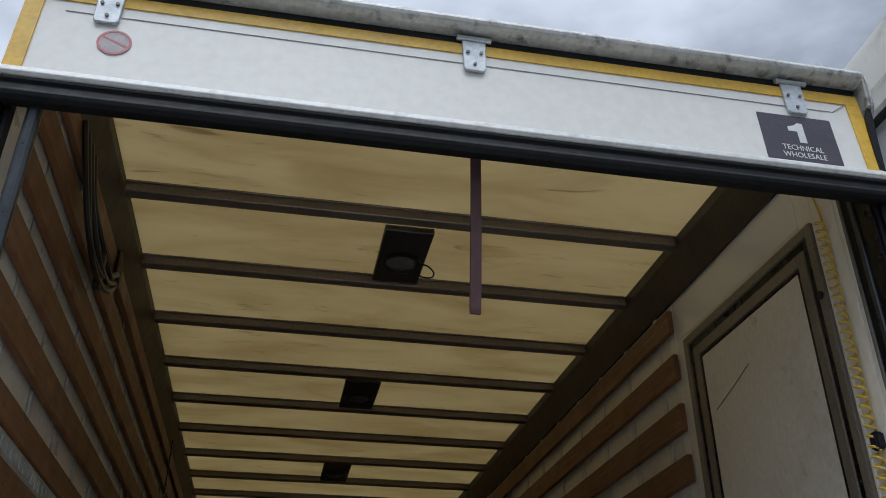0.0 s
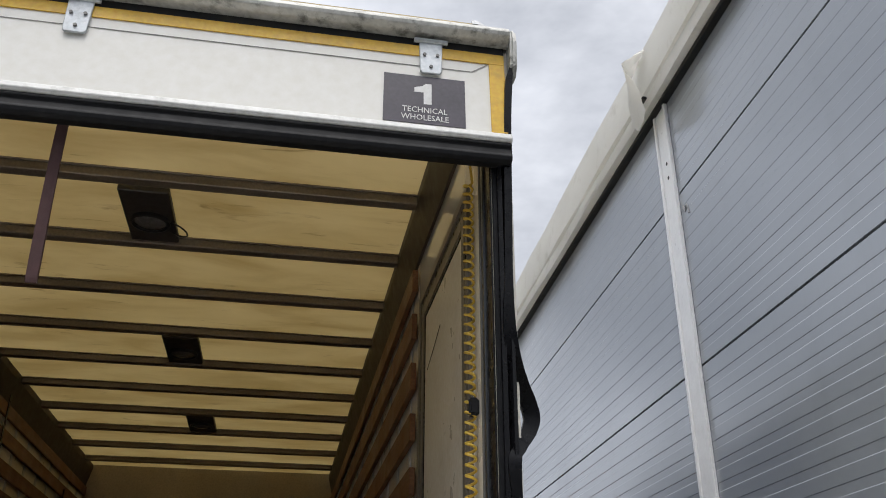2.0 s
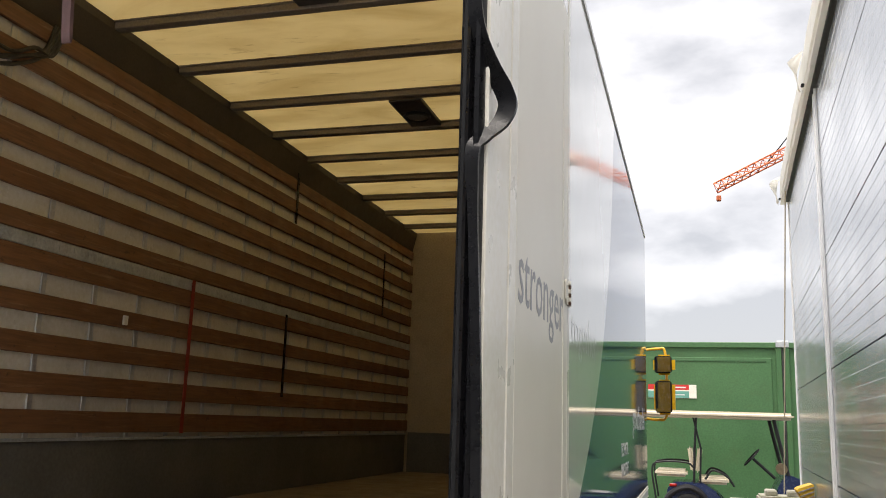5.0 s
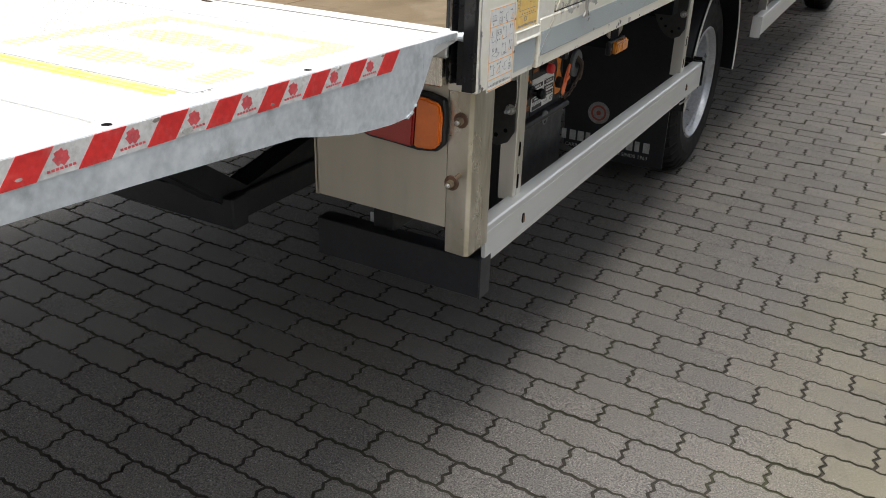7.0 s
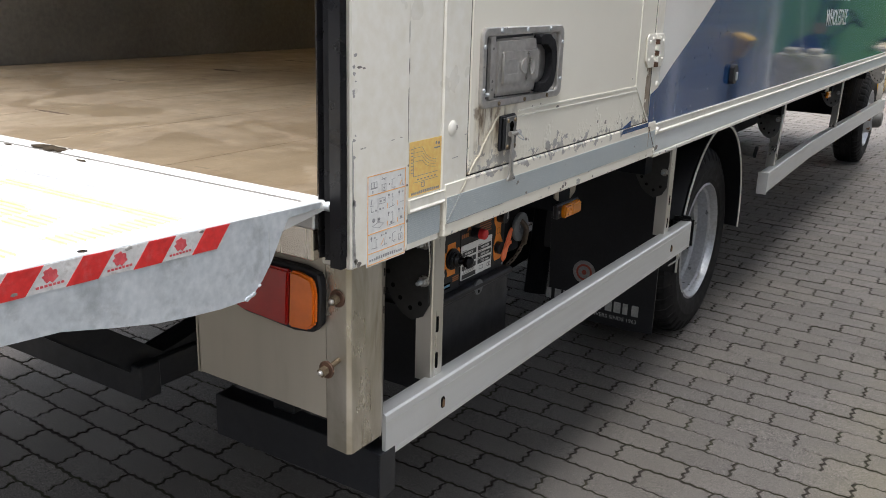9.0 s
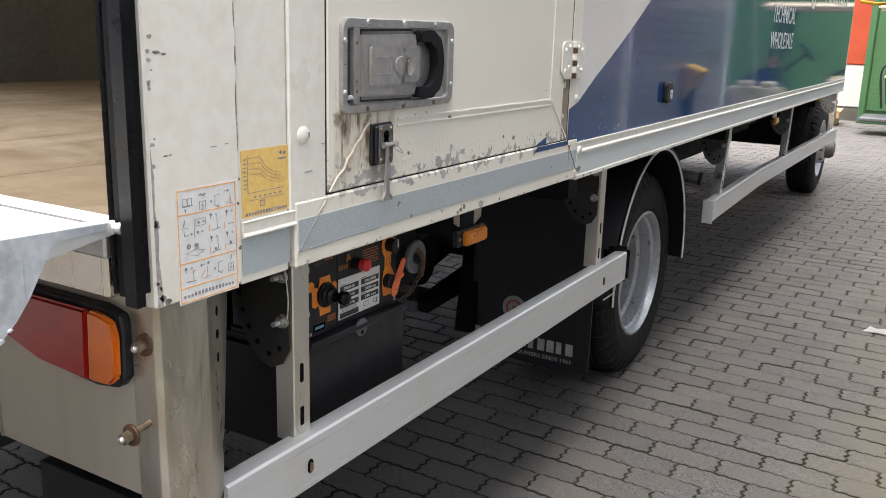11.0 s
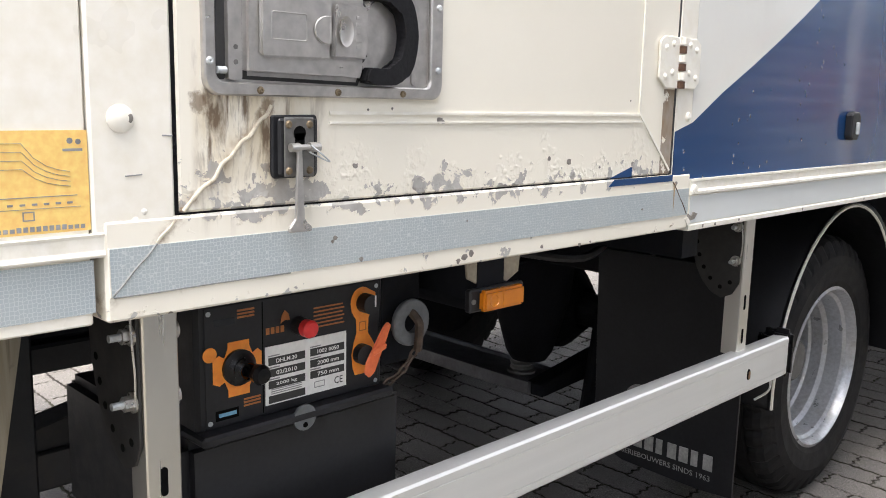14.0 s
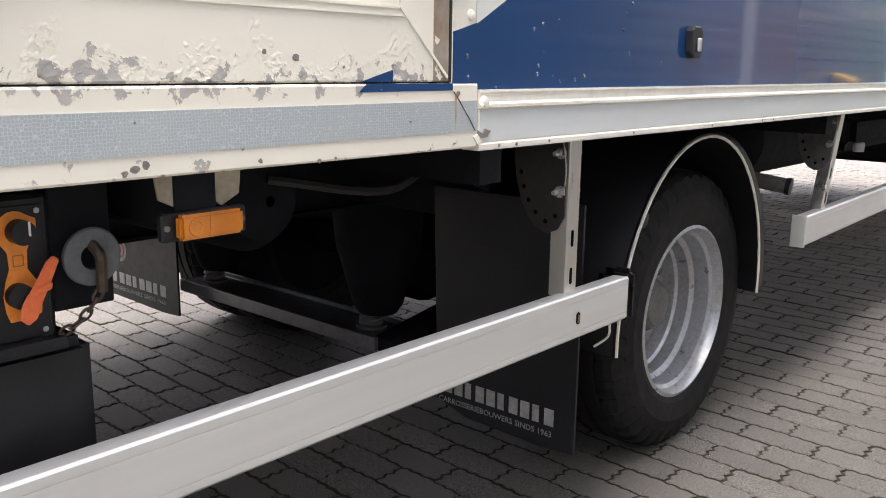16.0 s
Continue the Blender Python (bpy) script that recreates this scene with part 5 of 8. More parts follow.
# likewise a black outline for the shadow round lock cover and button
part("cover_gasket", prism([(0.4530, 1.2450), (0.602, 1.2465), (0.6085, 1.2545), (0.6090, 1.309), (0.6030, 1.3165), (0.4530, 1.3160)], "x", 0.013, 0.0136), "print_gap_black", handle)
cover = part("lock_cover", prism([(0.458, 1.246), (0.548, 1.2475), (0.5505, 1.281), (0.5525, 1.3125), (0.458, 1.3145), (0.4545, 1.311), (0.4545, 1.2495)], "x", 0.0135, 0.0195, 0.0035, 4), "grey_plastic", handle, "", True)
part("raised_field", soft_ring(rounded(0.468, 0.516, 1.266, 1.297, 0.003), rounded(0.4694, 0.5146, 1.2674, 1.2956, 0.002), 0.0190, 0.0199, 0.0003), "grey_plastic", cover)
part("cover_boss", prism([(0.5495, 1.264)] + [(0.544 - 0.020 * math.cos(radians(a)), 1.281 + 0.017 * math.sin(radians(a))) for a in range(-80, 81, 16)] + [(0.5495, 1.298)], "x", 0.0188, 0.0222, 0.0016, 3), "grey_plastic", cover, "", True)
button = part("lock_button", prism([(0.5515, 1.249), (0.600, 1.248), (0.606, 1.255), (0.607, 1.308), (0.602, 1.315), (0.5555, 1.3135)], "x", 0.0135, 0.0205, 0.0035, 4), "grey_plastic", handle, "", True)
dish_bm = lathe([(0.0236, 0.0175), (0.0228, 0.0160), (0.0212, 0.0100), (0.0208, 0.0005)], (0, 0.5690, 1.281), "x", 22)
for v in dish_bm.verts:
    v.co.y = 0.5690 + (v.co.y - 0.5690) * 0.62
part("thumb_dish", dish_bm, "grey_plastic", button, "", True)
for z in (1.262, 1.270, 1.279, 1.288, 1.296):
    part("embossed_mark", box(0.0203, 0.0209, 0.586, 0.594, z, z + 0.004, 0.0002), "grey_plastic", button)
grip_out = [(0.600, 1.2235), (0.632, 1.2205), (0.658, 1.2235), (0.675, 1.238), (0.683, 1.258), (0.686, 1.281), (0.683, 1.304), (0.675, 1.324), (0.658, 1.3385), (0.632, 1.3415), (0.602, 1.3385)]
grip_in = [(0.606, 1.3205), (0.632, 1.3215), (0.650, 1.317), (0.660, 1.303), (0.664, 1.281), (0.660, 1.259), (0.650, 1.245), (0.632, 1.2405), (0.606, 1.2415)]
smooth_out = [(p.x, p.y) for p in curve_points([(y, z, 0) for y, z in grip_out], 3)]
smooth_in = [(p.x, p.y) for p in curve_points([(y, z, 0) for y, z in grip_in], 3)]
part("grip", prism(smooth_out + smooth_in, "x", 0.0045, 0.022, 0.004, 2), "foam", handle, "black foam grip")
for y, z in ((0.397, 1.240), (0.397, 1.322), (0.459, 1.2105), (0.567, 1.2105), (0.671, 1.2105), (0.733, 1.242), (0.733, 1.322), (0.459, 1.3515), (0.567, 1.3515), (0.671, 1.3515)):
    part("screw", lathe([(0.010, 0.0046), (0.0122, 0.0038), (0.0130, 0.0020), (0.0122, 0.0004)], (0, y, z), "x", 10), "brass" if z < 1.22 else "galv", handle)
for z in (1.240, 1.256, 1.318):
    part("screw", cyl((0.0103, 0.428, z), (0.0113, 0.428, z), 0.0028, 8), "dark_galv", handle)

# toggle latch under the handle
latch = part("toggle_latch", merge(prism([(0.475, 1.183), (0.537, 1.184), (0.539, 1.178), (0.539, 1.116), (0.536, 1.111), (0.477, 1.111), (0.474, 1.118)], "x", 0.002, 0.008, 0.002), prism([(0.480, 1.180), (0.534, 1.181), (0.534, 1.114), (0.480, 1.114)], "x", 0.008, 0.014, 0.003)), "black_plastic", door, "black latch with a grey lever")
part("latch_plate", prism([(0.486, 1.181), (0.527, 1.181), (0.528, 1.113), (0.486, 1.113)], "x", 0.014, 0.0160, 0.001), "dark_galv", latch)
part("latch_opening", merge(cyl((0.0160, 0.507, 1.163), (0.0166, 0.507, 1.163), 0.0085, 14), box(0.0160, 0.0166, 0.5005, 0.5135, 1.146, 1.163)), "hole_dark", latch)
part("latch_pin", merge(cyl((0.022, 0.490, 1.147), (0.022, 0.502, 1.147), 0.0052, 10), cyl((0.022, 0.502, 1.147), (0.022, 0.516, 1.147), 0.0034, 10), cyl((0.022, 0.516, 1.147), (0.022, 0.530, 1.147), 0.0058, 10)), "grey_plastic", latch)
part("latch_lever", prism([(0.499, 1.148), (0.506, 1.148), (0.5065, 1.064), (0.511, 1.058), (0.519, 1.055), (0.519, 1.049), (0.487, 1.049), (0.487, 1.055), (0.494, 1.058), (0.4985, 1.064)], "x", 0.019, 0.024, 0.0015), "grey_plastic", latch)
for y in (0.492, 0.521):
    for z in (1.173, 1.120):
        part("rivet", lathe([(0.0160, 0.0048), (0.0185, 0.0034), (0.019, 0.0004)], (0, y, z), "x", 10), "brass", latch)
part("lock_wire", tube(curve_points([(0.026, 0.515, 1.150), (0.032, 0.526, 1.140), (0.028, 0.541, 1.130), (0.024, 0.53, 1.135), (0.028, 0.512, 1.142)], 6), 0.0010, 5), "galv", latch)


def side_hinge(zc):
    h = part("side_hinge", prism([(1.276, zc + 0.034), (1.288, zc + 0.044), (1.400, zc + 0.044), (1.414, zc + 0.034), (1.414, zc - 0.034), (1.400, zc - 0.046), (1.300, zc - 0.046), (1.276, zc - 0.028)], "x", 0.0035, 0.008, 0.001), "white_trim", truck, "white painted butt hinge with rusty pin")
    for i in range(6):
        z = zc - 0.046 + i * 0.0155
        part("hinge_knuckle", cyl((0.009, 1.346, z), (0.009, 1.346, z + 0.013), 0.0085, 10), "white_trim" if i % 2 else "rust_dark", h)
    for y in (1.295, 1.318, 1.375, 1.398):
        for z in (zc + 0.024, zc - 0.026):
            part("rivet", lathe([(0.008, 0.006), (0.011, 0.004), (0.0118, 0.0004)], (0, y, z + (0.008 if y in (1.318, 1.375) else 0)), "x", 10), "white_trim", h)
    return h


side_hinge(1.280)
side_hinge(2.10)
# black strip puts the hinge gap's shade into colour
part("door_gap_line", box(-0.03, 0.0008, 1.3436, 1.3484, DZ0, DZ1), "print_gap_black", truck)
part("rubber_buffer", lathe([(0.002, 0.0145), (0.0045, 0.0140), (0.0065, 0.0110), (0.0078, 0.0060), (0.0082, 0.0005)], (0, 0.300, 1.179), "x", 24), "white_trim", truck, "white domed rivet cap", True)
part("cap_chip", prism([(0.3055, 1.1755), (0.3100, 1.1745), (0.3125, 1.1790), (0.3110, 1.1840), (0.3060, 1.1835)], "x", 0.0050, 0.0074, 0.0008), "primer", truck)
part("rivet_cap", lathe([(0.002, 0.009), (0.006, 0.0075), (0.0075, 0.0005)], (0, 1.392, 1.183), "x", 14), "white_trim", truck, "", True)
part("navy_corner", prism([(1.150, 1.0795), (1.2155, 1.0795), (1.2155, 1.097)], "x", 0.0022, 0.0030), "navy", door)
part("navy_corner", prism([(1.145, 1.0655), (1.347, 1.0655), (1.347, 1.077), (1.160, 1.077)], "x", 0.0052, 0.0058), "navy", truck)

def seam(pts, r, mat, x):
    part("mitre_seam", tube(curve_points([(x + 0.0006 * (i % 2), y, z) for i, (y, z) in enumerate(pts)], 3), r, 6), mat, truck, "", True)


seam([(0.333, 1.050), (0.322, 1.038), (0.309, 1.026), (0.296, 1.012), (0.284, 1.000)], 0.0011, "sealant_grey", 0.0060)
seam([(0.2815, 1.049), (0.2812, 1.030), (0.2816, 1.012), (0.2818, 0.999)], 0.0013, "white_trim", 0.0056)
seam([(0.285, 0.9985), (0.33, 0.9982), (0.40, 0.9986), (0.50, 0.9984)], 0.0009, "sealant_grey", 0.0056)
seam([(1.349, 1.064), (1.362, 1.050), (1.376, 1.034), (1.390, 1.018), (1.404, 1.000)], 0.0009, "rust_dark", 0.0060)
part("rust_run", prism([(1.352, 1.062), (1.357, 1.062), (1.3565, 1.035), (1.355, 1.006), (1.3535, 1.03)], "x", 0.0062, 0.0066), "rust_film", truck)
part("edge_wear", prism([(0.0035, 0.980), (0.013, 0.981), (0.011, 1.020), (0.0085, 1.045), (0.0105, 1.075), (0.006, 1.110), (0.0075, 1.150), (0.0035, 1.19)], "x", 0.0040, 0.0045), "chip_grey", right_rear, "worn through rear edge")
for y, z, w, h in ((0.028, 1.176, 0.0045, 0.0010), (0.036, 1.1765, 0.003, 0.0008), (0.112, 1.180, 0.006, 0.0007), (0.136, 1.1815, 0.004, 0.0007), (0.156, 1.235, 0.0012, 0.030), (0.157, 1.19, 0.0009, 0.020), (0.0215, 1.305, 0.007, 0.0022), (0.033, 1.303, 0.004, 0.0018), (0.157, 1.30, 0.0014, 0.014), (0.156, 1.355, 0.0010, 0.018)):
    part("scuff", prism([(y - w, z), (y - w * 0.3, z - h), (y + w, z - h * 0.4), (y + w * 0.4, z + h), (y - w * 0.6, z + h * 0.8)], "x", 0.0040, 0.0045), "primer", right_rear)
for y, z, r in ((0.290, 1.053, 0.004), (0.300, 1.066, 0.005), (0.312, 1.075, 0.0045), (0.305, 1.058, 0.004), (0.322, 1.084, 0.0035), (0.296, 1.074, 0.003)):
    part("paint_blister", lathe([(0.0029, r), (0.0035, r * 0.75), (0.0040, r * 0.3), (0.0041, 0.0003)], (0, y, z), "x", 10), "white_trim", truck, "", True)
for k in range(16):
    chip(random.uniform(0.004, 0.012), random.uniform(0.985, 1.35), random.uniform(0.002, 0.0045), 0.004, right_rear, "chip_grey")
for y, z, r in ((0.02, 0.984, 0.007), (0.012, 0.99, 0.006), (0.155, 1.095, 0.003), (0.158, 1.13, 0.003), (0.157, 1.03, 0.004)):
    chip(y, z, r, 0.004, right_rear)
# sill, reflective tape and lower rail
part("sill_rail", box(-0.05, 0.005, 0.278, 1.412, 0.972, 1.077, 0.003), "door_paint", truck, "white sill with flaking paint")
part("reflective_tape", box(0.005, 0.0062, 0.281, 1.408, 0.999, 1.049), "reflex", truck, "grey retroreflective tape")
part("corner_trim", prism([(0.0040, 1.041), (0.0068, 1.043), (0.0068, 1.0455), (0.0042, 1.048), (0.0042, 1.0625), (0.0054, 1.064), (0.0054, 1.066), (0.0, 1.066), (0.0, 1.041)], "y", 0.163, 0.279, 0.001), "white_trim", truck)
part("reflective_tape", box(0.0, 0.0012, 0.164, 0.268, 0.985, 1.039), "reflex", truck, "grey retroreflective tape")
part("long_rail", prism([(-0.03, 0.966), (0.005, 0.966), (0.006, 0.969), (0.006, 0.976), (0.003, 0.979), (0.003, 1.034), (0.009, 1.037), (0.009, 1.042), (0.004, 1.046), (0.004, 1.060), (0.006, 1.062), (0.006, 1.066), (-0.03, 1.066)], "y", 1.415, FY + 0.03), "white_trim", truck, "white lower rail")
part("rail_tape", box(0.003, 0.0042, 1.42, FY, 0.981, 1.033), "tape_pale", truck)
for y in (1.47, 1.52, 1.62, 1.93, 2.31, 2.62, 2.70):
    chip(y, 0.972, 0.004, 0.006, truck)
part("torn_corner", prism([(1.408, 0.985), (1.436, 0.988), (1.446, 0.998), (1.430, 1.002), (1.424, 0.994), (1.412, 1.000)], "x", 0.0045, 0.0065), "primer", truck)
part("torn_corner", prism([(1.400, 0.990), (1.412, 0.976), (1.422, 0.982), (1.410, 0.994)], "x", 0.0052, 0.0070), "white_trim", truck)
part("rail_end_cap", lathe([(0.004, 0.010), (0.010, 0.008), (0.011, 0.0005)], (0, 1.428, 1.046), "x", 12), "white_trim", truck)

# flap keeper on the navy side
keeper = part("door_keeper", prism([(2.148, 1.190), (2.160, 1.198), (2.190, 1.198), (2.202, 1.186), (2.204, 1.146), (2.192, 1.128), (2.160, 1.128), (2.148, 1.140)], "x", 0.0, 0.018, 0.003), "black_plastic", truck, "small black door keeper")
part("keeper_tongue", box(0.018, 0.024, 2.170, 2.186, 1.142, 1.172, 0.002), "galv", keeper)

# stickers
st = part("instruction_sticker", box(0.0042, 0.0048, 0.040, 0.151, 0.972, 1.130), "label_white", truck, "white operating sticker with orange frames and pictograms")
part("orange_frame", frame_ring([(0.042, 0.974), (0.149, 0.974), (0.149, 1.128), (0.042, 1.128)], [(0.0435, 0.9755), (0.1475, 0.9755), (0.1475, 1.1265), (0.0435, 1.1265)], 0.0048, 0.0052), "print_orange", st)
for z in (1.094, 1.0276, 0.9936):
    part("orange_rule", box(0.0048, 0.0052, 0.0437, 0.1473, z, z + 0.0016), "print_orange", st)


def ink(parent, strokes, mat="print_grey", x=0.0048):
    """One pictogram of lines (two corners and a width), discs and open boxes, in shares of the sticker."""
    bm_ = bmesh.new()
    for st_ in strokes:
        kind_, a = st_[0], st_[1:]
        if kind_ == "l":
            p, q = Vector((0.042 + 0.107 * a[0], 1.127 - 0.154 * a[1])), Vector((0.042 + 0.107 * a[2], 1.127 - 0.154 * a[3]))
            w = (a[4] if len(a) > 4 else 0.0006) / 2
            d = (q - p).normalized() * w
            n_ = Vector((-d.y, d.x))
            piece = prism([tuple(p - d - n_), tuple(q + d - n_), tuple(q + d + n_), tuple(p - d + n_)], "x", x, x + 0.0004)
        elif kind_ == "d":
            piece = cyl((x, 0.042 + 0.107 * a[0], 1.127 - 0.154 * a[1]), (x + 0.0004, 0.042 + 0.107 * a[0], 1.127 - 0.154 * a[1]), a[2], 12)
        else:
            y0_, y1_ = 0.042 + 0.107 * a[0], 0.042 + 0.107 * a[2]
            z1_, z0_ = 1.127 - 0.154 * a[1], 1.127 - 0.154 * a[3]
            e = 0.0007
            piece = frame_ring([(y0_, z0_), (y1_, z0_), (y1_, z1_), (y0_, z1_)], [(y0_ + e, z0_ + e), (y1_ - e, z0_ + e), (y1_ - e, z1_ - e), (y0_ + e, z1_ - e)], x, x + 0.0004)
        bm_ = merge(bm_, piece)
    part("pictogram", bm_, mat, parent)


def small_dial(u, v):
    ink(st, [("d", u, v, 0.0022), ("l", u, v, u, v + 0.035, 0.0009)])
    ink(st, [("d", u + 0.095, v + 0.003, 0.0020)], "faint_print")


ink(st, [("b", 0.09, 0.07, 0.165, 0.135), ("b", 0.165, 0.07, 0.24, 0.135), ("l", 0.08, 0.14, 0.25, 0.14, 0.001), ("d", 0.13, 0.17, 0.0014), ("l", 0.13, 0.17, 0.13, 0.19, 0.001)])
ink(st, [("l", 0.36, 0.06, 0.47, 0.055, 0.0014), ("l", 0.38, 0.045, 0.45, 0.075, 0.001)])
ink(st, [("b", 0.365, 0.115, 0.475, 0.195), ("l", 0.43, 0.125, 0.405, 0.158), ("l", 0.405, 0.158, 0.438, 0.155), ("l", 0.438, 0.155, 0.41, 0.188)])
ink(st, [("d", 0.565, 0.135, 0.0016), ("l", 0.625, 0.09, 0.725, 0.085), ("l", 0.635, 0.09, 0.63, 0.18), ("l", 0.63, 0.18, 0.73, 0.185), ("d", 0.685, 0.195, 0.0012)])
ink(st, [("d", 0.86, 0.065, 0.0020), ("l", 0.80, 0.065, 0.85, 0.065, 0.001), ("l", 0.90, 0.10, 0.915, 0.185), ("l", 0.85, 0.18, 0.95, 0.188)])
ink(st, [("l", 0.845, 0.175, 0.90, 0.12, 0.001)], "print_orange")
ink(st, [("l", 0.11, 0.26, 0.09, 0.31, 0.0016), ("l", 0.06, 0.325, 0.16, 0.33), ("l", 0.09, 0.35, 0.10, 0.39), ("l", 0.10, 0.395, 0.16, 0.395, 0.0012)])
ink(st, [("l", 0.265, 0.25, 0.265, 0.42), ("b", 0.29, 0.265, 0.46, 0.33), ("d", 0.34, 0.30, 0.0020), ("d", 0.425, 0.298, 0.0018)])
ink(st, [("d", 0.215, 0.39, 0.0018), ("d", 0.32, 0.385, 0.0020), ("d", 0.40, 0.385, 0.0016)])
small_dial(0.55, 0.255)
small_dial(0.83, 0.255)
ink(st, [("l", 0.655, 0.275, 0.66, 0.385), ("l", 0.56, 0.40, 0.70, 0.388, 0.001)])
ink(st, [("l", 0.52, 0.40, 0.52, 0.35, 0.0012), ("l", 0.79, 0.40, 0.79, 0.35, 0.0012)], "print_orange")
ink(st, [("l", 0.84, 0.375, 0.95, 0.37)])
ink(st, [("d", 0.16, 0.495, 0.0038)])
ink(st, [("l", 0.16, 0.478, 0.16, 0.50, 0.0010)], "label_white", 0.0053)
ink(st, [("l", 0.12, 0.56, 0.27, 0.53), ("l", 0.27, 0.53, 0.42, 0.555), ("l", 0.42, 0.555, 0.30, 0.595), ("l", 0.30, 0.595, 0.12, 0.56), ("b", 0.26, 0.48, 0.32, 0.525), ("d", 0.29, 0.50, 0.0022)])
small_dial(0.55, 0.46)
small_dial(0.83, 0.455)
ink(st, [("l", 0.66, 0.48, 0.665, 0.585), ("l", 0.56, 0.60, 0.71, 0.59, 0.001), ("d", 0.62, 0.575, 0.0024), ("d", 0.89, 0.55, 0.0024), ("l", 0.84, 0.57, 0.95, 0.565)])
ink(st, [("l", 0.52, 0.60, 0.52, 0.55, 0.0012), ("l", 0.79, 0.60, 0.79, 0.55, 0.0012)], "print_orange")
small_dial(0.10, 0.69)
ink(st, [("l", 0.22, 0.72, 0.225, 0.81), ("l", 0.11, 0.81, 0.25, 0.815, 0.001), ("l", 0.22, 0.72, 0.26, 0.72)])
ink(st, [("d", 0.36, 0.69, 0.0018), ("d", 0.48, 0.685, 0.0020), ("l", 0.36, 0.69, 0.44, 0.69), ("l", 0.46, 0.72, 0.445, 0.81), ("l", 0.38, 0.815, 0.50, 0.805)])
ink(st, [("l", 0.35, 0.80, 0.42, 0.74, 0.001)], "print_orange")
ink(st, [("d", 0.59, 0.755, 0.0017), ("l", 0.655, 0.71, 0.75, 0.70), ("l", 0.66, 0.71, 0.65, 0.80), ("l", 0.65, 0.80, 0.74, 0.795), ("d", 0.70, 0.81, 0.0013)])
ink(st, [("l", 0.90, 0.67, 0.88, 0.71, 0.0012), ("b", 0.83, 0.74, 0.93, 0.82), ("l", 0.895, 0.75, 0.87, 0.78), ("l", 0.87, 0.78, 0.90, 0.78), ("l", 0.90, 0.78, 0.865, 0.81)])
for k in range(15):
    part("web_address_bar", box(0.0048, 0.0052, 0.0475 + 0.0064 * k, 0.0512 + 0.0064 * k, 0.9805, 0.9842 + (0.0016 if 3 <= k <= 11 else 0.0)), "print_grey", st)
ys = part("load_chart_sticker", box(0.0002, 0.0010, 0.166, 0.267, 1.070, 1.168), "label_yellow", truck, "yellow load diagram sticker")
for i in range(4):
    pts = [(0.0012, 0.180, 1.156 - i * 0.008)] + [(0.0012, 0.205 + t * 0.011, 1.156 - i * 0.008 - 0.030 * (1 - math.exp(-t / 1.6)) * (1 - i * 0.12)) for t in range(5)]
    part("chart_curve", tube(pts, 0.00032, 4), "print_grey", ys)
part("chart_axis", merge(box(0.001, 0.0014, 0.178, 0.179, 1.105, 1.160), box(0.001, 0.0014, 0.178, 0.255, 1.105, 1.1058), box(0.001, 0.0014, 0.178, 0.258, 1.094, 1.0945)), "print_grey", ys)
for i in range(8):
    part("chart_figure", box(0.001, 0.0014, 0.170, 0.176, 1.112 + i * 0.006, 1.1135 + i * 0.006), "print_grey", ys)
part("chart_symbol", frame_ring([(0.203, 1.083), (0.214, 1.083), (0.214, 1.092), (0.203, 1.092)], [(0.2042, 1.0842), (0.2128, 1.0842), (0.2128, 1.0908), (0.2042, 1.0908)], 0.001, 0.0014), "print_grey", ys)
for k in range(6):
    part("chart_figure", box(0.001, 0.0014, 0.190 + 0.011 * k, 0.195 + 0.011 * k, 1.0975, 1.0995), "print_grey", ys)
part("chart_symbol", merge(box(0.001, 0.0014, 0.243, 0.262, 1.148, 1.1505), cyl((0.001, 0.25, 1.158), (0.0014, 0.25, 1.158), 0.003, 8), cyl((0.001, 0.258, 1.157), (0.0014, 0.258, 1.157), 0.0028, 8)), "print_grey", ys)
for k in range(15):
    part("web_address_bar", box(0.001, 0.0014, 0.173 + 0.006 * k, 0.1772 + 0.006 * k, 1.0725, 1.0765 + (0.001 if 4 <= k <= 11 else 0.0)), "print_grey", ys)

# side lettering
lettering("lettering", "stronger", 0.835, 0.205, (0.0021, 0.400, 1.878), SIDE, "letter_grey", door, "grey word on the door")
lettering("lettering", "together", 0.92, 0.205, (0.0004, 1.470, 1.872), SIDE, "pale_print", right_front, "grey word on the side film, paled for the sky's reflection")
lettering("lettering", "TECHNICAL", 0.62, 0.085, (0.0002, 3.85, 1.43), SIDE, "label_white", right_front)
lettering("lettering", "WHOLESALE", 0.62, 0.085, (0.0002, 3.85, 1.30), SIDE, "label_white", right_front)
lettering("lettering", "groothandel", 1.60, 0.26, (0.0002, 4.95, 1.53), SIDE, "label_white", right_front)

# ---- rear underside: steel corner post, lamp board, bumper ----
post = part("rear_corner_post", prism([(-0.060, 0.010), (-0.012, 0.006), (-0.004, 0.012), (-0.004, 0.096), (-0.007, 0.1015), (-0.085, 0.215), (-0.089, 0.212), (-0.013, 0.100), (-0.010, 0.094), (-0.010, 0.016), (-0.060, 0.016)], "z", 0.63, 0.985, 0.001), "post_weathered", truck, "stained stainless corner post with a folded wing")
for v in post.data.vertices:
    if v.co.y > 0.15:
        dy = 0.155 + (v.co.z - 0.653) * 0.2407 - 0.214
        v.co.y += dy
        v.co.x -= dy * 0.685
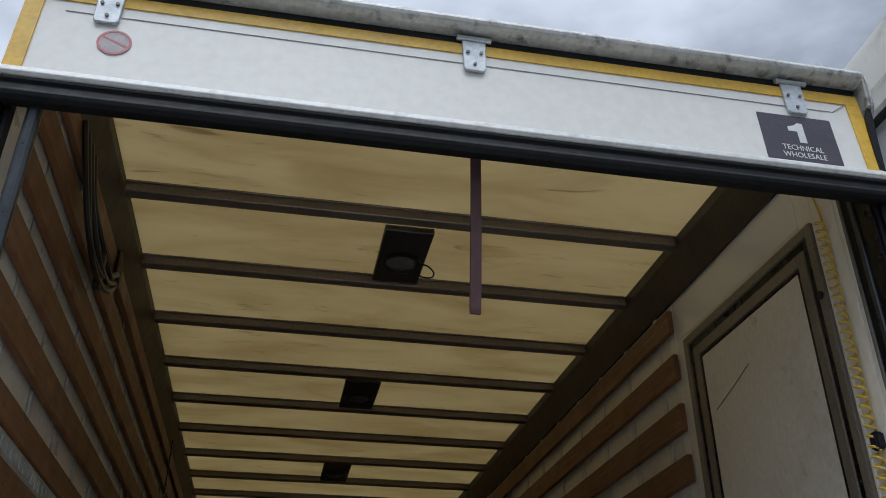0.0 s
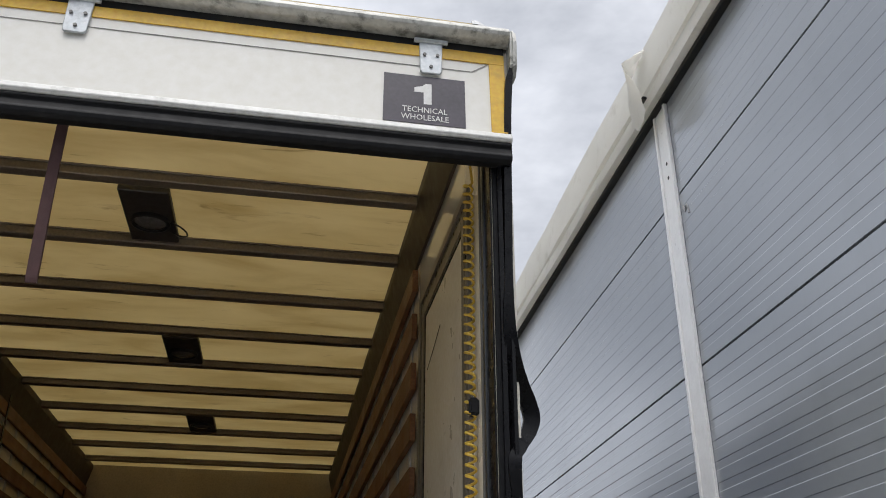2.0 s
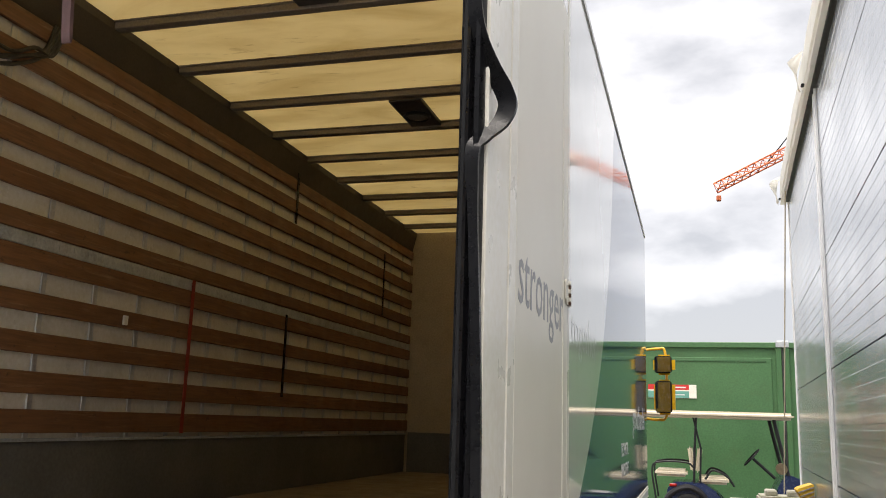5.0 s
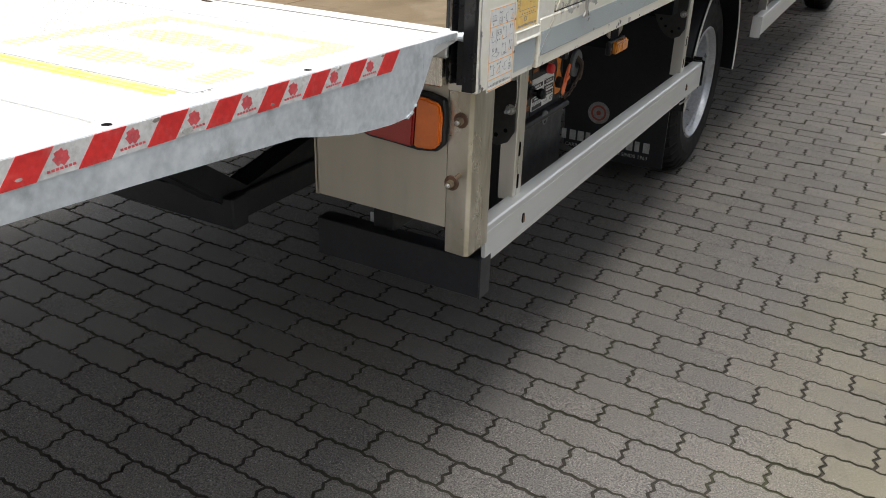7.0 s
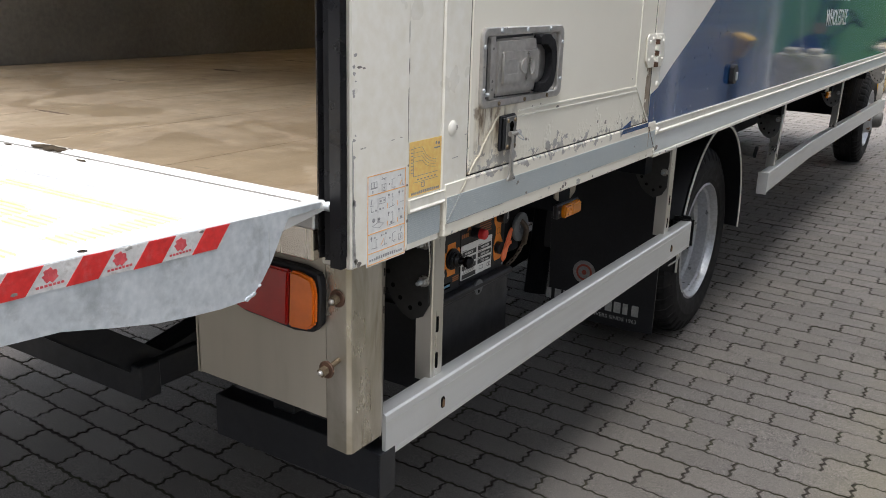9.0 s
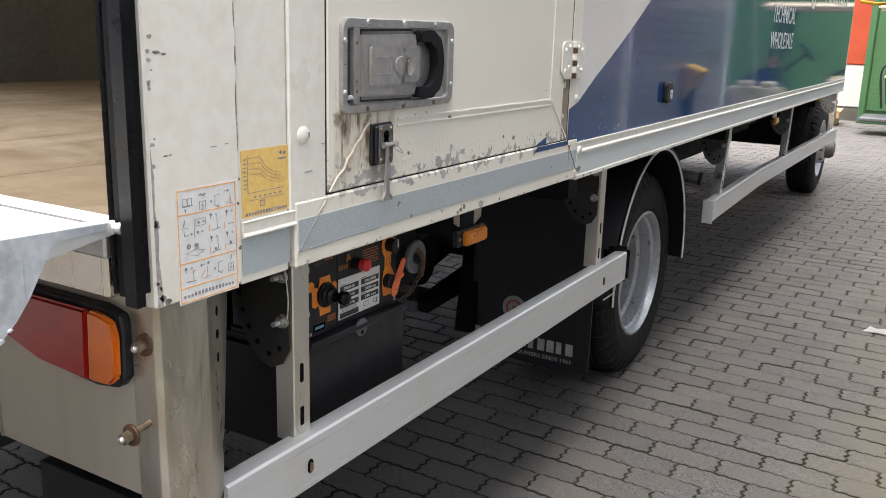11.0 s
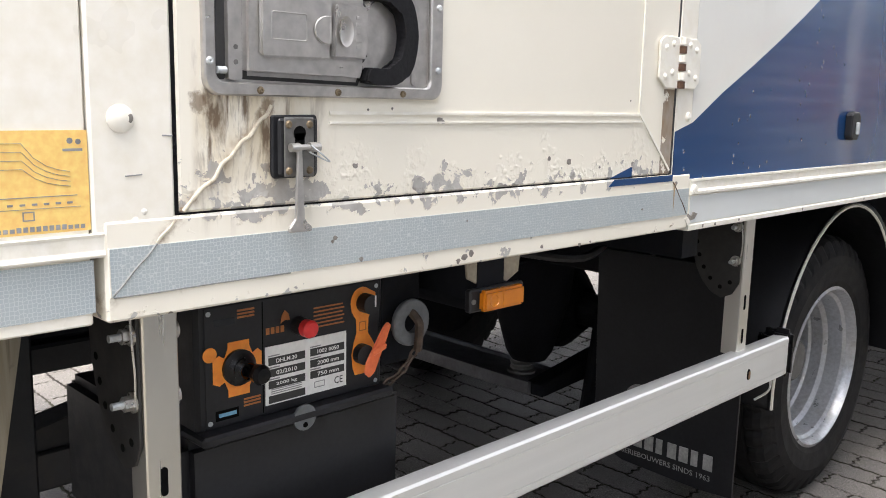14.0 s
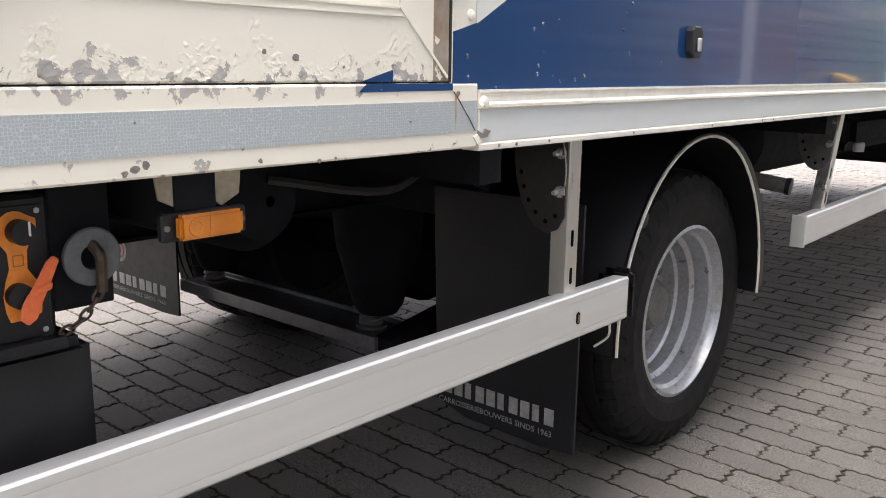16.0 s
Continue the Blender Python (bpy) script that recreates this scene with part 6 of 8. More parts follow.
for z, tall in ((0.930, 1.5), (0.894, 1.0), (0.857, 1.5)):
    hole = cyl((-0.0370, 0.1450, 0), (-0.0357, 0.1459, 0), 0.0050 if tall > 1 else 0.0072, 16)
    bmesh.ops.transform(hole, matrix=Matrix.Translation((0, 0, z)) @ Matrix.Diagonal((1, 1, tall, 1)), verts=hole.verts)
    part("post_hole", hole, "hole_dark", post)
for z, out_y in ((0.920, 0.0), (0.807, -0.030)):
    zb = z + out_y * 0.22
    b = part("post_bolt", lathe([(0.0, 0.0005), (0.0, 0.0150), (-0.003, 0.0158), (-0.005, 0.0150), (-0.006, 0.0005)], (-0.030, 0.0085 + out_y, zb), "y", 20), "rust_dark", post, "bolt with a wide rusty washer")
    part("nut", cyl((-0.030, 0.003 + out_y, zb), (-0.030, -0.009 + out_y, zb - 0.001), 0.0088, 6), "brass", b)
    part("bolt_end", lathe([(0.0, 0.0052), (-0.003, 0.0050), (-0.0055, 0.0032), (-0.006, 0.0004)], (-0.030, -0.009 + out_y, zb - 0.001), "y", 12), "nut_steel", b, "", True)
    if out_y:
        part("bolt_shank", cyl((-0.030, 0.010, z), (-0.030, 0.003 + out_y, zb), 0.0050, 10), "brass", b)
board = part("lamp_board", prism([(-0.388, 0.688), (-0.062, 0.684), (-0.062, 0.985), (-0.388, 0.985)], "y", 0.012, 0.022), "board", truck, "beige grey lamp board")
part("board_return", box(-0.393, -0.385, 0.012, 0.12, 0.686, 0.985), "board", board)
lamp_l = part("tail_lamp", prism([(-0.405, 0.965), (-0.10, 0.965), (-0.064, 0.957), (-0.059, 0.932), (-0.062, 0.866), (-0.078, 0.849), (-0.12, 0.845), (-0.24, 0.852), (-0.405, 0.905)], "y", -0.004, 0.014, 0.003), "black_plastic", truck, "rear lamp with red and amber lens")
part("red_lens", prism([(-0.40, 0.957), (-0.122, 0.957), (-0.128, 0.853), (-0.235, 0.860), (-0.40, 0.91)], "y", -0.016, -0.003, 0.004, 2), "lens_red", lamp_l, "", True)
part("amber_lens", prism([(-0.119, 0.957), (-0.10, 0.957), (-0.070, 0.950), (-0.063, 0.928), (-0.065, 0.870), (-0.080, 0.856), (-0.125, 0.853)], "y", -0.016, -0.003, 0.004, 2), "lens_orange", lamp_l, "", True)
part("rear_sill", box(-2.47, -0.062, -0.02, 0.03, 0.985, 1.045, 0.003), "stainless", truck)
part("rear_sill_gap", box(-2.47, -0.062, 0.024, 0.05, 0.93, 1.05), "chassis", truck)
bump = part("underrun_bumper", prism([(0.135, 0.464), (0.137, 0.462), (0.185, 0.462), (0.185, 0.470), (0.143, 0.470), (0.143, 0.552), (0.185, 0.552), (0.185, 0.560), (0.137, 0.560), (0.135, 0.558)], "x", -0.485, -0.038), "beam_black", truck, "black steel bumper channel")
part("bumper_end", box(-0.0378, -0.034, 0.135, 0.185, 0.462, 0.560, 0.001), "beam_black", bump)
part("bumper_bracket", box(-0.34, -0.28, 0.16, 0.30, 0.56, 0.98, 0.004), "black_steel", bump)
part("white_tag", box(-0.373, -0.343, 0.198, 0.200, 0.548, 0.578, 0.0005, 1), "label_white", bump)
part("lift_beam", merge(box(-1.70, -0.825, 0.20, 0.262, 0.412, 0.505, 0.004), box(-0.93, -0.845, 0.262, 1.0, 0.42, 0.50, 0.004), box(-1.70, -1.60, 0.262, 1.0, 0.42, 0.50, 0.004)), "beam_black", truck, "black tail lift crossbeam")
part("torn_label", prism([(-1.13, 0.212), (-1.06, 0.256), (-0.99, 0.242), (-0.955, 0.259), (-0.885, 0.236), (-0.93, 0.214), (-1.02, 0.206)], "z", 0.5052, 0.5062), "label_white", truck, "torn pale label on the crossbeam")
for x in (-0.90, -1.66):
    part("lift_arm", prism([(-0.5, 1.02), (-0.44, 1.045), (0.30, 0.50), (0.85, 0.62), (0.85, 0.52), (0.28, 0.42)], "x", x - 0.04, x + 0.04, 0.006), "black_steel", truck)
part("torsion_tube", cyl((-1.72, 0.90, 0.67), (-0.80, 0.90, 0.67), 0.095, 20), "chassis", truck)
part("under_beam", box(-2.1, -0.45, 0.25, 0.75, 0.84, 0.98, 0.01), "chassis", truck)
part("left_corner_post", box(-2.525, -2.47, 0.006, 0.17, 0.63, 0.985, 0.003), "stainless", truck)
part("lamp_board", box(-2.465, -2.14, 0.012, 0.022, 0.686, 0.985), "board", truck)
part("underrun_bumper", box(-2.49, -2.07, 0.135, 0.225, 0.462, 0.560, 0.004), "black_steel", truck)

# ---- tail lift platform ----
PL = [(-0.020, 1.092), (-1.75, 1.152), (-1.75, 1.128), (-1.60, 1.118), (-0.49, 1.030), (-0.245, 0.990), (-0.215, 0.994), (-0.150, 1.068), (-0.03, 1.082)]
platform = part("lift_platform", prism(PL, "x", -2.49, -0.022, 0.002), "platform", truck, "ribbed aluminium lift platform, lowered level")


def deck(y):
    return 1.092 + (-0.020 - y) * 0.0347


DECK = Matrix.Translation((0, -0.02, 1.092)) @ Matrix.Rotation(-math.atan(0.0347), 4, "X") @ Matrix.Translation((0, 0.02, -1.092))


def on_deck(bm_):
    bmesh.ops.transform(bm_, matrix=DECK, verts=bm_.verts)
    return bm_


bm = bmesh.new()
y = -0.235
while y > -1.72:
    add_box(bm, -2.44, -0.054 + 0.006 * math.sin(y * 41.0) + random.uniform(-0.008, 0.008), y - 0.0078, y, 1.0915, 1.0950)
    y -= 0.0135
part("deck_ribs", on_deck(bm), "platform", platform)
part("deck_edge", on_deck(prism([(-0.050, 1.0915), (-0.044, 1.0975), (-0.038, 1.0985), (-0.019, 1.0990), (-0.0160, 1.0975), (-0.0158, 1.0915)], "y", -1.72, -0.045, 0.001)), "deck_white", platform, "pale worn platform edge")
side_pts = [(-0.048, 1.1000), (-0.052, 1.0900), (-0.085, 1.0905), (-0.122, 1.0900), (-0.131, 1.0830), (-0.144, 1.060), (-0.163, 1.029), (-0.181, 1.006), (-0.197, 0.994), (-0.203, 0.9855), (-0.212, 0.9825), (-0.230, 0.9845), (-0.265, 0.9850), (-0.320, 0.9905), (-0.375, 0.998), (-0.440, 1.0125), (-0.510, 1.030), (-0.80, 1.054), (-1.25, 1.088), (-1.70, 1.124), (-1.72, 1.158)]
side = part("side_plate", prism(side_pts, "x", -0.022, -0.0158, 0.0008), "plate_alu", platform, "scuffed galvanised side plate")
part("plate_lap", prism([(-0.166, 1.083), (-0.1665, 1.030), (-0.168, 1.030), (-0.1675, 1.083)], "x", -0.0158, -0.0150), "galv", side)
for y, z, w in ((-0.203, 0.9885, 0.006), (-0.214, 0.9850, 0.007), (-0.190, 0.999, 0.004)):
    part("plate_burr", prism([(y - w, z), (y - 0.2 * w, z - 0.5 * w), (y + w, z + 0.2 * w), (y + 0.4 * w, z + 0.8 * w), (y - 0.5 * w, z + 0.5 * w)], "x", -0.0215, -0.0135, 0.0008), "plate_alu", side)
part("hinge_bar", on_deck(prism([(-0.043, 1.088), (-0.042, 1.0945), (-0.038, 1.0965), (-0.010, 1.0965), (-0.006, 1.0945), (-0.005, 1.088)], "x", -2.49, -0.045, 0.0006)), "deck_white", platform)
part("deck_seam", on_deck(box(-2.47, -0.046, -0.049, -0.0435, 1.0915, 1.0931)), "dark_galv", platform, "dirty joint along the hinge")
part("corner_nose", cyl((-0.045, -0.030, 1.089), (-0.010, -0.030, 1.089), 0.0085, 14), "galv", platform)
part("deck_slot", on_deck(prism([(-0.800, -0.040), (-0.792, -0.020), (-0.770, -0.012), (-0.745, -0.016), (-0.722, -0.014), (-0.700, -0.024), (-0.690, -0.038), (-0.702, -0.046), (-0.716, -0.043), (-0.722, -0.053), (-0.742, -0.050), (-0.752, -0.044), (-0.780, -0.047)], "z", 1.0940, 1.0970)), "slot_dark", platform, "ragged dark slot")
for x, y, w in ((-0.850, -0.058, 0.014), (-0.593, -0.069, 0.016), (-0.703, -0.016, 0.010)):
    part("deck_nick", on_deck(prism([(x - w, y), (x + 0.3 * w, y + 0.004), (x + w, y - 0.001), (x, y - 0.005)], "z", 1.0920, 1.0972 if y > -0.04 else 1.0940)), "slot_dark", platform)
part("deck_seam", on_deck(box(-2.44, -0.066, -0.650, -0.610, 1.0952, 1.0960)), "ring_grey_pale", platform)
part("deck_seam", on_deck(box(-2.44, -0.052, -0.204, -0.200, 1.0925, 1.0932)), "ring_grey_pale", platform)
for y in (-0.806, -1.05, -1.30, -1.55):
    part("deck_seam", on_deck(box(-2.44, -0.062, y - 0.006, y, 1.0952, 1.0958)), "ring_grey_pale", platform)


def deck_paint(y0, y1, span):
    """Worn paint on the ribs and thinly in the grooves; span(y) gives its reach across the deck."""
    out = bmesh.new()
    n = int((-0.235 - y0) / 0.0135) + 2
    for i in range(n + 1):
        top = -0.235 - 0.0135 * i
        for a, b, z in ((top - 0.0084, top - 0.0001, 1.0954), (top - 0.0134, top - 0.0085, 1.0924)):
            a, b = max(a, y0), min(b, y1)
            ends = span((a + b) / 2) if b - a > 0.001 else None
            if ends:
                add_box(out, ends[0] + random.uniform(-0.004, 0.004), ends[1] + random.uniform(-0.004, 0.004), a, b, 1.0916, z)
    return on_deck(out)


def deck_band(x0, x1, y0, y1):
    """A straight band of worn paint that follows the ribs in one stepped skin."""
    lip = []
    i = int((-0.235 - y0) / 0.0135) + 2
    while i >= 0:
        top = -0.235 - 0.0135 * i
        for y, z in ((top - 0.0086, 1.0924), (top - 0.0084, 1.0954), (top - 0.0001, 1.0954), (top + 0.0001, 1.0924)):
            if y0 < y < y1:
                lip.append((y, z))
        i -= 1
    return on_deck(prism([(y0, 1.0916)] + [(y0, lip[0][1])] + lip + [(y1, lip[-1][1]), (y1, 1.0916)], "x", x0, x1))


def blob(cx, cy, rx_, ry_):
    def span(y):
        u = 1 - ((y - cy) / ry_) ** 2
        return (cx - rx_ * math.sqrt(u), cx + rx_ * math.sqrt(u)) if u > 0.01 else None
    return deck_paint(cy - ry_, cy + ry_, span)


part("yellow_line", deck_band(-0.505, -0.088, -0.686, -0.654), "line_yellow", platform)
mk = part("foot_marking", deck_band(-0.508, -0.090, -0.292, -0.260), "mark_yellow", platform, "worn yellow foot marking")
for x0, x1, y0, y1 in ((-0.514, -0.474, -0.620, -0.292), (-0.132, -0.087, -0.456, -0.292), (-0.132, -0.087, -0.612, -0.512)):
    part("marking_edge", deck_band(x0, x1, y0, y1), "mark_yellow", mk)
for cx, cy, rx_, ry_ in ((-0.352, -0.398, 0.084, 0.046), (-0.226, -0.406, 0.036, 0.036), (-0.335, -0.557, 0.084, 0.042), (-0.211, -0.549, 0.036, 0.031)):
    part("foot_print", blob(cx, cy, rx_, ry_), "mark_yellow", mk)
# red and white tape down the side plate
SL = 0.0347
TT = 1.0975
TH = 0.0315
tape = part("warning_tape", prism([(-0.246, TT + 0.0078), (-0.258, TT - 0.016), (-0.266, TT + 0.0092 - TH), (-1.70, TT + 0.0585 - TH), (-1.70, TT + 0.0585)], "x", -0.0158, -0.0149), "white_tape", platform, "worn red and white warning tape")
for i in range(15):
    y0 = -0.243 - i * 0.0935
    zt = TT + 0.0078 + SL * (-0.238 - y0)
    part("red_block", prism([(y0, zt), (y0 - 0.043, zt + SL * 0.043), (y0 - 0.069, zt - TH + SL * 0.069), (y0 - 0.026, zt - TH + SL * 0.026)], "x", -0.0149, -0.0143), "red_tape", tape)
    yc, zc = y0 - 0.087, zt - 0.0105
    spikes = [(yc + (0.0068 + 0.0042 * abs(math.sin(q * 1.9 + 0.4))) * math.cos(q * math.pi / 9), zc + (0.0062 + 0.0034 * abs(math.sin(q * 1.9 + 0.4))) * math.sin(q * math.pi / 9)) for q in range(18)]
    mark = part("red_emblem", prism(spikes, "x", -0.0149, -0.0144), "red_print", tape)
    for q in range(7):
        a_ = yc - 0.019 + 0.0053 * q
        part("print_bar", prism([(a_, zc - 0.0125), (a_ + 0.0038, zc - 0.0126), (a_ + 0.0038, zc - 0.0098), (a_, zc - 0.0097)], "x", -0.0149, -0.0145), "red_print", mark)
for i in range(11):
    y = -0.30 - i * 0.125 + random.uniform(-0.05, 0.05)
    z = TT + SL * (-0.238 - y) - random.choice((0.016, 0.018, -0.005))
    w = random.uniform(0.005, 0.013)
    ring_ = [(y + w * random.uniform(0.5, 1.0) * math.cos(q), z + 0.45 * w * random.uniform(0.5, 1.0) * math.sin(q)) for q in (math.pi * k / 4.5 for k in range(9))]
    part("tape_chip", prism(ring_, "x", -0.0145, -0.0139), "chip_grey" if i % 2 else "primer", tape)
for y, mat_ in ((-0.464, "rubber"), (-0.152, "chip_grey"), (-0.818, "rubber"), (-1.20, "rubber")):
    part("rubber_spot", on_deck(cyl((-0.030, y, 1.0984), (-0.030, y, 1.0993), 0.0062, 10)), mat_, platform)

# ---- side guards ----


def side_guard(y0, y1, posts, capped, bend=None, lean=(0.0, 0.0), plate="swivel_steel"):
    """A rail along the truck's flank on slotted posts; bend gives (y, sideways) knees, lean tips the posts' heads."""
    prof_ = [(-0.075, 0.636), (-0.039, 0.639), (-0.035, 0.635), (-0.035, 0.6225), (-0.0362, 0.622), (-0.0362, 0.6205), (-0.035, 0.620), (-0.035, 0.5575), (-0.0362, 0.557), (-0.0362, 0.5555), (-0.035, 0.555), (-0.035, 0.544), (-0.041, 0.538), (-0.075, 0.540), (-0.075, 0.545), (-0.044, 0.545), (-0.044, 0.630), (-0.075, 0.630)]
    knees = [(y0, 0.0)] + (bend or []) + [(y1, 0.0)]
    rail_bm = bmesh.new()
    rings_ = [[rail_bm.verts.new((px + dx, y, pz)) for px, pz in prof_] for y, dx in knees]
    n = len(prof_)
    for ra, rb in zip(rings_, rings_[1:]):
        for i in range(n):
            rail_bm.faces.new((ra[i], ra[(i + 1) % n], rb[(i + 1) % n], rb[i]))
    rail_bm.faces.new(rings_[0])
    rail_bm.faces.new(rings_[-1][::-1])
    g = part("side_guard", rail_bm, "rail_alu", truck, "aluminium side guard rail")
    if capped:
        part("rubber_end", merge(box(-0.086, -0.029, y1, y1 + 0.030, 0.531, 0.654, 0.012, 3), box(-0.125, -0.060, y1 + 0.004, y1 + 0.045, 0.540, 0.646, 0.018, 3)), "rubber", g, "black rubber end", True)
    else:
        part("end_cap", box(-0.078, -0.030, y0 - 0.006, y0, 0.536, 0.642, 0.002), "rail_alu", g)

    def tip(bm_):
        for v in bm_.verts:
            k_ = (v.co.z - 0.63) / 0.34
            v.co.x += lean[0] * k_
            v.co.y += lean[1] * k_
        return bm_
    for yp in posts:
        p = part("guard_post", tip(prism([(-0.100, yp - 0.002), (-0.062, yp - 0.002), (-0.060, yp), (-0.060, yp + 0.040), (-0.062, yp + 0.042), (-0.100, yp + 0.042), (-0.100, yp + 0.038), (-0.064, yp + 0.038), (-0.064, yp + 0.002), (-0.100, yp + 0.002)], "z", 0.628, 0.972)), "post_metal", g, "slotted aluminium post")
        for z in (0.753, 0.672):
            part("slot", tip(prism(rounded(yp + 0.0145, yp + 0.0235, z - 0.018, z + 0.018, 0.0045), "x", -0.0601, -0.0592)), "hole_dark", p)
        outline = [(-0.066, 0.966), (-0.066, 0.800), (-0.082, 0.772), (-0.108, 0.760), (-0.135, 0.771), (-0.158, 0.793), (-0.178, 0.828), (-0.192, 0.875), (-0.197, 0.920), (-0.198, 0.966)]
        pl = part("swivel_plate", tip(prism(outline, "y", yp - 0.0065, yp - 0.0022, 0.0006)), plate, g, "perforated grey swivel plate")
        for hx, hz in ((-0.178, 0.885), (-0.170, 0.855), (-0.157, 0.827), (-0.138, 0.803), (-0.112, 0.786), (-0.088, 0.800)):
            part("plate_hole", tip(cyl((hx, yp - 0.0063, hz), (hx, yp - 0.0071, hz), 0.0052, 10)), "hole_dark", pl)
        for z in (0.932, 0.852):
            w_ = part("washer", tip(cyl((-0.078, yp - 0.0065, z), (-0.078, yp - 0.0095, z), 0.0125, 16)), "nut_steel", g)
            part("nut", tip(cyl((-0.078, yp - 0.0095, z), (-0.078, yp - 0.0195, z), 0.0092, 6)), "nut_steel", w_)
            part("bolt_thread", tip(cyl((-0.078, yp - 0.0195, z), (-0.078, yp - 0.033, z), 0.0046, 10)), "galv", w_)
            part("bolt_head", tip(lathe([(0.0, 0.0125), (0.004, 0.0115), (0.0065, 0.006), (0.007, 0.0004)], (-0.074, yp + 0.042, z), "y", 16)), "nut_steel", g)
        part("spring_clip", tip(tube(curve_points([(-0.072, yp - 0.010, 0.957), (-0.065, yp - 0.012, 0.926), (-0.0625, yp - 0.011, 0.890), (-0.066, yp - 0.010, 0.858)], 5), 0.0014, 6)), "nut_steel", g)
    return g


guard_rear = side_guard(0.154, 2.020, (0.346, 1.796), True)
for y in (0.356, 1.812):
    cl = part("clip", prism(rounded(y - 0.007, y + 0.007, 0.572, 0.598, 0.0065), "x", -0.0352, -0.0335, 0.0006), "hole_dark", guard_rear)
    part("clip_tongue", prism([(y - 0.004, 0.576), (y + 0.003, 0.574), (y + 0.004, 0.590), (y - 0.002, 0.594)], "x", -0.0335, -0.0310, 0.0006), "rust", cl)
part("tie_rope", tube(curve_points([(-0.05, 1.97, 0.54), (-0.06, 1.985, 0.50), (-0.09, 1.975, 0.47)], 5), 0.003, 6), "label_white", guard_rear)
side_guard(3.165, 7.30, (3.385, 5.07, 7.22), False, [(4.36, -0.030), (4.70, -0.028)], (-0.020, 0.185), "dark_galv")

# ---- wheels ----


def tyre_bm(xc, yc, w, r, r_rim, lugs):
    """A tyre in one skin: grooved tread with notched shoulders."""
    h = w / 2
    half = [(-h + 0.02, r_rim - 0.012, 0), (-h + 0.006, r_rim + 0.02, 0), (-h, r_rim + (r - r_rim) * 0.45, 0), (-h + 0.006, r - 0.060, 0), (-h + 0.012, r - 0.042, 1), (-h + 0.026, r - 0.014, 1), (-h + 0.046, r - 0.003, 1), (-h + 0.066, r, 1), (-h + 0.068, r - 0.010, 0), (-h + 0.076, r - 0.010, 0), (-h + 0.078, r + 0.001, 0), (-0.006, r + 0.001, 0), (-0.004, r - 0.009, 0)]
    prof_ = half + [(-x, rr, f) for x, rr, f in reversed(half)]
    n = max(64, lugs * 2)
    out = bmesh.new()
    rings_ = []
    for i in range(n):
        a = 2 * math.pi * i / n
        cut = 0.010 if lugs and i % 4 < 1 else 0.0
        rings_.append([out.verts.new((xc + x, yc + (rr - cut * f) * math.cos(a), r + (rr - cut * f) * math.sin(a))) for x, rr, f in prof_])
    m_ = len(prof_)
    for i in range(n):
        a, b = rings_[i], rings_[(i + 1) % n]
        for k in range(m_ - 1):
            out.faces.new((a[k], a[k + 1], b[k + 1], b[k]))
    return out


def wheel(name, xo, yc, dual, lugs=80, r=0.446):
    """A road wheel whose outer sidewall lies at xo, looking to +x."""
    w, rr = 0.245, 0.252
    xc = xo - w / 2
    dish = [(0.0, rr + 0.003), (0.003, rr - 0.006), (-0.012, rr - 0.014), (-0.026, rr - 0.017), (-0.034, rr - 0.026), (-0.080, rr - 0.030), (-0.092, rr - 0.042), (-0.128, rr - 0.045), (-0.136, rr - 0.052), (-0.190, rr - 0.054)]
    if not dual:
        dish = [(0.0, rr + 0.003), (0.003, rr - 0.006), (-0.012, rr - 0.016), (-0.03, rr - 0.03), (-0.06, rr - 0.04), (-0.05, 0.15), (0.03, 0.12), (0.05, 0.08)]
    rim = part(name, lathe(dish, (xo - 0.012, yc, r), "x", 56), "rim", truck, "silver steel wheel", True)
    part("tyre", tyre_bm(xc, yc, w, r, rr, lugs), "tyre", rim, "worn black tyre", False)
    if dual:
        part("wheel_disc", lathe([(-0.176, rr - 0.056), (-0.184, rr - 0.075), (-0.170, 0.150), (-0.160, 0.135), (-0.160, 0.080)], (xo - 0.012, yc, r), "x", 48), "disc_grey", rim, "grimy recessed wheel disc, darkened for the shade inside the rim", True)
    hub_x = xo - 0.172 if dual else xo + 0.03
    part("hub", lathe([(0.0, 0.085), (0.05, 0.080), (0.075, 0.060), (0.078, 0.001)], (hub_x, yc, r), "x", 24), "dark_galv", rim, "", True)
    for i in range(8):
        a = 2 * math.pi * i / 8
        x0 = xo - 0.178 if dual else xo - 0.01
        part("wheel_nut", cyl((x0, yc + 0.118 * math.cos(a), r + 0.118 * math.sin(a)), (x0 + 0.035, yc + 0.118 * math.cos(a), r + 0.118 * math.sin(a)), 0.013, 6), "rust", rim)
    if dual:
        part("inner_tyre", tyre_bm(xc - 0.29, yc, w, r, rr, 0), "tyre", rim)
    return rim


AX_Y, ARCH_Y = 2.600, 2.525
wheel("rear_wheel", -0.150, AX_Y, True, 80, 0.411)
wheel("front_wheel", -0.19, 7.76, False, 80, 0.411)
for nm, x, y in (("rear_wheel", -2.185, AX_Y), ("rear_wheel", -1.90, AX_Y), ("front_wheel", -2.20, 7.76)):
    hidden = part(nm, cyl((x - 0.09, y, 0.411), (x + 0.09, y, 0.411), 0.24, 32), "chassis", truck)
    part("tyre", tyre_bm(x, y, 0.245, 0.411, 0.243, 80), "tyre", hidden)

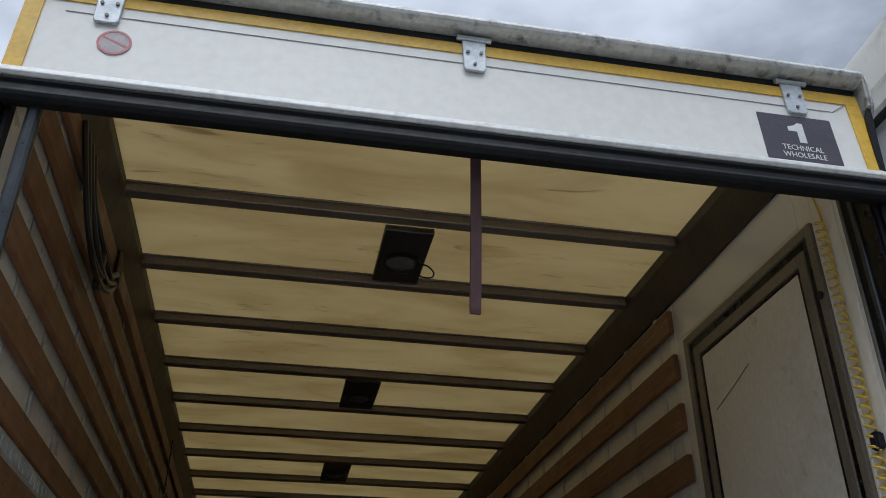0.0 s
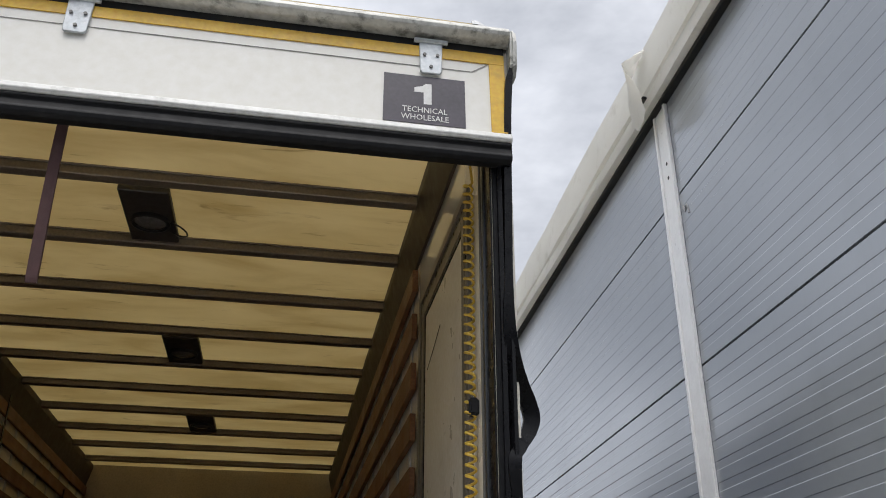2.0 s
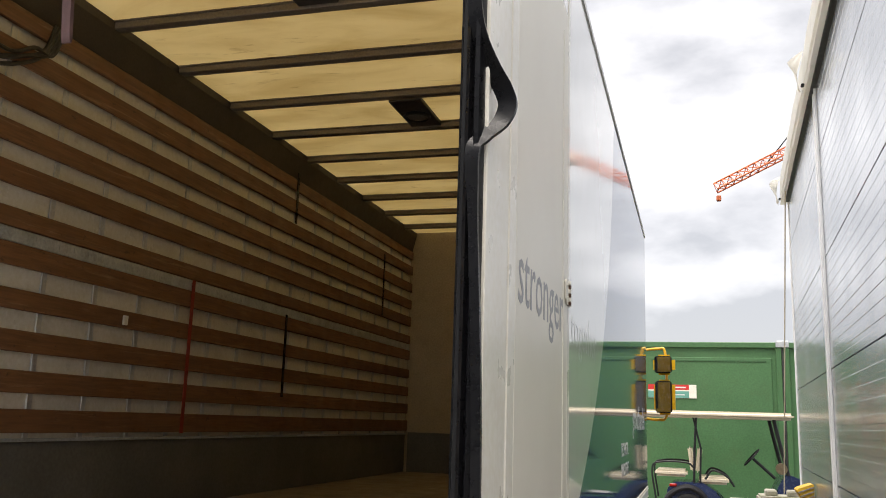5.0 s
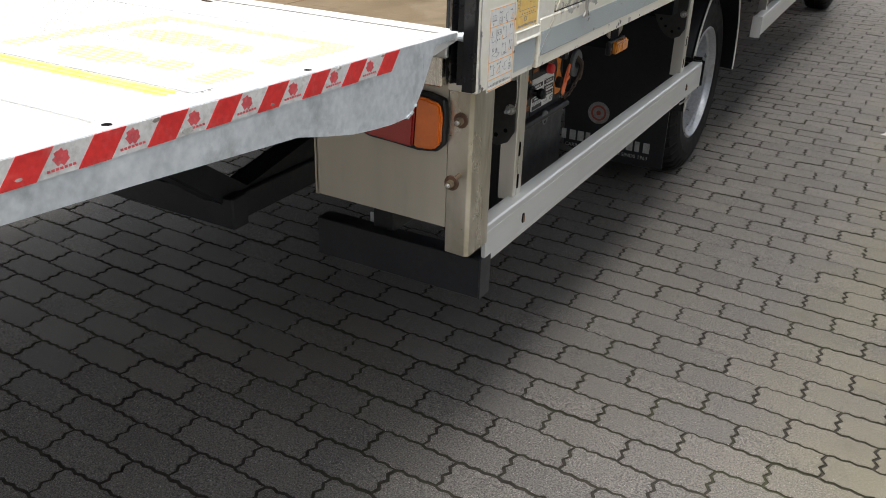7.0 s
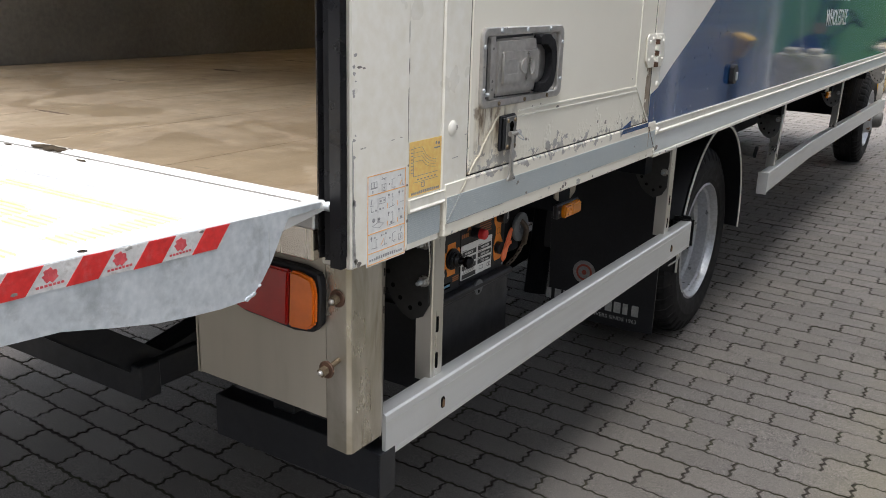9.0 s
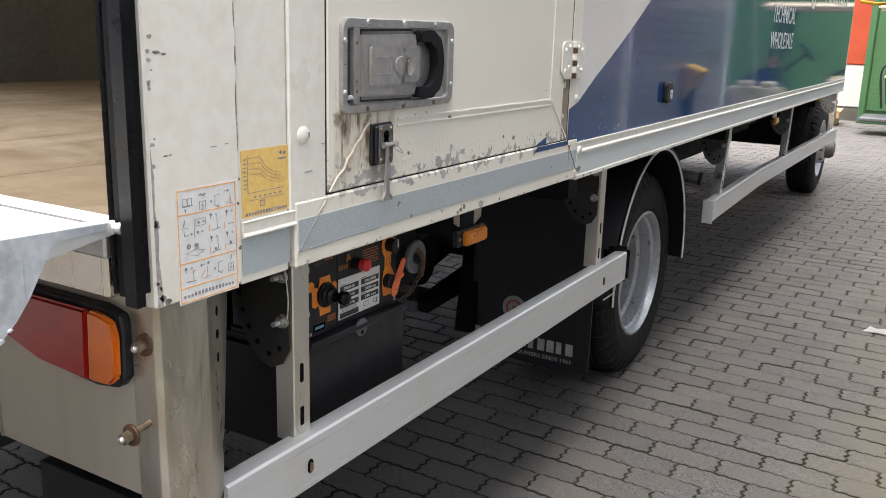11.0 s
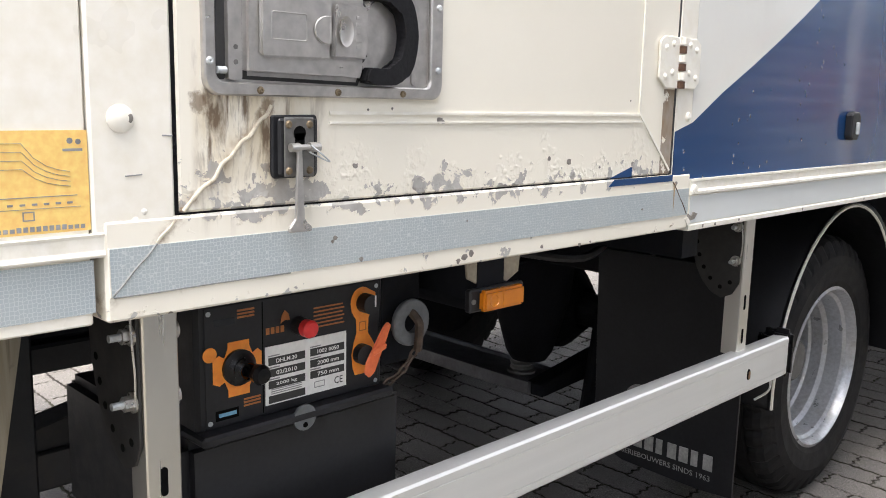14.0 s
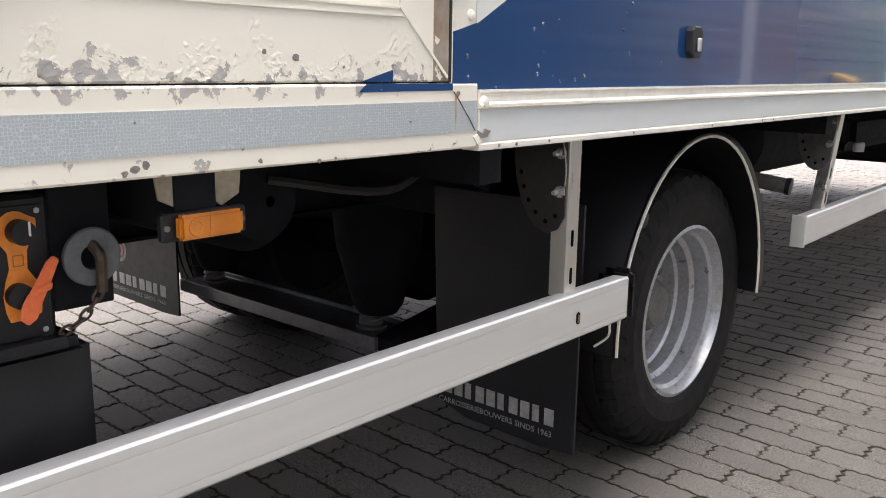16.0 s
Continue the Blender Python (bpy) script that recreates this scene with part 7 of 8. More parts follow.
# mudguard
prof_f = []
out = bmesh.new()
R0 = 0.478
for k in range(25):
    a = radians(-4 + 188 * k / 24)
    row = []
    for x, r in ((-0.098, R0), (-0.098, R0 + 0.012), (-0.12, R0 + 0.016), (-0.66, R0 + 0.016), (-0.66, R0 + 0.010), (-0.11, R0 + 0.008)):
        row.append(out.verts.new((x, ARCH_Y + (0.055 if x < -0.115 else 0.0) + math.cos(a) * r * (0.98 if x < -0.115 else 0.90), 0.446 + math.sin(a) * r * (1.0 if a < math.pi else 1))))
    prof_f.append(row)
for a, b in zip(prof_f, prof_f[1:]):
    for k in range(6):
        out.faces.new((a[k], a[(k + 1) % 6], b[(k + 1) % 6], b[k]))
out.faces.new(prof_f[0])
out.faces.new(prof_f[-1][::-1])
guard = part("mudguard", out, "black_plastic", truck, "black plastic mudguard", True)
part("guard_piping", tube([(-0.096, ARCH_Y + math.cos(radians(-4 + 188 * k / 30)) * (R0 + 0.004) * 0.90, 0.446 + math.sin(radians(-4 + 188 * k / 30)) * (R0 + 0.004)) for k in range(31)], 0.0045, 6), "white_trim", guard, "white edge strip")
part("guard_tube", cyl((-0.66, 2.245, 0.765), (-0.135, 2.236, 0.735), 0.021, 14), "chassis", guard)
part("tube_cap", cyl((-0.135, 2.236, 0.735), (-0.120, 2.236, 0.7345), 0.0235, 14), "black_plastic", guard)
part("guard_tube", cyl((-0.66, 3.10, 0.80), (-0.115, 3.185, 0.73), 0.026, 14), "dark_galv", guard)
part("tube_cap", cyl((-0.115, 3.185, 0.73), (-0.100, 3.187, 0.728), 0.029, 14), "black_plastic", guard)


def mud_flap(x0, x1, y, z0, z1):
    fl = part("mud_flap", prism([(x0, z1), (x1, z1), (x1, z0), (x1 - 0.1, z0 - 0.006), (x0 + 0.12, z0), (x0 + 0.02, z0 + 0.03)], "y", y, y + 0.008, 0.001), "black_plastic", truck, "black mud flap with faded white print")
    w = x1 - x0
    for k in range(11):
        a = x0 + (0.02 + 0.079 * k) * w
        part("print_bar", box(a, a + (0.060 if k % 3 else 0.044) * w, y - 0.001, y, z0 + 0.055, z0 + 0.098), "faded_print", fl, "faded white name bar")
    lettering("lettering", "CARROSSERIEBOUWERS SINDS 1963", 0.80 * w, 0.015, (x0 + 0.06 * w, y - 0.0002, z0 + 0.026), REAR, "faded_print", fl)
    ex, ez = x0 + 0.36 * w, z0 + 0.190
    part("emblem_disc", cyl((ex, y, ez), (ex, y - 0.001, ez), 0.047, 28), "emblem_grey", fl)
    part("emblem", lathe([(0.0, 0.033), (-0.0012, 0.033), (-0.0012, 0.025), (0.0, 0.025)], (ex, y - 0.0008, ez), "y", 24), "emblem_red", fl)
    part("emblem_core", cyl((ex, y - 0.001, ez), (ex, y - 0.002, ez), 0.010, 16), "emblem_red", fl)
    return fl


mud_flap(-0.575, -0.120, 1.955, 0.195, 0.80)
mud_flap(-2.44, -1.815, 1.955, 0.195, 0.80)

# ---- frame, axle and suspension ----
for x in (-0.88, -1.66):
    part("frame_rail", merge(box(x - 0.035, x + 0.035, 0.3, FY + 1.6, 0.955, 0.962), box(x - 0.004, x + 0.004, 0.3, FY + 1.6, 0.72, 0.955), box(x - 0.035, x + 0.035, 0.3, FY + 1.6, 0.712, 0.72)), "chassis", truck)
for y in (0.9, 1.5, 3.3, 4.6, 5.9):
    part("crossmember", box(-2.5, -0.035, y - 0.03, y + 0.03, 0.90, 0.99), "chassis", truck)
part("axle", merge(cyl((-2.2, AX_Y, 0.424), (-0.35, AX_Y, 0.424), 0.065, 16), lathe([(-0.20, 0.08), (-0.1, 0.17), (0.1, 0.17), (0.2, 0.08)], (-1.27, AX_Y, 0.424), "x", 20)), "chassis", truck)
for x in (-0.955, -1.80):
    part("air_spring", lathe([(0.345, 0.03), (0.352, 0.060), (0.38, 0.078), (0.45, 0.098), (0.56, 0.128), (0.68, 0.142), (0.80, 0.136), (0.92, 0.10)], (x, 2.125, 0), "z", 24), "bellows", truck, "black air spring", True)
part("suspension_beam", prism([(2.035, 0.258), (2.205, 0.258), (2.205, 0.312), (2.195, 0.312), (2.193, 0.296), (2.050, 0.296), (2.048, 0.303), (2.035, 0.303)], "x", -1.93, -0.88, 0.002), "beam_steel", truck, "worn grey steel cross beam")
for x in (-0.985, -1.834):
    part("spring_foot", lathe([(0.296, 0.048), (0.304, 0.048), (0.306, 0.034), (0.314, 0.041), (0.322, 0.034), (0.330, 0.041), (0.338, 0.034), (0.346, 0.041), (0.356, 0.034)], (x, 2.125, 0), "z", 16), "dark_galv", truck)
part("trailing_arm", prism([(2.05, 0.258), (2.66, 0.30), (2.66, 0.40), (2.05, 0.300)], "x", -0.90, -0.83, 0.004), "chassis", truck)
part("shock_absorber", merge(cyl((-0.74, 2.20, 0.16), (-0.76, 2.30, 0.52), 0.048, 14), cyl((-0.76, 2.30, 0.52), (-0.78, 2.36, 0.90), 0.036, 14)), "chassis", truck)
part("air_tank", merge(lathe([(-0.32, 0.01), (-0.30, 0.075), (-0.26, 0.10), (0.26, 0.10), (0.30, 0.075), (0.32, 0.01)], (-0.66, 1.25, 0.86), "x", 24)), "chassis", truck, "black air tank", True)
part("air_tank", lathe([(-0.42, 0.01), (-0.40, 0.10), (-0.36, 0.14), (0.36, 0.14), (0.40, 0.10), (0.42, 0.01)], (-0.42, 3.75, 0.85), "y", 24), "chassis", truck, "black cylindrical tank", True)
part("fuel_tank", box(-0.75, -0.45, 5.0, 6.1, 0.70, 0.90, 0.05, 3), "chassis", truck)
part("filter_can", lathe([(0.708, 0.002), (0.710, 0.024), (0.714, 0.027), (0.754, 0.027), (0.758, 0.022), (0.760, 0.002)], (-0.40, 4.94, 0), "z", 18), "label_white", truck, "small white filter can", True)
part("gearbox", box(-1.6, -0.95, 3.4, 6.9, 0.55, 0.9, 0.03), "chassis", truck)
part("rear_crossmember", box(-1.0, -0.45, 1.975, 2.03, 0.72, 0.975, 0.006), "chassis", truck)
part("brake_hose", tube(curve_points([(-0.35, 1.25, 0.9), (-0.30, 1.5, 0.86), (-0.33, 1.7, 0.90), (-0.36, 1.9, 0.82)], 6), 0.010, 7), "cable_black", truck)

# ---- lift control box, tow ring and marker lamp ----
ctrl = part("lift_control_box", box(-0.30, -0.118, 0.440, 0.752, 0.770, 0.950, 0.006), "black_plastic", truck, "black lift control box with orange switches")
X0 = -0.118
part("face_plate", box(X0, X0 + 0.002, 0.452, 0.742, 0.776, 0.938, 0.001), "black_plastic", ctrl)
tab = part("box_tab", cyl((-0.0985, 0.592, 0.766), (-0.0945, 0.592, 0.766), 0.0185, 20), "ring_grey", ctrl)
part("tab_hole", cyl((-0.0948, 0.592, 0.7555), (-0.0940, 0.592, 0.7555), 0.0040, 12), "hole_dark", tab)
part("box_rim", box(-0.30, -0.0935, 0.436, 0.756, 0.760, 0.775, 0.004), "black_plastic", ctrl)
XF = X0 + 0.002
part("switch_plate", prism([(0.463, 0.836), (0.472, 0.832), (0.480, 0.836), (0.485, 0.824), (0.485, 0.814), (0.517, 0.814), (0.517, 0.824), (0.522, 0.836), (0.530, 0.832), (0.536, 0.837), (0.536, 0.868), (0.530, 0.873), (0.522, 0.868), (0.517, 0.880), (0.517, 0.888), (0.485, 0.888), (0.485, 0.880), (0.480, 0.868), (0.472, 0.873), (0.463, 0.868)], "x", XF, XF + 0.001), "orange", ctrl, "orange switch plate")
stick = part("joystick", lathe([(0.0, 0.024), (0.006, 0.0245), (0.009, 0.019), (0.012, 0.021), (0.016, 0.016), (0.020, 0.017), (0.026, 0.011)], (XF, 0.500, 0.853), "x", 20), "rubber", ctrl, "black rubber joystick", True)
part("stick_tip", merge(cyl((XF + 0.018, 0.501, 0.853), (XF + 0.034, 0.507, 0.851), 0.0085, 14), lathe([(0.030, 0.006), (0.034, 0.0125), (0.044, 0.0135), (0.050, 0.010), (0.052, 0.0005)], (XF, 0.508, 0.8505), "x", 18)), "rubber", stick, "", True)
part("round_symbol", cyl((XF, 0.459, 0.876), (XF + 0.001, 0.459, 0.876), 0.010, 16), "orange", ctrl)
plate = part("rating_plate", box(XF, XF + 0.0015, 0.5415, 0.679, 0.789, 0.871), "label_white", ctrl, "white rating plate with black value boxes")
for i, (a, b) in enumerate((("DHLM.20", "1002 0050"), ("02/2010", "2000 mm"), ("2000 kg", "750 mm"))):
    for j, word in enumerate((a, b)):
        y0, z0 = 0.546 + j * 0.069, 0.8445 - i * 0.0165
        part("value_box", box(XF + 0.0015, XF + 0.002, y0, y0 + 0.060, z0, z0 + 0.011), "print_gap_black", plate)
        lettering("lettering", word, 0.034 + 0.004 * j, 0.0058, (XF + 0.0021, y0 + 0.012, z0 + 0.0026), SIDE, "label_white", plate, "", 0.0004, 0.01)
        part("small_print", box(XF + 0.0015, XF + 0.0019, y0, y0 + 0.018, z0 + 0.0125, z0 + 0.0142), "print_grey", plate)
for k in range(3):
    part("small_print", box(XF + 0.0015, XF + 0.0019, 0.550, 0.600, 0.8035 + 0.003 * k, 0.8048 + 0.003 * k), "print_grey", plate)
part("value_box", box(XF + 0.0015, XF + 0.002, 0.546, 0.606, 0.791, 0.8015), "print_gap_black", plate)
lettering("lettering", "CE", 0.015, 0.0105, (XF + 0.0019, 0.657, 0.7955), SIDE, "print_gap_black", plate, "", 0.0004)
part("load_symbol", frame_ring([(0.622, 0.797), (0.640, 0.797), (0.640, 0.806), (0.622, 0.806)], [(0.623, 0.798), (0.639, 0.798), (0.639, 0.805), (0.623, 0.805)], XF + 0.0015, XF + 0.0019), "print_grey", plate)
knob = part("stop_button", cyl((XF, 0.596, 0.893), (XF + 0.018, 0.596, 0.893), 0.013, 18), "black_plastic", ctrl)
part("button_cap", lathe([(0.0, 0.0125), (0.012, 0.0125), (0.015, 0.010), (0.016, 0.0005)], (XF + 0.018, 0.596, 0.893), "x", 18), "red", knob, "red push button", True)
for k in range(4):
    part("maker_bar", box(XF, XF + 0.0006, 0.5435 + 0.0078 * k, 0.5490 + 0.0078 * k, 0.888, 0.897), "print_rust", ctrl)
part("maker_emblem", prism([(0.567, 0.900), (0.574, 0.904), (0.582, 0.903), (0.580, 0.912), (0.574, 0.918), (0.569, 0.911)], "x", XF, XF + 0.0006), "print_rust", ctrl)
part("face_groove", box(XF - 0.0004, XF + 0.0004, 0.5375, 0.5390, 0.780, 0.935), "hole_dark", ctrl)
for k in range(6):
    part("orange_print", box(XF, XF + 0.0006, 0.622, 0.676 - 0.003 * (k % 2), 0.884 + 0.0055 * k, 0.8862 + 0.0055 * k), "print_rust", ctrl)
for y0, z0, n in ((0.528, 0.796, 3), (0.520, 0.918, 3)):
    for k in range(n):
        part("orange_print", box(XF, XF + 0.0006, y0 - 0.02, y0 + 0.006, z0 + 0.0045 * k, z0 + 0.0065 + 0.0045 * k - 0.004), "print_rust", ctrl)
lobes = [(0.688, 0.908)] + [(0.709 + 0.021 * math.cos(radians(a)), 0.910 + 0.022 * math.sin(radians(a))) for a in range(170, 30, -20)] + [(0.734, 0.921), (0.734, 0.899), (0.727, 0.897), (0.721, 0.884), (0.720, 0.862), (0.729, 0.848), (0.736, 0.836), (0.733, 0.806), (0.722, 0.800), (0.696, 0.800), (0.692, 0.812), (0.690, 0.832), (0.694, 0.850), (0.699, 0.864), (0.698, 0.884), (0.690, 0.896)]
part("switch_plate", prism(lobes, "x", XF, XF + 0.001), "orange", ctrl, "orange switch plate")
part("plate_symbol", frame_ring([(0.7035, 0.866), (0.7165, 0.866), (0.7165, 0.880), (0.7035, 0.880)], [(0.7047, 0.8672), (0.7153, 0.8672), (0.7153, 0.8788), (0.7047, 0.8788)], XF + 0.001, XF + 0.0014), "print_rust", ctrl)
rk = part("rotary_knob", cyl((XF, 0.712, 0.908), (XF + 0.02, 0.712, 0.908), 0.0145, 20), "black_plastic", ctrl)
part("knob_mark", box(XF + 0.020, XF + 0.0206, 0.717, 0.7195, 0.904, 0.921), "label_white", rk)
part("key_barrel", cyl((XF, 0.706, 0.832), (XF + 0.014, 0.706, 0.832), 0.015, 18), "black_plastic", ctrl)
part("key_tag", merge(prism([(0.700, 0.806), (0.709, 0.797), (0.720, 0.804), (0.727, 0.824), (0.740, 0.850), (0.751, 0.871), (0.744, 0.877), (0.735, 0.871), (0.723, 0.845), (0.712, 0.836), (0.703, 0.822)], "x", XF + 0.015, XF + 0.020, 0.002), prism([(0.712, 0.830), (0.738, 0.838), (0.739, 0.846), (0.712, 0.840)], "x", XF + 0.020, XF + 0.024, 0.0015)), "tag_orange", ctrl, "orange red key tag")
part("display", box(XF, XF + 0.0006, 0.466, 0.500, 0.785, 0.7985), "hole_dark", ctrl)
part("display_glow_strip", box(XF + 0.0006, XF + 0.0010, 0.4705, 0.4965, 0.7895, 0.7945), "label_blue", ctrl)
part("display", box(XF, XF + 0.0008, 0.466, 0.496, 0.912, 0.921), "glass_dark", ctrl)
for y, z in ((0.458, 0.930), (0.736, 0.930), (0.736, 0.784), (0.458, 0.784)):
    part("screw", cyl((XF, y, z), (XF + 0.001, y, z), 0.0035, 8), "galv", ctrl)
part("battery_box", box(-0.52, -0.125, 0.425, 0.800, 0.545, 0.760, 0.014, 2), "black_plastic", truck, "black battery box")
part("mount_plate", box(-0.130, -0.122, 0.752, 0.83, 0.80, 0.972, 0.002), "chassis", truck)
ring = part("lashing_ring", lathe([(-0.005, 0.0155), (-0.005, 0.0345), (-0.003, 0.0365), (0.003, 0.0365), (0.005, 0.0345), (0.005, 0.0165), (0.004, 0.0155), (-0.005, 0.0155)], (-0.100, 0.792, 0.868), "x", 32), "ring_grey", truck, "grey round tow ring")
part("ring_hook", tube(curve_points([(-0.100, 0.792, 0.885), (-0.086, 0.796, 0.870), (-0.085, 0.796, 0.850), (-0.09, 0.798, 0.825)], 5), 0.007, 7), "chain_steel", ring)
chain_line = curve_points([(-0.092, 0.797, 0.826), (-0.098, 0.787, 0.806), (-0.106, 0.772, 0.786), (-0.115, 0.745, 0.772), (-0.128, 0.712, 0.7655), (-0.142, 0.694, 0.7655)], 8)
run = [0.0]
for a, b in zip(chain_line, chain_line[1:]):
    run.append(run[-1] + (Vector(b) - Vector(a)).length)
for i in range(int(run[-1] / 0.0145)):
    s_ = (i + 0.5) * 0.0145
    k = next(j for j in range(len(run) - 1) if run[j + 1] >= s_)
    a, b = Vector(chain_line[k]), Vector(chain_line[k + 1])
    c = a.lerp(b, (s_ - run[k]) / (run[k + 1] - run[k]))
    along = (b - a).normalized()
    side = along.cross(Vector((0, 0, 1)) if i % 2 else Vector((1, 0, 0))).normalized()
    loop = [c + along * 0.0098 * math.cos(q) * (1.0 if abs(math.cos(q)) > 0.8 else 0.95) + side * 0.0056 * math.sin(q) for q in (2 * math.pi * m_ / 14 for m_ in range(14))]
    part("chain_link", tube(loop, 0.0020, 6, True), "chain_steel", ring)
mb = part("lamp_bracket", prism([(0.845, 0.972), (0.972, 0.972), (0.968, 0.936), (0.940, 0.922), (0.930, 0.931), (0.892, 0.931), (0.882, 0.922), (0.850, 0.938)], "x", -0.042, -0.037, 0.001), "bracket_rusty", truck, "rust-stained lamp bracket")
part("marker_lamp", box(-0.040, -0.026, 0.846, 0.970, 0.886, 0.922, 0.003), "black_plastic", mb)
lens_ = part("amber_lens", box(-0.028, -0.012, 0.864, 0.957, 0.888, 0.920, 0.004, 2), "lens_marker", mb, "amber side marker lens")
part("lens_ring", lathe([(-0.0122, 0.012), (-0.0105, 0.011), (-0.0105, 0.008), (-0.0122, 0.007)], (0, 0.886, 0.904), "x", 18), "lens_marker", lens_)
part("lens_rib", box(-0.0122, -0.0108, 0.905, 0.9075, 0.890, 0.918), "lens_marker", lens_)
for y in (0.852, 0.963):
    part("lamp_screw", cyl((-0.026, y, 0.904), (-0.0235, y, 0.904), 0.004, 8), "dark_galv", mb)
fb = part("lamp_bracket", box(-0.030, -0.024, 4.30, 4.40, 0.93, 0.972, 0.001), "board", truck)
part("amber_lens", box(-0.024, -0.008, 4.305, 4.395, 0.895, 0.93, 0.004), "lens_marker", fb, "amber side marker lens")

# ---- cab, mostly behind the box ----
cab = part("cab", prism([(7.16, 0.95), (7.16, 2.95), (7.35, 3.05), (8.55, 2.95), (8.95, 1.85), (9.0, 0.97), (7.85, 0.96)], "x", -2.30, -0.24, 0.05, 3), "cab_yellow", truck, "yellow truck cab")
part("cab_underframe", box(-2.28, -0.26, 8.15, 8.98, 0.36, 0.955, 0.04, 2), "chassis", cab)
part("cab_window", box(-0.242, -0.236, 7.75, 8.55, 1.85, 2.60, 0.002), "glass_dark", cab)
part("cab_step", box(-0.40, -0.15, 8.00, 8.14, 0.60, 0.86, 0.03, 2), "cab_yellow", truck, "yellow corner panel of the cab")


def mirror_head(x, z, w, h):
    turn = Matrix.Translation((x, 8.6, z)) @ Matrix.Rotation(radians(-9), 4, "Z") @ Matrix.Translation((-x, -8.6, -z))
    hd = part("mirror_head", box(x - w / 2, x + w / 2, 8.55, 8.69, z - h / 2, z + h / 2, 0.060, 4, turn), "cab_yellow", truck, "yellow wing mirror", True)
    part("mirror_bezel", box(x - w / 2 + 0.026, x + w / 2 - 0.026, 8.536, 8.566, z - h / 2 + 0.020, z + h / 2 - 0.020, 0.014, 3, turn), "rubber", hd)
    part("mirror_glass", box(x - w / 2 + 0.038, x + w / 2 - 0.038, 8.530, 8.5355, z - h / 2 + 0.034, z + h / 2 - 0.034, 0, 1, turn), "mirror", hd)


mirror_head(0.122, 2.337, 0.25, 0.235)
mirror_head(0.122, 1.967, 0.24, 0.40)
part("mirror_arm", tube(curve_points([(-0.14, 8.72, 2.51), (0.05, 8.70, 2.53), (0.13, 8.68, 2.50), (0.15, 8.67, 2.15), (0.14, 8.68, 1.76), (0.04, 8.70, 1.71), (-0.14, 8.72, 1.73)], 6), 0.016, 8), "cab_yellow", truck, "yellow mirror arm", True)

# ---- things in the yard ahead ----
CY = 16.0
container = thing("storage_container", (0.9, CY + 1.2, 0), "large green steel storage container with closed doors", "container")
X_L, X_R, TOP = -0.72, 3.4, 3.30
part("container_body", box(X_L, X_R, CY + 0.03, CY + 6.0, 0.12, TOP - 0.02, 0.01), "green", container)
part("top_rail", box(X_L, X_R, CY - 0.02, CY + 0.06, TOP - 0.11, TOP, 0.01), "green", container)
part("bottom_rail", box(X_L, X_R, CY - 0.02, CY + 0.06, 0.0, 0.16, 0.01), "green_dark", container)
for x in (X_L + 0.05, 2.03, 2.17):
    part("corner_post", box(x - 0.05, x + 0.05, CY - 0.03, CY + 0.06, 0.0, TOP, 0.012), "green", container)
# black box painted in for the shade between the two posts
part("post_gap", box(2.085, 2.115, CY - 0.02, CY + 0.07, 0.0, TOP), "print_gap_black", container)
for x0, x1 in ((-0.60, 1.90),):
    dr = part("door_leaf", box(x0, x1, CY + 0.005, CY + 0.035, 0.22, 3.0, 0.008), "green", container)
    part("door_rib", box(x0 + 0.25, x1 - 0.1, CY - 0.006, CY + 0.006, 2.92, 2.955, 0.003), "green_dark", dr)
part("corner_casting", box(1.98, 2.22, CY - 0.05, CY + 0.1, TOP - 0.10, TOP + 0.03, 0.012), "galv", container)
sg = part("company_sign", box(-0.42, 0.50, CY - 0.012, CY - 0.002, 2.20, 2.46, 0.002), "white_trim", container, "small red and white sign")
part("red_band", box(-0.42, 0.36, CY - 0.014, CY - 0.0125, 2.36, 2.46), "red_tape", sg)
part("print_bar", box(-0.30, 0.30, CY - 0.0155, CY - 0.0142, 2.395, 2.42), "label_white", sg)
part("teal_band", box(-0.42, 0.36, CY - 0.014, CY - 0.0125, 2.205, 2.335), "teal", sg)
part("print_bar", box(-0.30, 0.28, CY - 0.0155, CY - 0.0142, 2.255, 2.275), "label_white", sg)

# golf cart
GY = 13.7
cart = thing("golf_cart", (0.9, GY + 0.45, 0), "dark blue golf cart with cream seats and roof, parked", "golf cart")


def cart_wheel(x, y):
    w = part("cart_wheel", lathe([(-0.09, 0.10), (-0.085, 0.15), (-0.09, 0.20), (-0.07, 0.265), (-0.03, 0.28), (0.03, 0.28), (0.07, 0.265), (0.09, 0.20)], (x, y, 0.28), "y", 28), "tyre", cart, "small black tyre", True)
    part("cart_hub", lathe([(-0.095, 0.001), (-0.098, 0.06), (-0.085, 0.10), (-0.09, 0.145), (-0.08, 0.152)], (x, y, 0.28), "y", 24), "dark_galv", w, "", True)


for x in (0.32, 1.98):
    for y in (GY, GY + 0.95):
        cart_wheel(x, y)
part("cart_body", prism([(-0.02, 0.34), (-0.02, 0.62), (0.10, 0.74), (0.56, 0.74), (0.78, 0.60), (0.92, 0.42), (1.62, 0.40), (1.72, 0.70), (1.86, 0.95), (2.10, 0.86), (2.36, 0.62), (2.38, 0.36), (2.25, 0.30), (1.70, 0.30), (0.65, 0.28), (0.58, 0.44), (0.44, 0.56), (0.20, 0.56), (0.06, 0.44), (0.0, 0.30)], "y", GY + 0.0, GY + 1.0, 0.03, 2), "cart_blue", cart, "", True)
part("name_bar", box(0.98, 1.30, GY - 0.004, GY + 0.0, 0.50, 0.535), "label_white", cart)
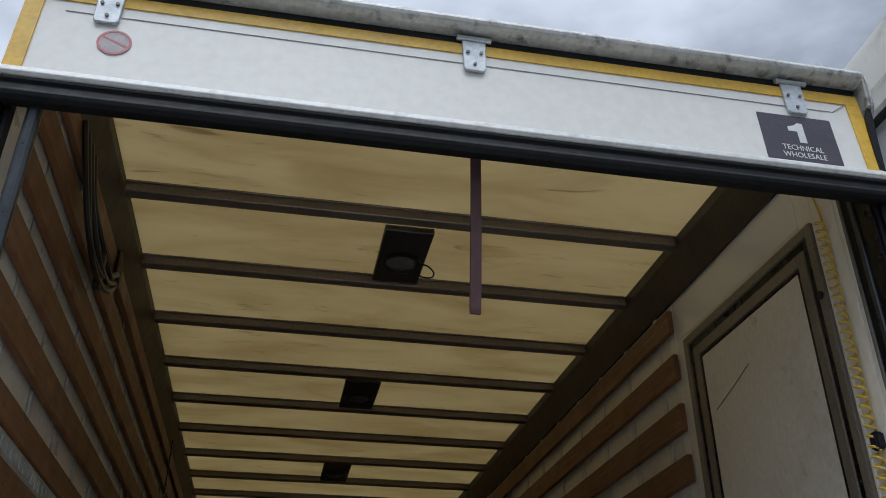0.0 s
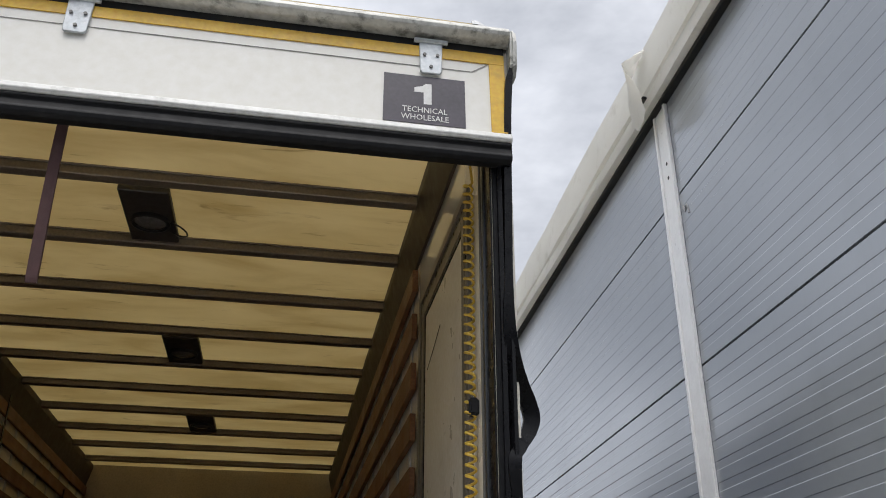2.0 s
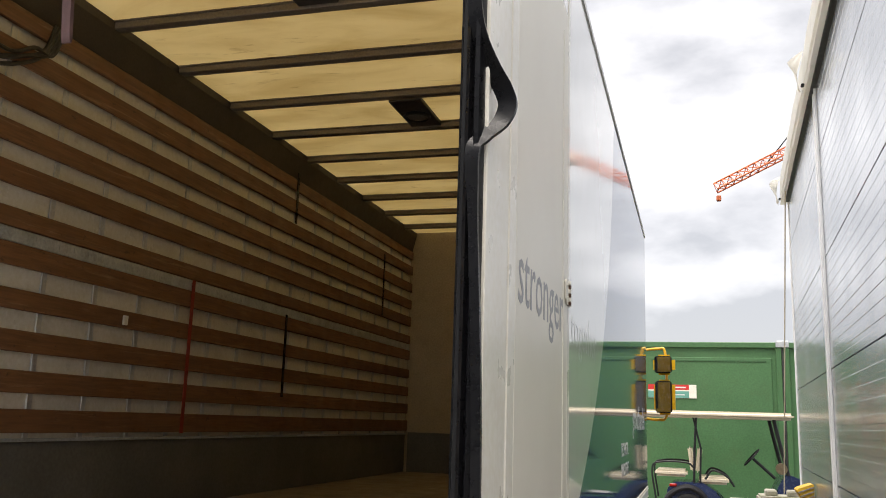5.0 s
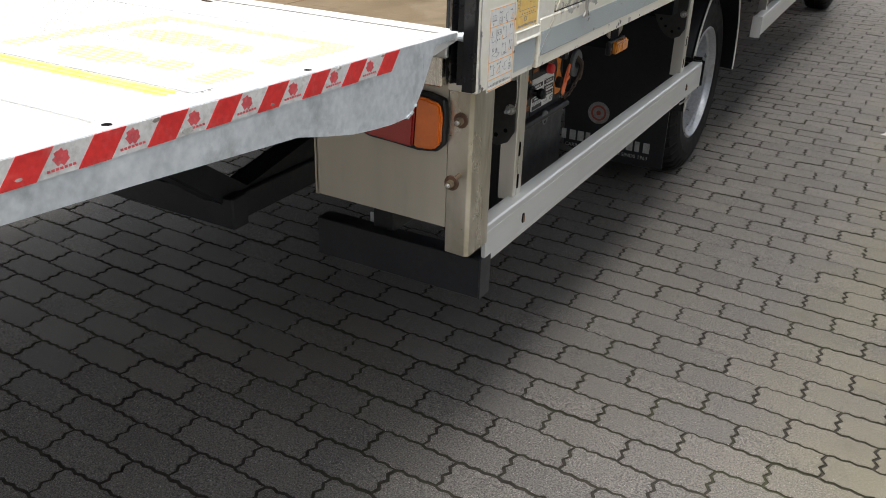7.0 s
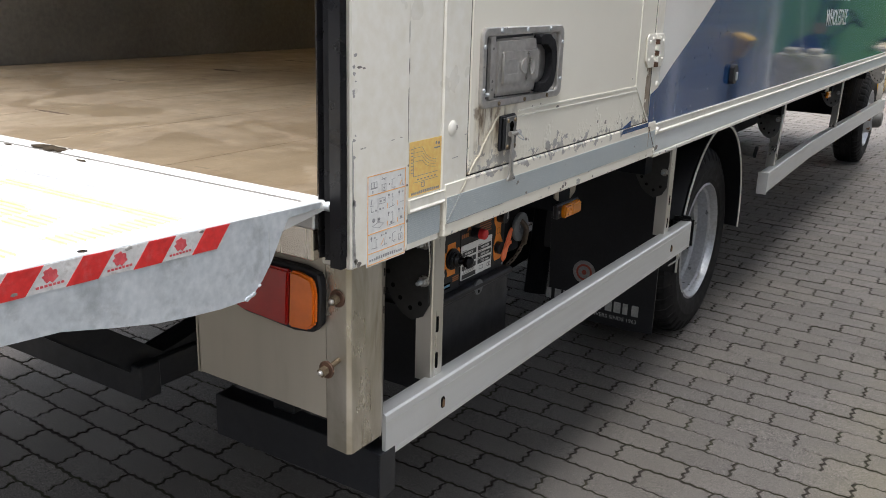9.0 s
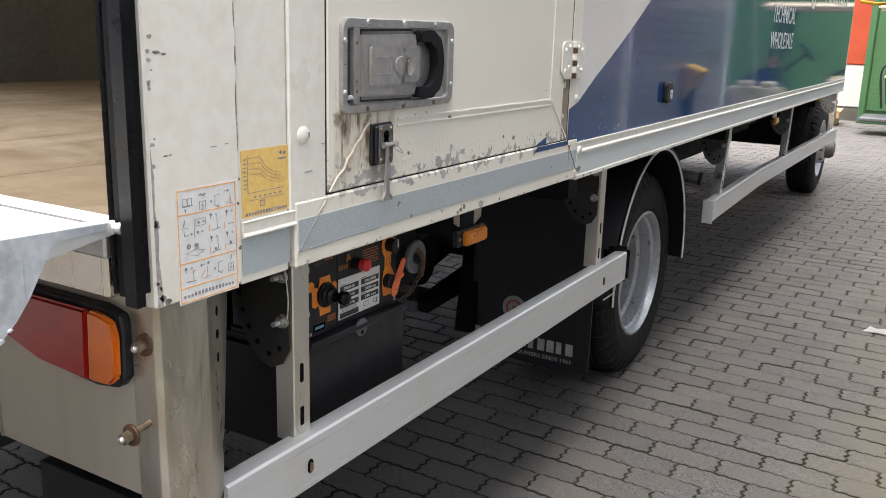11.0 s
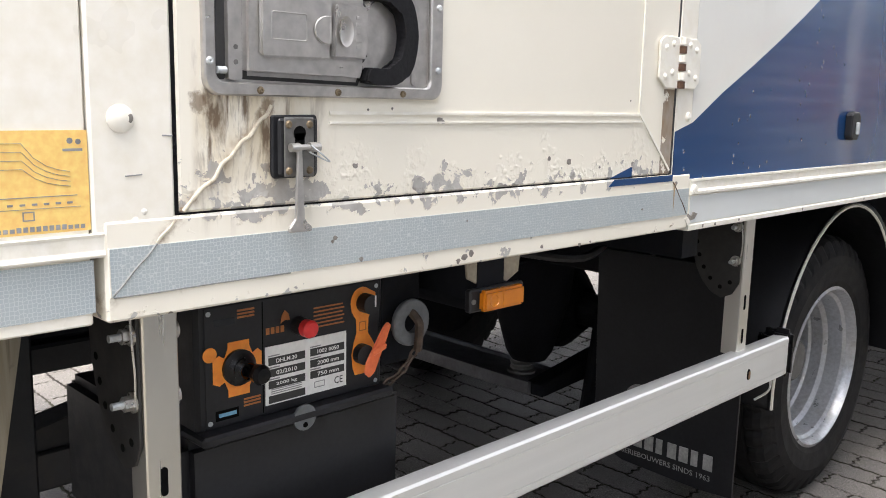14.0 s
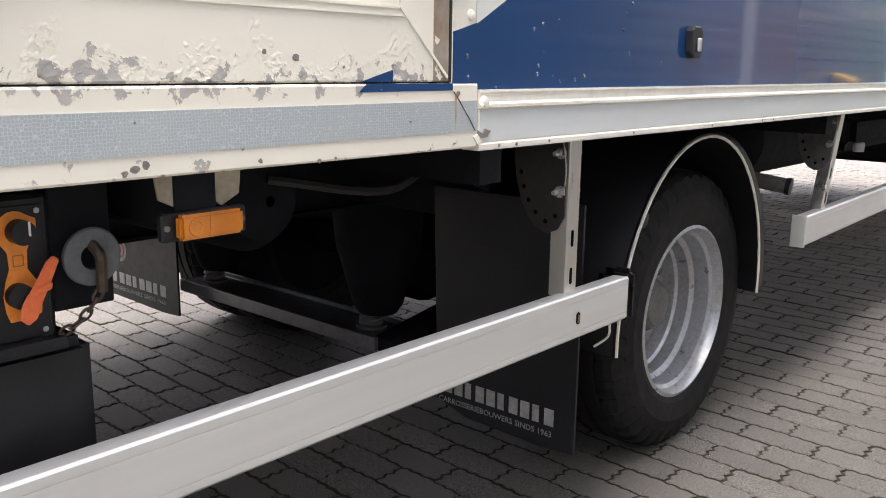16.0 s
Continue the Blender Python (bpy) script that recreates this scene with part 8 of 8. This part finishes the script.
part("wheel_flare", tube(curve_points([(-0.06, GY - 0.01, 0.30), (0.0, GY - 0.015, 0.50), (0.16, GY - 0.02, 0.62), (0.34, GY - 0.02, 0.66), (0.52, GY - 0.02, 0.58), (0.64, GY - 0.015, 0.42), (0.74, GY - 0.01, 0.30), (1.0, GY - 0.01, 0.28), (1.62, GY - 0.01, 0.28)], 5), 0.050, 8), "black_plastic", cart, "dark plastic wheel flare", True)
part("cart_sill", box(0.66, 1.62, GY - 0.01, GY + 1.0, 0.26, 0.34, 0.02), "black_plastic", cart)
part("rear_step", box(-0.50, 0.02, GY + 0.1, GY + 0.9, 0.20, 0.27, 0.02), "ring_grey", cart)
part("rear_lamp", box(0.02, 0.14, GY - 0.012, GY + 0.01, 0.66, 0.71, 0.01), "lens_red", cart)
part("seat", box(-0.22, 0.32, GY + 0.06, GY + 0.94, 0.82, 0.93, 0.04, 3), "cream", cart, "", True)
part("seat", box(0.50, 0.98, GY + 0.06, GY + 0.94, 0.72, 0.84, 0.04, 3), "cream", cart, "", True)
for x0, lean in ((0.37, -0.12), (0.44, 0.12)):
    part("backrest", box(x0, x0 + 0.08, GY + 0.08, GY + 0.92, 0.90, 1.32, 0.035, 3, Matrix.Translation((x0, 0, 0.9)) @ Matrix.Rotation(lean, 4, "Y") @ Matrix.Translation((-x0, 0, -0.9))), "cream", cart, "", True)
part("cart_roof", box(-0.42, 2.02, GY - 0.08, GY + 1.08, 1.805, 1.920, 0.045, 3), "cream", cart, "", True)
for y in (GY + 0.02, GY + 0.98):
    part("roof_post", tube([(0.42, y, 0.74), (0.44, y, 1.30), (0.48, y, 1.85)], 0.02, 8), "black_steel", cart)
    part("roof_post", tube([(0.52, y, 0.74), (0.54, y, 1.30), (0.42, y, 1.85)], 0.016, 8), "black_steel", cart)
    part("windscreen_post", tube([(1.90, y, 0.92), (1.76, y, 1.55), (1.70, y, 1.85)], 0.03, 8), "black_steel", cart)
    part("armrest", tube(curve_points([(-0.20, y, 0.42), (-0.26, y, 0.95), (-0.10, y, 1.06), (0.30, y, 1.06), (0.42, y, 0.98)], 5), 0.016, 7), "black_steel", cart)
    part("armrest", tube(curve_points([(0.60, y, 0.80), (0.72, y, 0.95), (0.95, y, 0.86), (1.06, y, 0.70)], 5), 0.018, 7), "black_steel", cart)
part("steering_column", tube([(1.72, GY + 0.3, 0.85), (1.38, GY + 0.3, 1.16)], 0.025, 8), "black_steel", cart)
wheel_m = Matrix.Translation((1.36, GY + 0.3, 1.18)) @ Matrix.Rotation(radians(-48), 4, "Y")
part("steering_wheel", tube([wheel_m @ Vector((0.17 * math.cos(a), 0.17 * math.sin(a), 0)) for a in (2 * math.pi * k / 24 for k in range(24))], 0.016, 7, True), "black_plastic", cart)
part("cart_lamp", cyl((1.80, GY - 0.02, 1.02), (1.80, GY + 0.10, 1.02), 0.09, 18), "brass", cart)

# concrete block with a rope, yellow ramp piece, pallets and a red crate
block = part("concrete_block", merge(box(1.30, 1.97, 11.55, 12.2, 0.0, 0.72, 0.025, 2), box(1.40, 1.56, 11.7, 12.05, 0.71, 0.80, 0.02), box(1.70, 1.86, 11.7, 12.05, 0.71, 0.80, 0.02)), "concrete", None)
tagged(block, "mossy grey concrete block beside the hall corner", "concrete block")
rope = part("guy_rope", tube([(1.66, 11.85, 0.76), (1.66, 10.9, 2.75), (1.66, 9.9, 4.78)], 0.009, 7), "cream", None)
tagged(rope, "taut rope from the concrete block up to the eave", "rope")
ramp = thing("kerb_ramp", (1.58, 8.4, 0.0), "yellow ribbed kerb ramp on a black stand by the wall", "ramp")
part("ramp_body", prism([(1.46, 1.02), (1.49, 1.045), (1.62, 1.09), (1.645, 1.08), (1.645, 0.74), (1.62, 0.745), (1.57, 0.86)], "y", 8.30, 8.52, 0.008), "yellow", ramp)
for k in range(6):
    part("ramp_rib", prism([(1.482 + 0.020 * k, 1.0 - 0.040 * k), (1.64, 1.062 - 0.044 * k), (1.64, 1.05 - 0.044 * k), (1.488 + 0.020 * k, 0.988 - 0.040 * k)], "y", 8.288, 8.303), "print_grey", ramp)
part("ramp_foot", prism([(1.57, 0.0), (1.64, 0.0), (1.645, 0.78), (1.61, 0.80), (1.575, 0.84)], "y", 8.34, 8.50, 0.005), "black_steel", ramp)


def pallet(x, y, z):
    p = thing("pallet", (x, y, z), "pale wooden pallet lying on the pavers", "pallet", "pallets by the container")
    for i in range(5):
        part("deck_board", box(x - 0.6, x + 0.6, y - 0.40 + i * 0.18, y - 0.30 + i * 0.18, z + 0.10, z + 0.125, 0.003), "pallet", p)
    for i in range(3):
        part("runner", box(x - 0.58 + i * 0.53, x - 0.48 + i * 0.53, y - 0.40, y + 0.42, z, z + 0.10, 0.004), "pallet", p)
    return p


p0 = pallet(-1.55, 15.3, 0.0)
copy_thing(p0, pose(-1.5, 15.33, 0.127, 0, 0, 4))
crate = thing("site_cabin", (-2.0, 21.0, 0), "orange red site cabin with a white base behind the container", "cabin")
part("cabin_wall", box(-3.6, -0.9, 20.0, 23.0, 0.9, 2.6, 0.02), "red_dark", crate)
part("cabin_base", box(-3.6, -0.9, 20.02, 23.0, 0.0, 0.9, 0.02), "white_trim", crate)
part("cabin_roof", box(-3.8, -0.8, 19.9, 23.1, 2.6, 3.1, 0.02), "cart_blue", crate)

# tower crane far off
cr = thing("tower_crane", (13.5, 64.0, 0), "orange lattice tower crane far behind the yard", "crane")


def lattice(a, b, s, n, name):
    a, b = Vector(a), Vector(b)
    d = (b - a).normalized()
    u = d.cross(Vector((0, 1, 0))).normalized() * s
    v = Vector((0, 1, 0)) * s
    bm_ = bmesh.new()
    chords = [u * 0.0 + v, u * 0.0 - v, u]
    for c in chords:
        add_cyl(bm_, a + c, b + c, s * 0.10, 6)
    for i in range(n):
        p, q = a.lerp(b, i / n), a.lerp(b, (i + 1) / n)
        for c0, c1 in ((chords[0], chords[2]), (chords[2], chords[1]), (chords[1], chords[0])):
            add_cyl(bm_, p + c0, q + c1, s * 0.06, 5)
            add_cyl(bm_, p + c0, p + c1, s * 0.05, 5)
    return part(name, bm_, "crane", cr)


lattice((2.5, 64, 19.1), (14.3, 64, 25.0), 0.62, 20, "jib")
lattice((14.3, 64, 0), (14.3, 64, 25.2), 0.8, 24, "mast")
lattice((9.7, 64, 22.8), (10.7, 64, 27.0), 0.28, 8, "back_frame")
part("tie_line", tube([(6.0, 64, 21.0), (10.7, 64, 27.0), (14.3, 64, 25.4)], 0.05, 5), "black_steel", cr)
part("hook_block", box(2.4, 2.75, 63.8, 64.2, 18.3, 18.7, 0.05), "crane", cr)
part("winch_box", box(8.0, 9.0, 63.5, 64.5, 21.7, 22.5, 0.05), "white_trim", cr)

# paper scrap
sc = bmesh.new()
g = [[sc.verts.new((0.60 + 0.13 * i / 4 + 0.03 * j / 3, 3.70 + 0.055 * j / 3 * (1.2 - 0.16 * i) - 0.02 * i / 4, 0.004 + 0.030 * abs(noise.noise((i * 0.8, j * 0.9, 1))))) for j in range(4)] for i in range(5)]
for i in range(4):
    for j in range(3):
        sc.faces.new((g[i][j], g[i + 1][j], g[i + 1][j + 1], g[i][j + 1]))
bmesh.ops.solidify(sc, geom=sc.faces[:], thickness=0.001)
tagged(part("paper_scrap", sc, "paper", None), "crumpled white scrap of paper on the pavers", "litter")

# ---- zigzag pavers: their courses run square to the hall wall ----
PX, PY = 0.2225, 0.1112
TURN = radians(-2.5)
CT, ST = math.cos(TURN), math.sin(TURN)
WAVE = [(0.0, -0.050), (0.075, 0.022), (0.16, -0.030), (0.25, 0.030), (0.335, -0.012), (0.42, 0.034), (0.50, 0.040), (0.575, -0.028), (0.665, 0.024), (0.75, -0.034), (0.84, 0.010), (0.92, -0.040)]


def paver_outline():
    """One stone about its middle: wavy long sides that fit the half-shifted courses above and below, ragged ends."""
    top = [((u - 0.5) * PX, (0.5 + w) * PY) for u, w in WAVE] + [(0.5 * PX, (0.5 + WAVE[0][1]) * PY)]
    low = sorted((((u + 0.5) % 1.0 - 0.5) * PX, (w - 0.5) * PY) for u, w in WAVE)
    low.append((0.5 * PX, low[0][1]))
    ends = [(0.0065, -0.26), (-0.0055, -0.10), (0.0060, 0.08), (-0.0065, 0.24)]
    return low + [(0.5 * PX + ex, ey * PY) for ex, ey in ends] + top[::-1] + [(-0.5 * PX + ex, ey * PY) for ex, ey in ends[::-1]]


def shrink(pts, gap):
    n = len(pts)
    res = []
    for i in range(n):
        p0, p1, p2 = Vector(pts[i - 1]), Vector(pts[i]), Vector(pts[(i + 1) % n])
        d1, d2 = (p1 - p0).normalized(), (p2 - p1).normalized()
        nn = Vector((-(d1 + d2).y, (d1 + d2).x))
        nn = nn.normalized() if nn.length > 1e-6 else Vector((-d1.y, d1.x))
        res.append(p1 + nn * gap)
    return res


OUT = paver_outline()
TOPL, RIML, LOWL = shrink(OUT, 0.0074), shrink(OUT, 0.0047), shrink(OUT, 0.0040)
NV = len(OUT)
V0 = np.array([(p.x, p.y, z) for ring_, z in ((TOPL, 0.0), (RIML, -0.0026), (LOWL, -0.010)) for p in ring_])
F0 = [tuple(range(NV))] + [(NV * (r + 1) + i, NV * (r + 1) + (i + 1) % NV, NV * r + (i + 1) % NV, NV * r + i) for r in (0, 1) for i in range(NV)]
F_MAT = [0] + [0] * NV + [1] * NV
paver = bpy.data.meshes.new("paver")
paver.from_pydata([tuple(v) for v in V0], [], F0)
paver.materials.append(M["brick"])
paver.materials.append(M["joint"])
paver.polygons.foreach_set("material_index", F_MAT)
paver.update()
rng = np.random.default_rng(7)
ROT = np.array(((CT, ST, 0.0), (-ST, CT, 0.0), (0.0, 0.0, 1.0)))
far_v = []
NEAR = (-0.55, 1.30, -0.1, 3.4)
near_count = 0
for row in range(-80, 150):
    v_mid = 0.0612 + row * PY
    for col in range(-46, 26):
        u_mid = -0.0656 + (col + 0.5 + 0.5 * (row % 2)) * PX
        c = np.array((u_mid * CT - v_mid * ST, u_mid * ST + v_mid * CT, 0.0))
        lim = 1.330 + 0.040 * c[1] - 0.02 if -0.16 < c[1] < 10.4 else PAVE[1]
        if not (PAVE[0] < c[0] < lim and PAVE[2] < c[1] < PAVE[3]):
            continue
        dz = rng.normal(0, 0.0009)
        tx, ty = rng.normal(0, 0.010), rng.normal(0, 0.006)
        rz = TURN + rng.normal(0, 0.006)
        if NEAR[0] < c[0] < NEAR[1] and NEAR[2] < c[1] < NEAR[3] and near_count < 300:
            ob = new("paver", paver)
            ob.matrix_world = Matrix.Translation((c[0], c[1], dz)) @ Euler((tx, ty, rz)).to_matrix().to_4x4()
            ob.parent = pavement
            near_count += 1
        else:
            v = V0.copy()
            v[:, 2] += dz + v[:, 1] * tx - v[:, 0] * ty
            far_v.append(v @ ROT + c)
fm = bpy.data.meshes.new("paver_field")
fm.from_pydata(np.concatenate(far_v).tolist(), [], [tuple(i + 3 * NV * k for i in f) for k in range(len(far_v)) for f in F0])
fm.materials.append(M["brick_far"])
fm.materials.append(M["joint"])
fm.polygons.foreach_set("material_index", F_MAT * len(far_v))
field = new("paver_field", fm)
field.parent = pavement
tagged(field, "grey zigzag concrete pavers of the yard", "", "", "stuff")
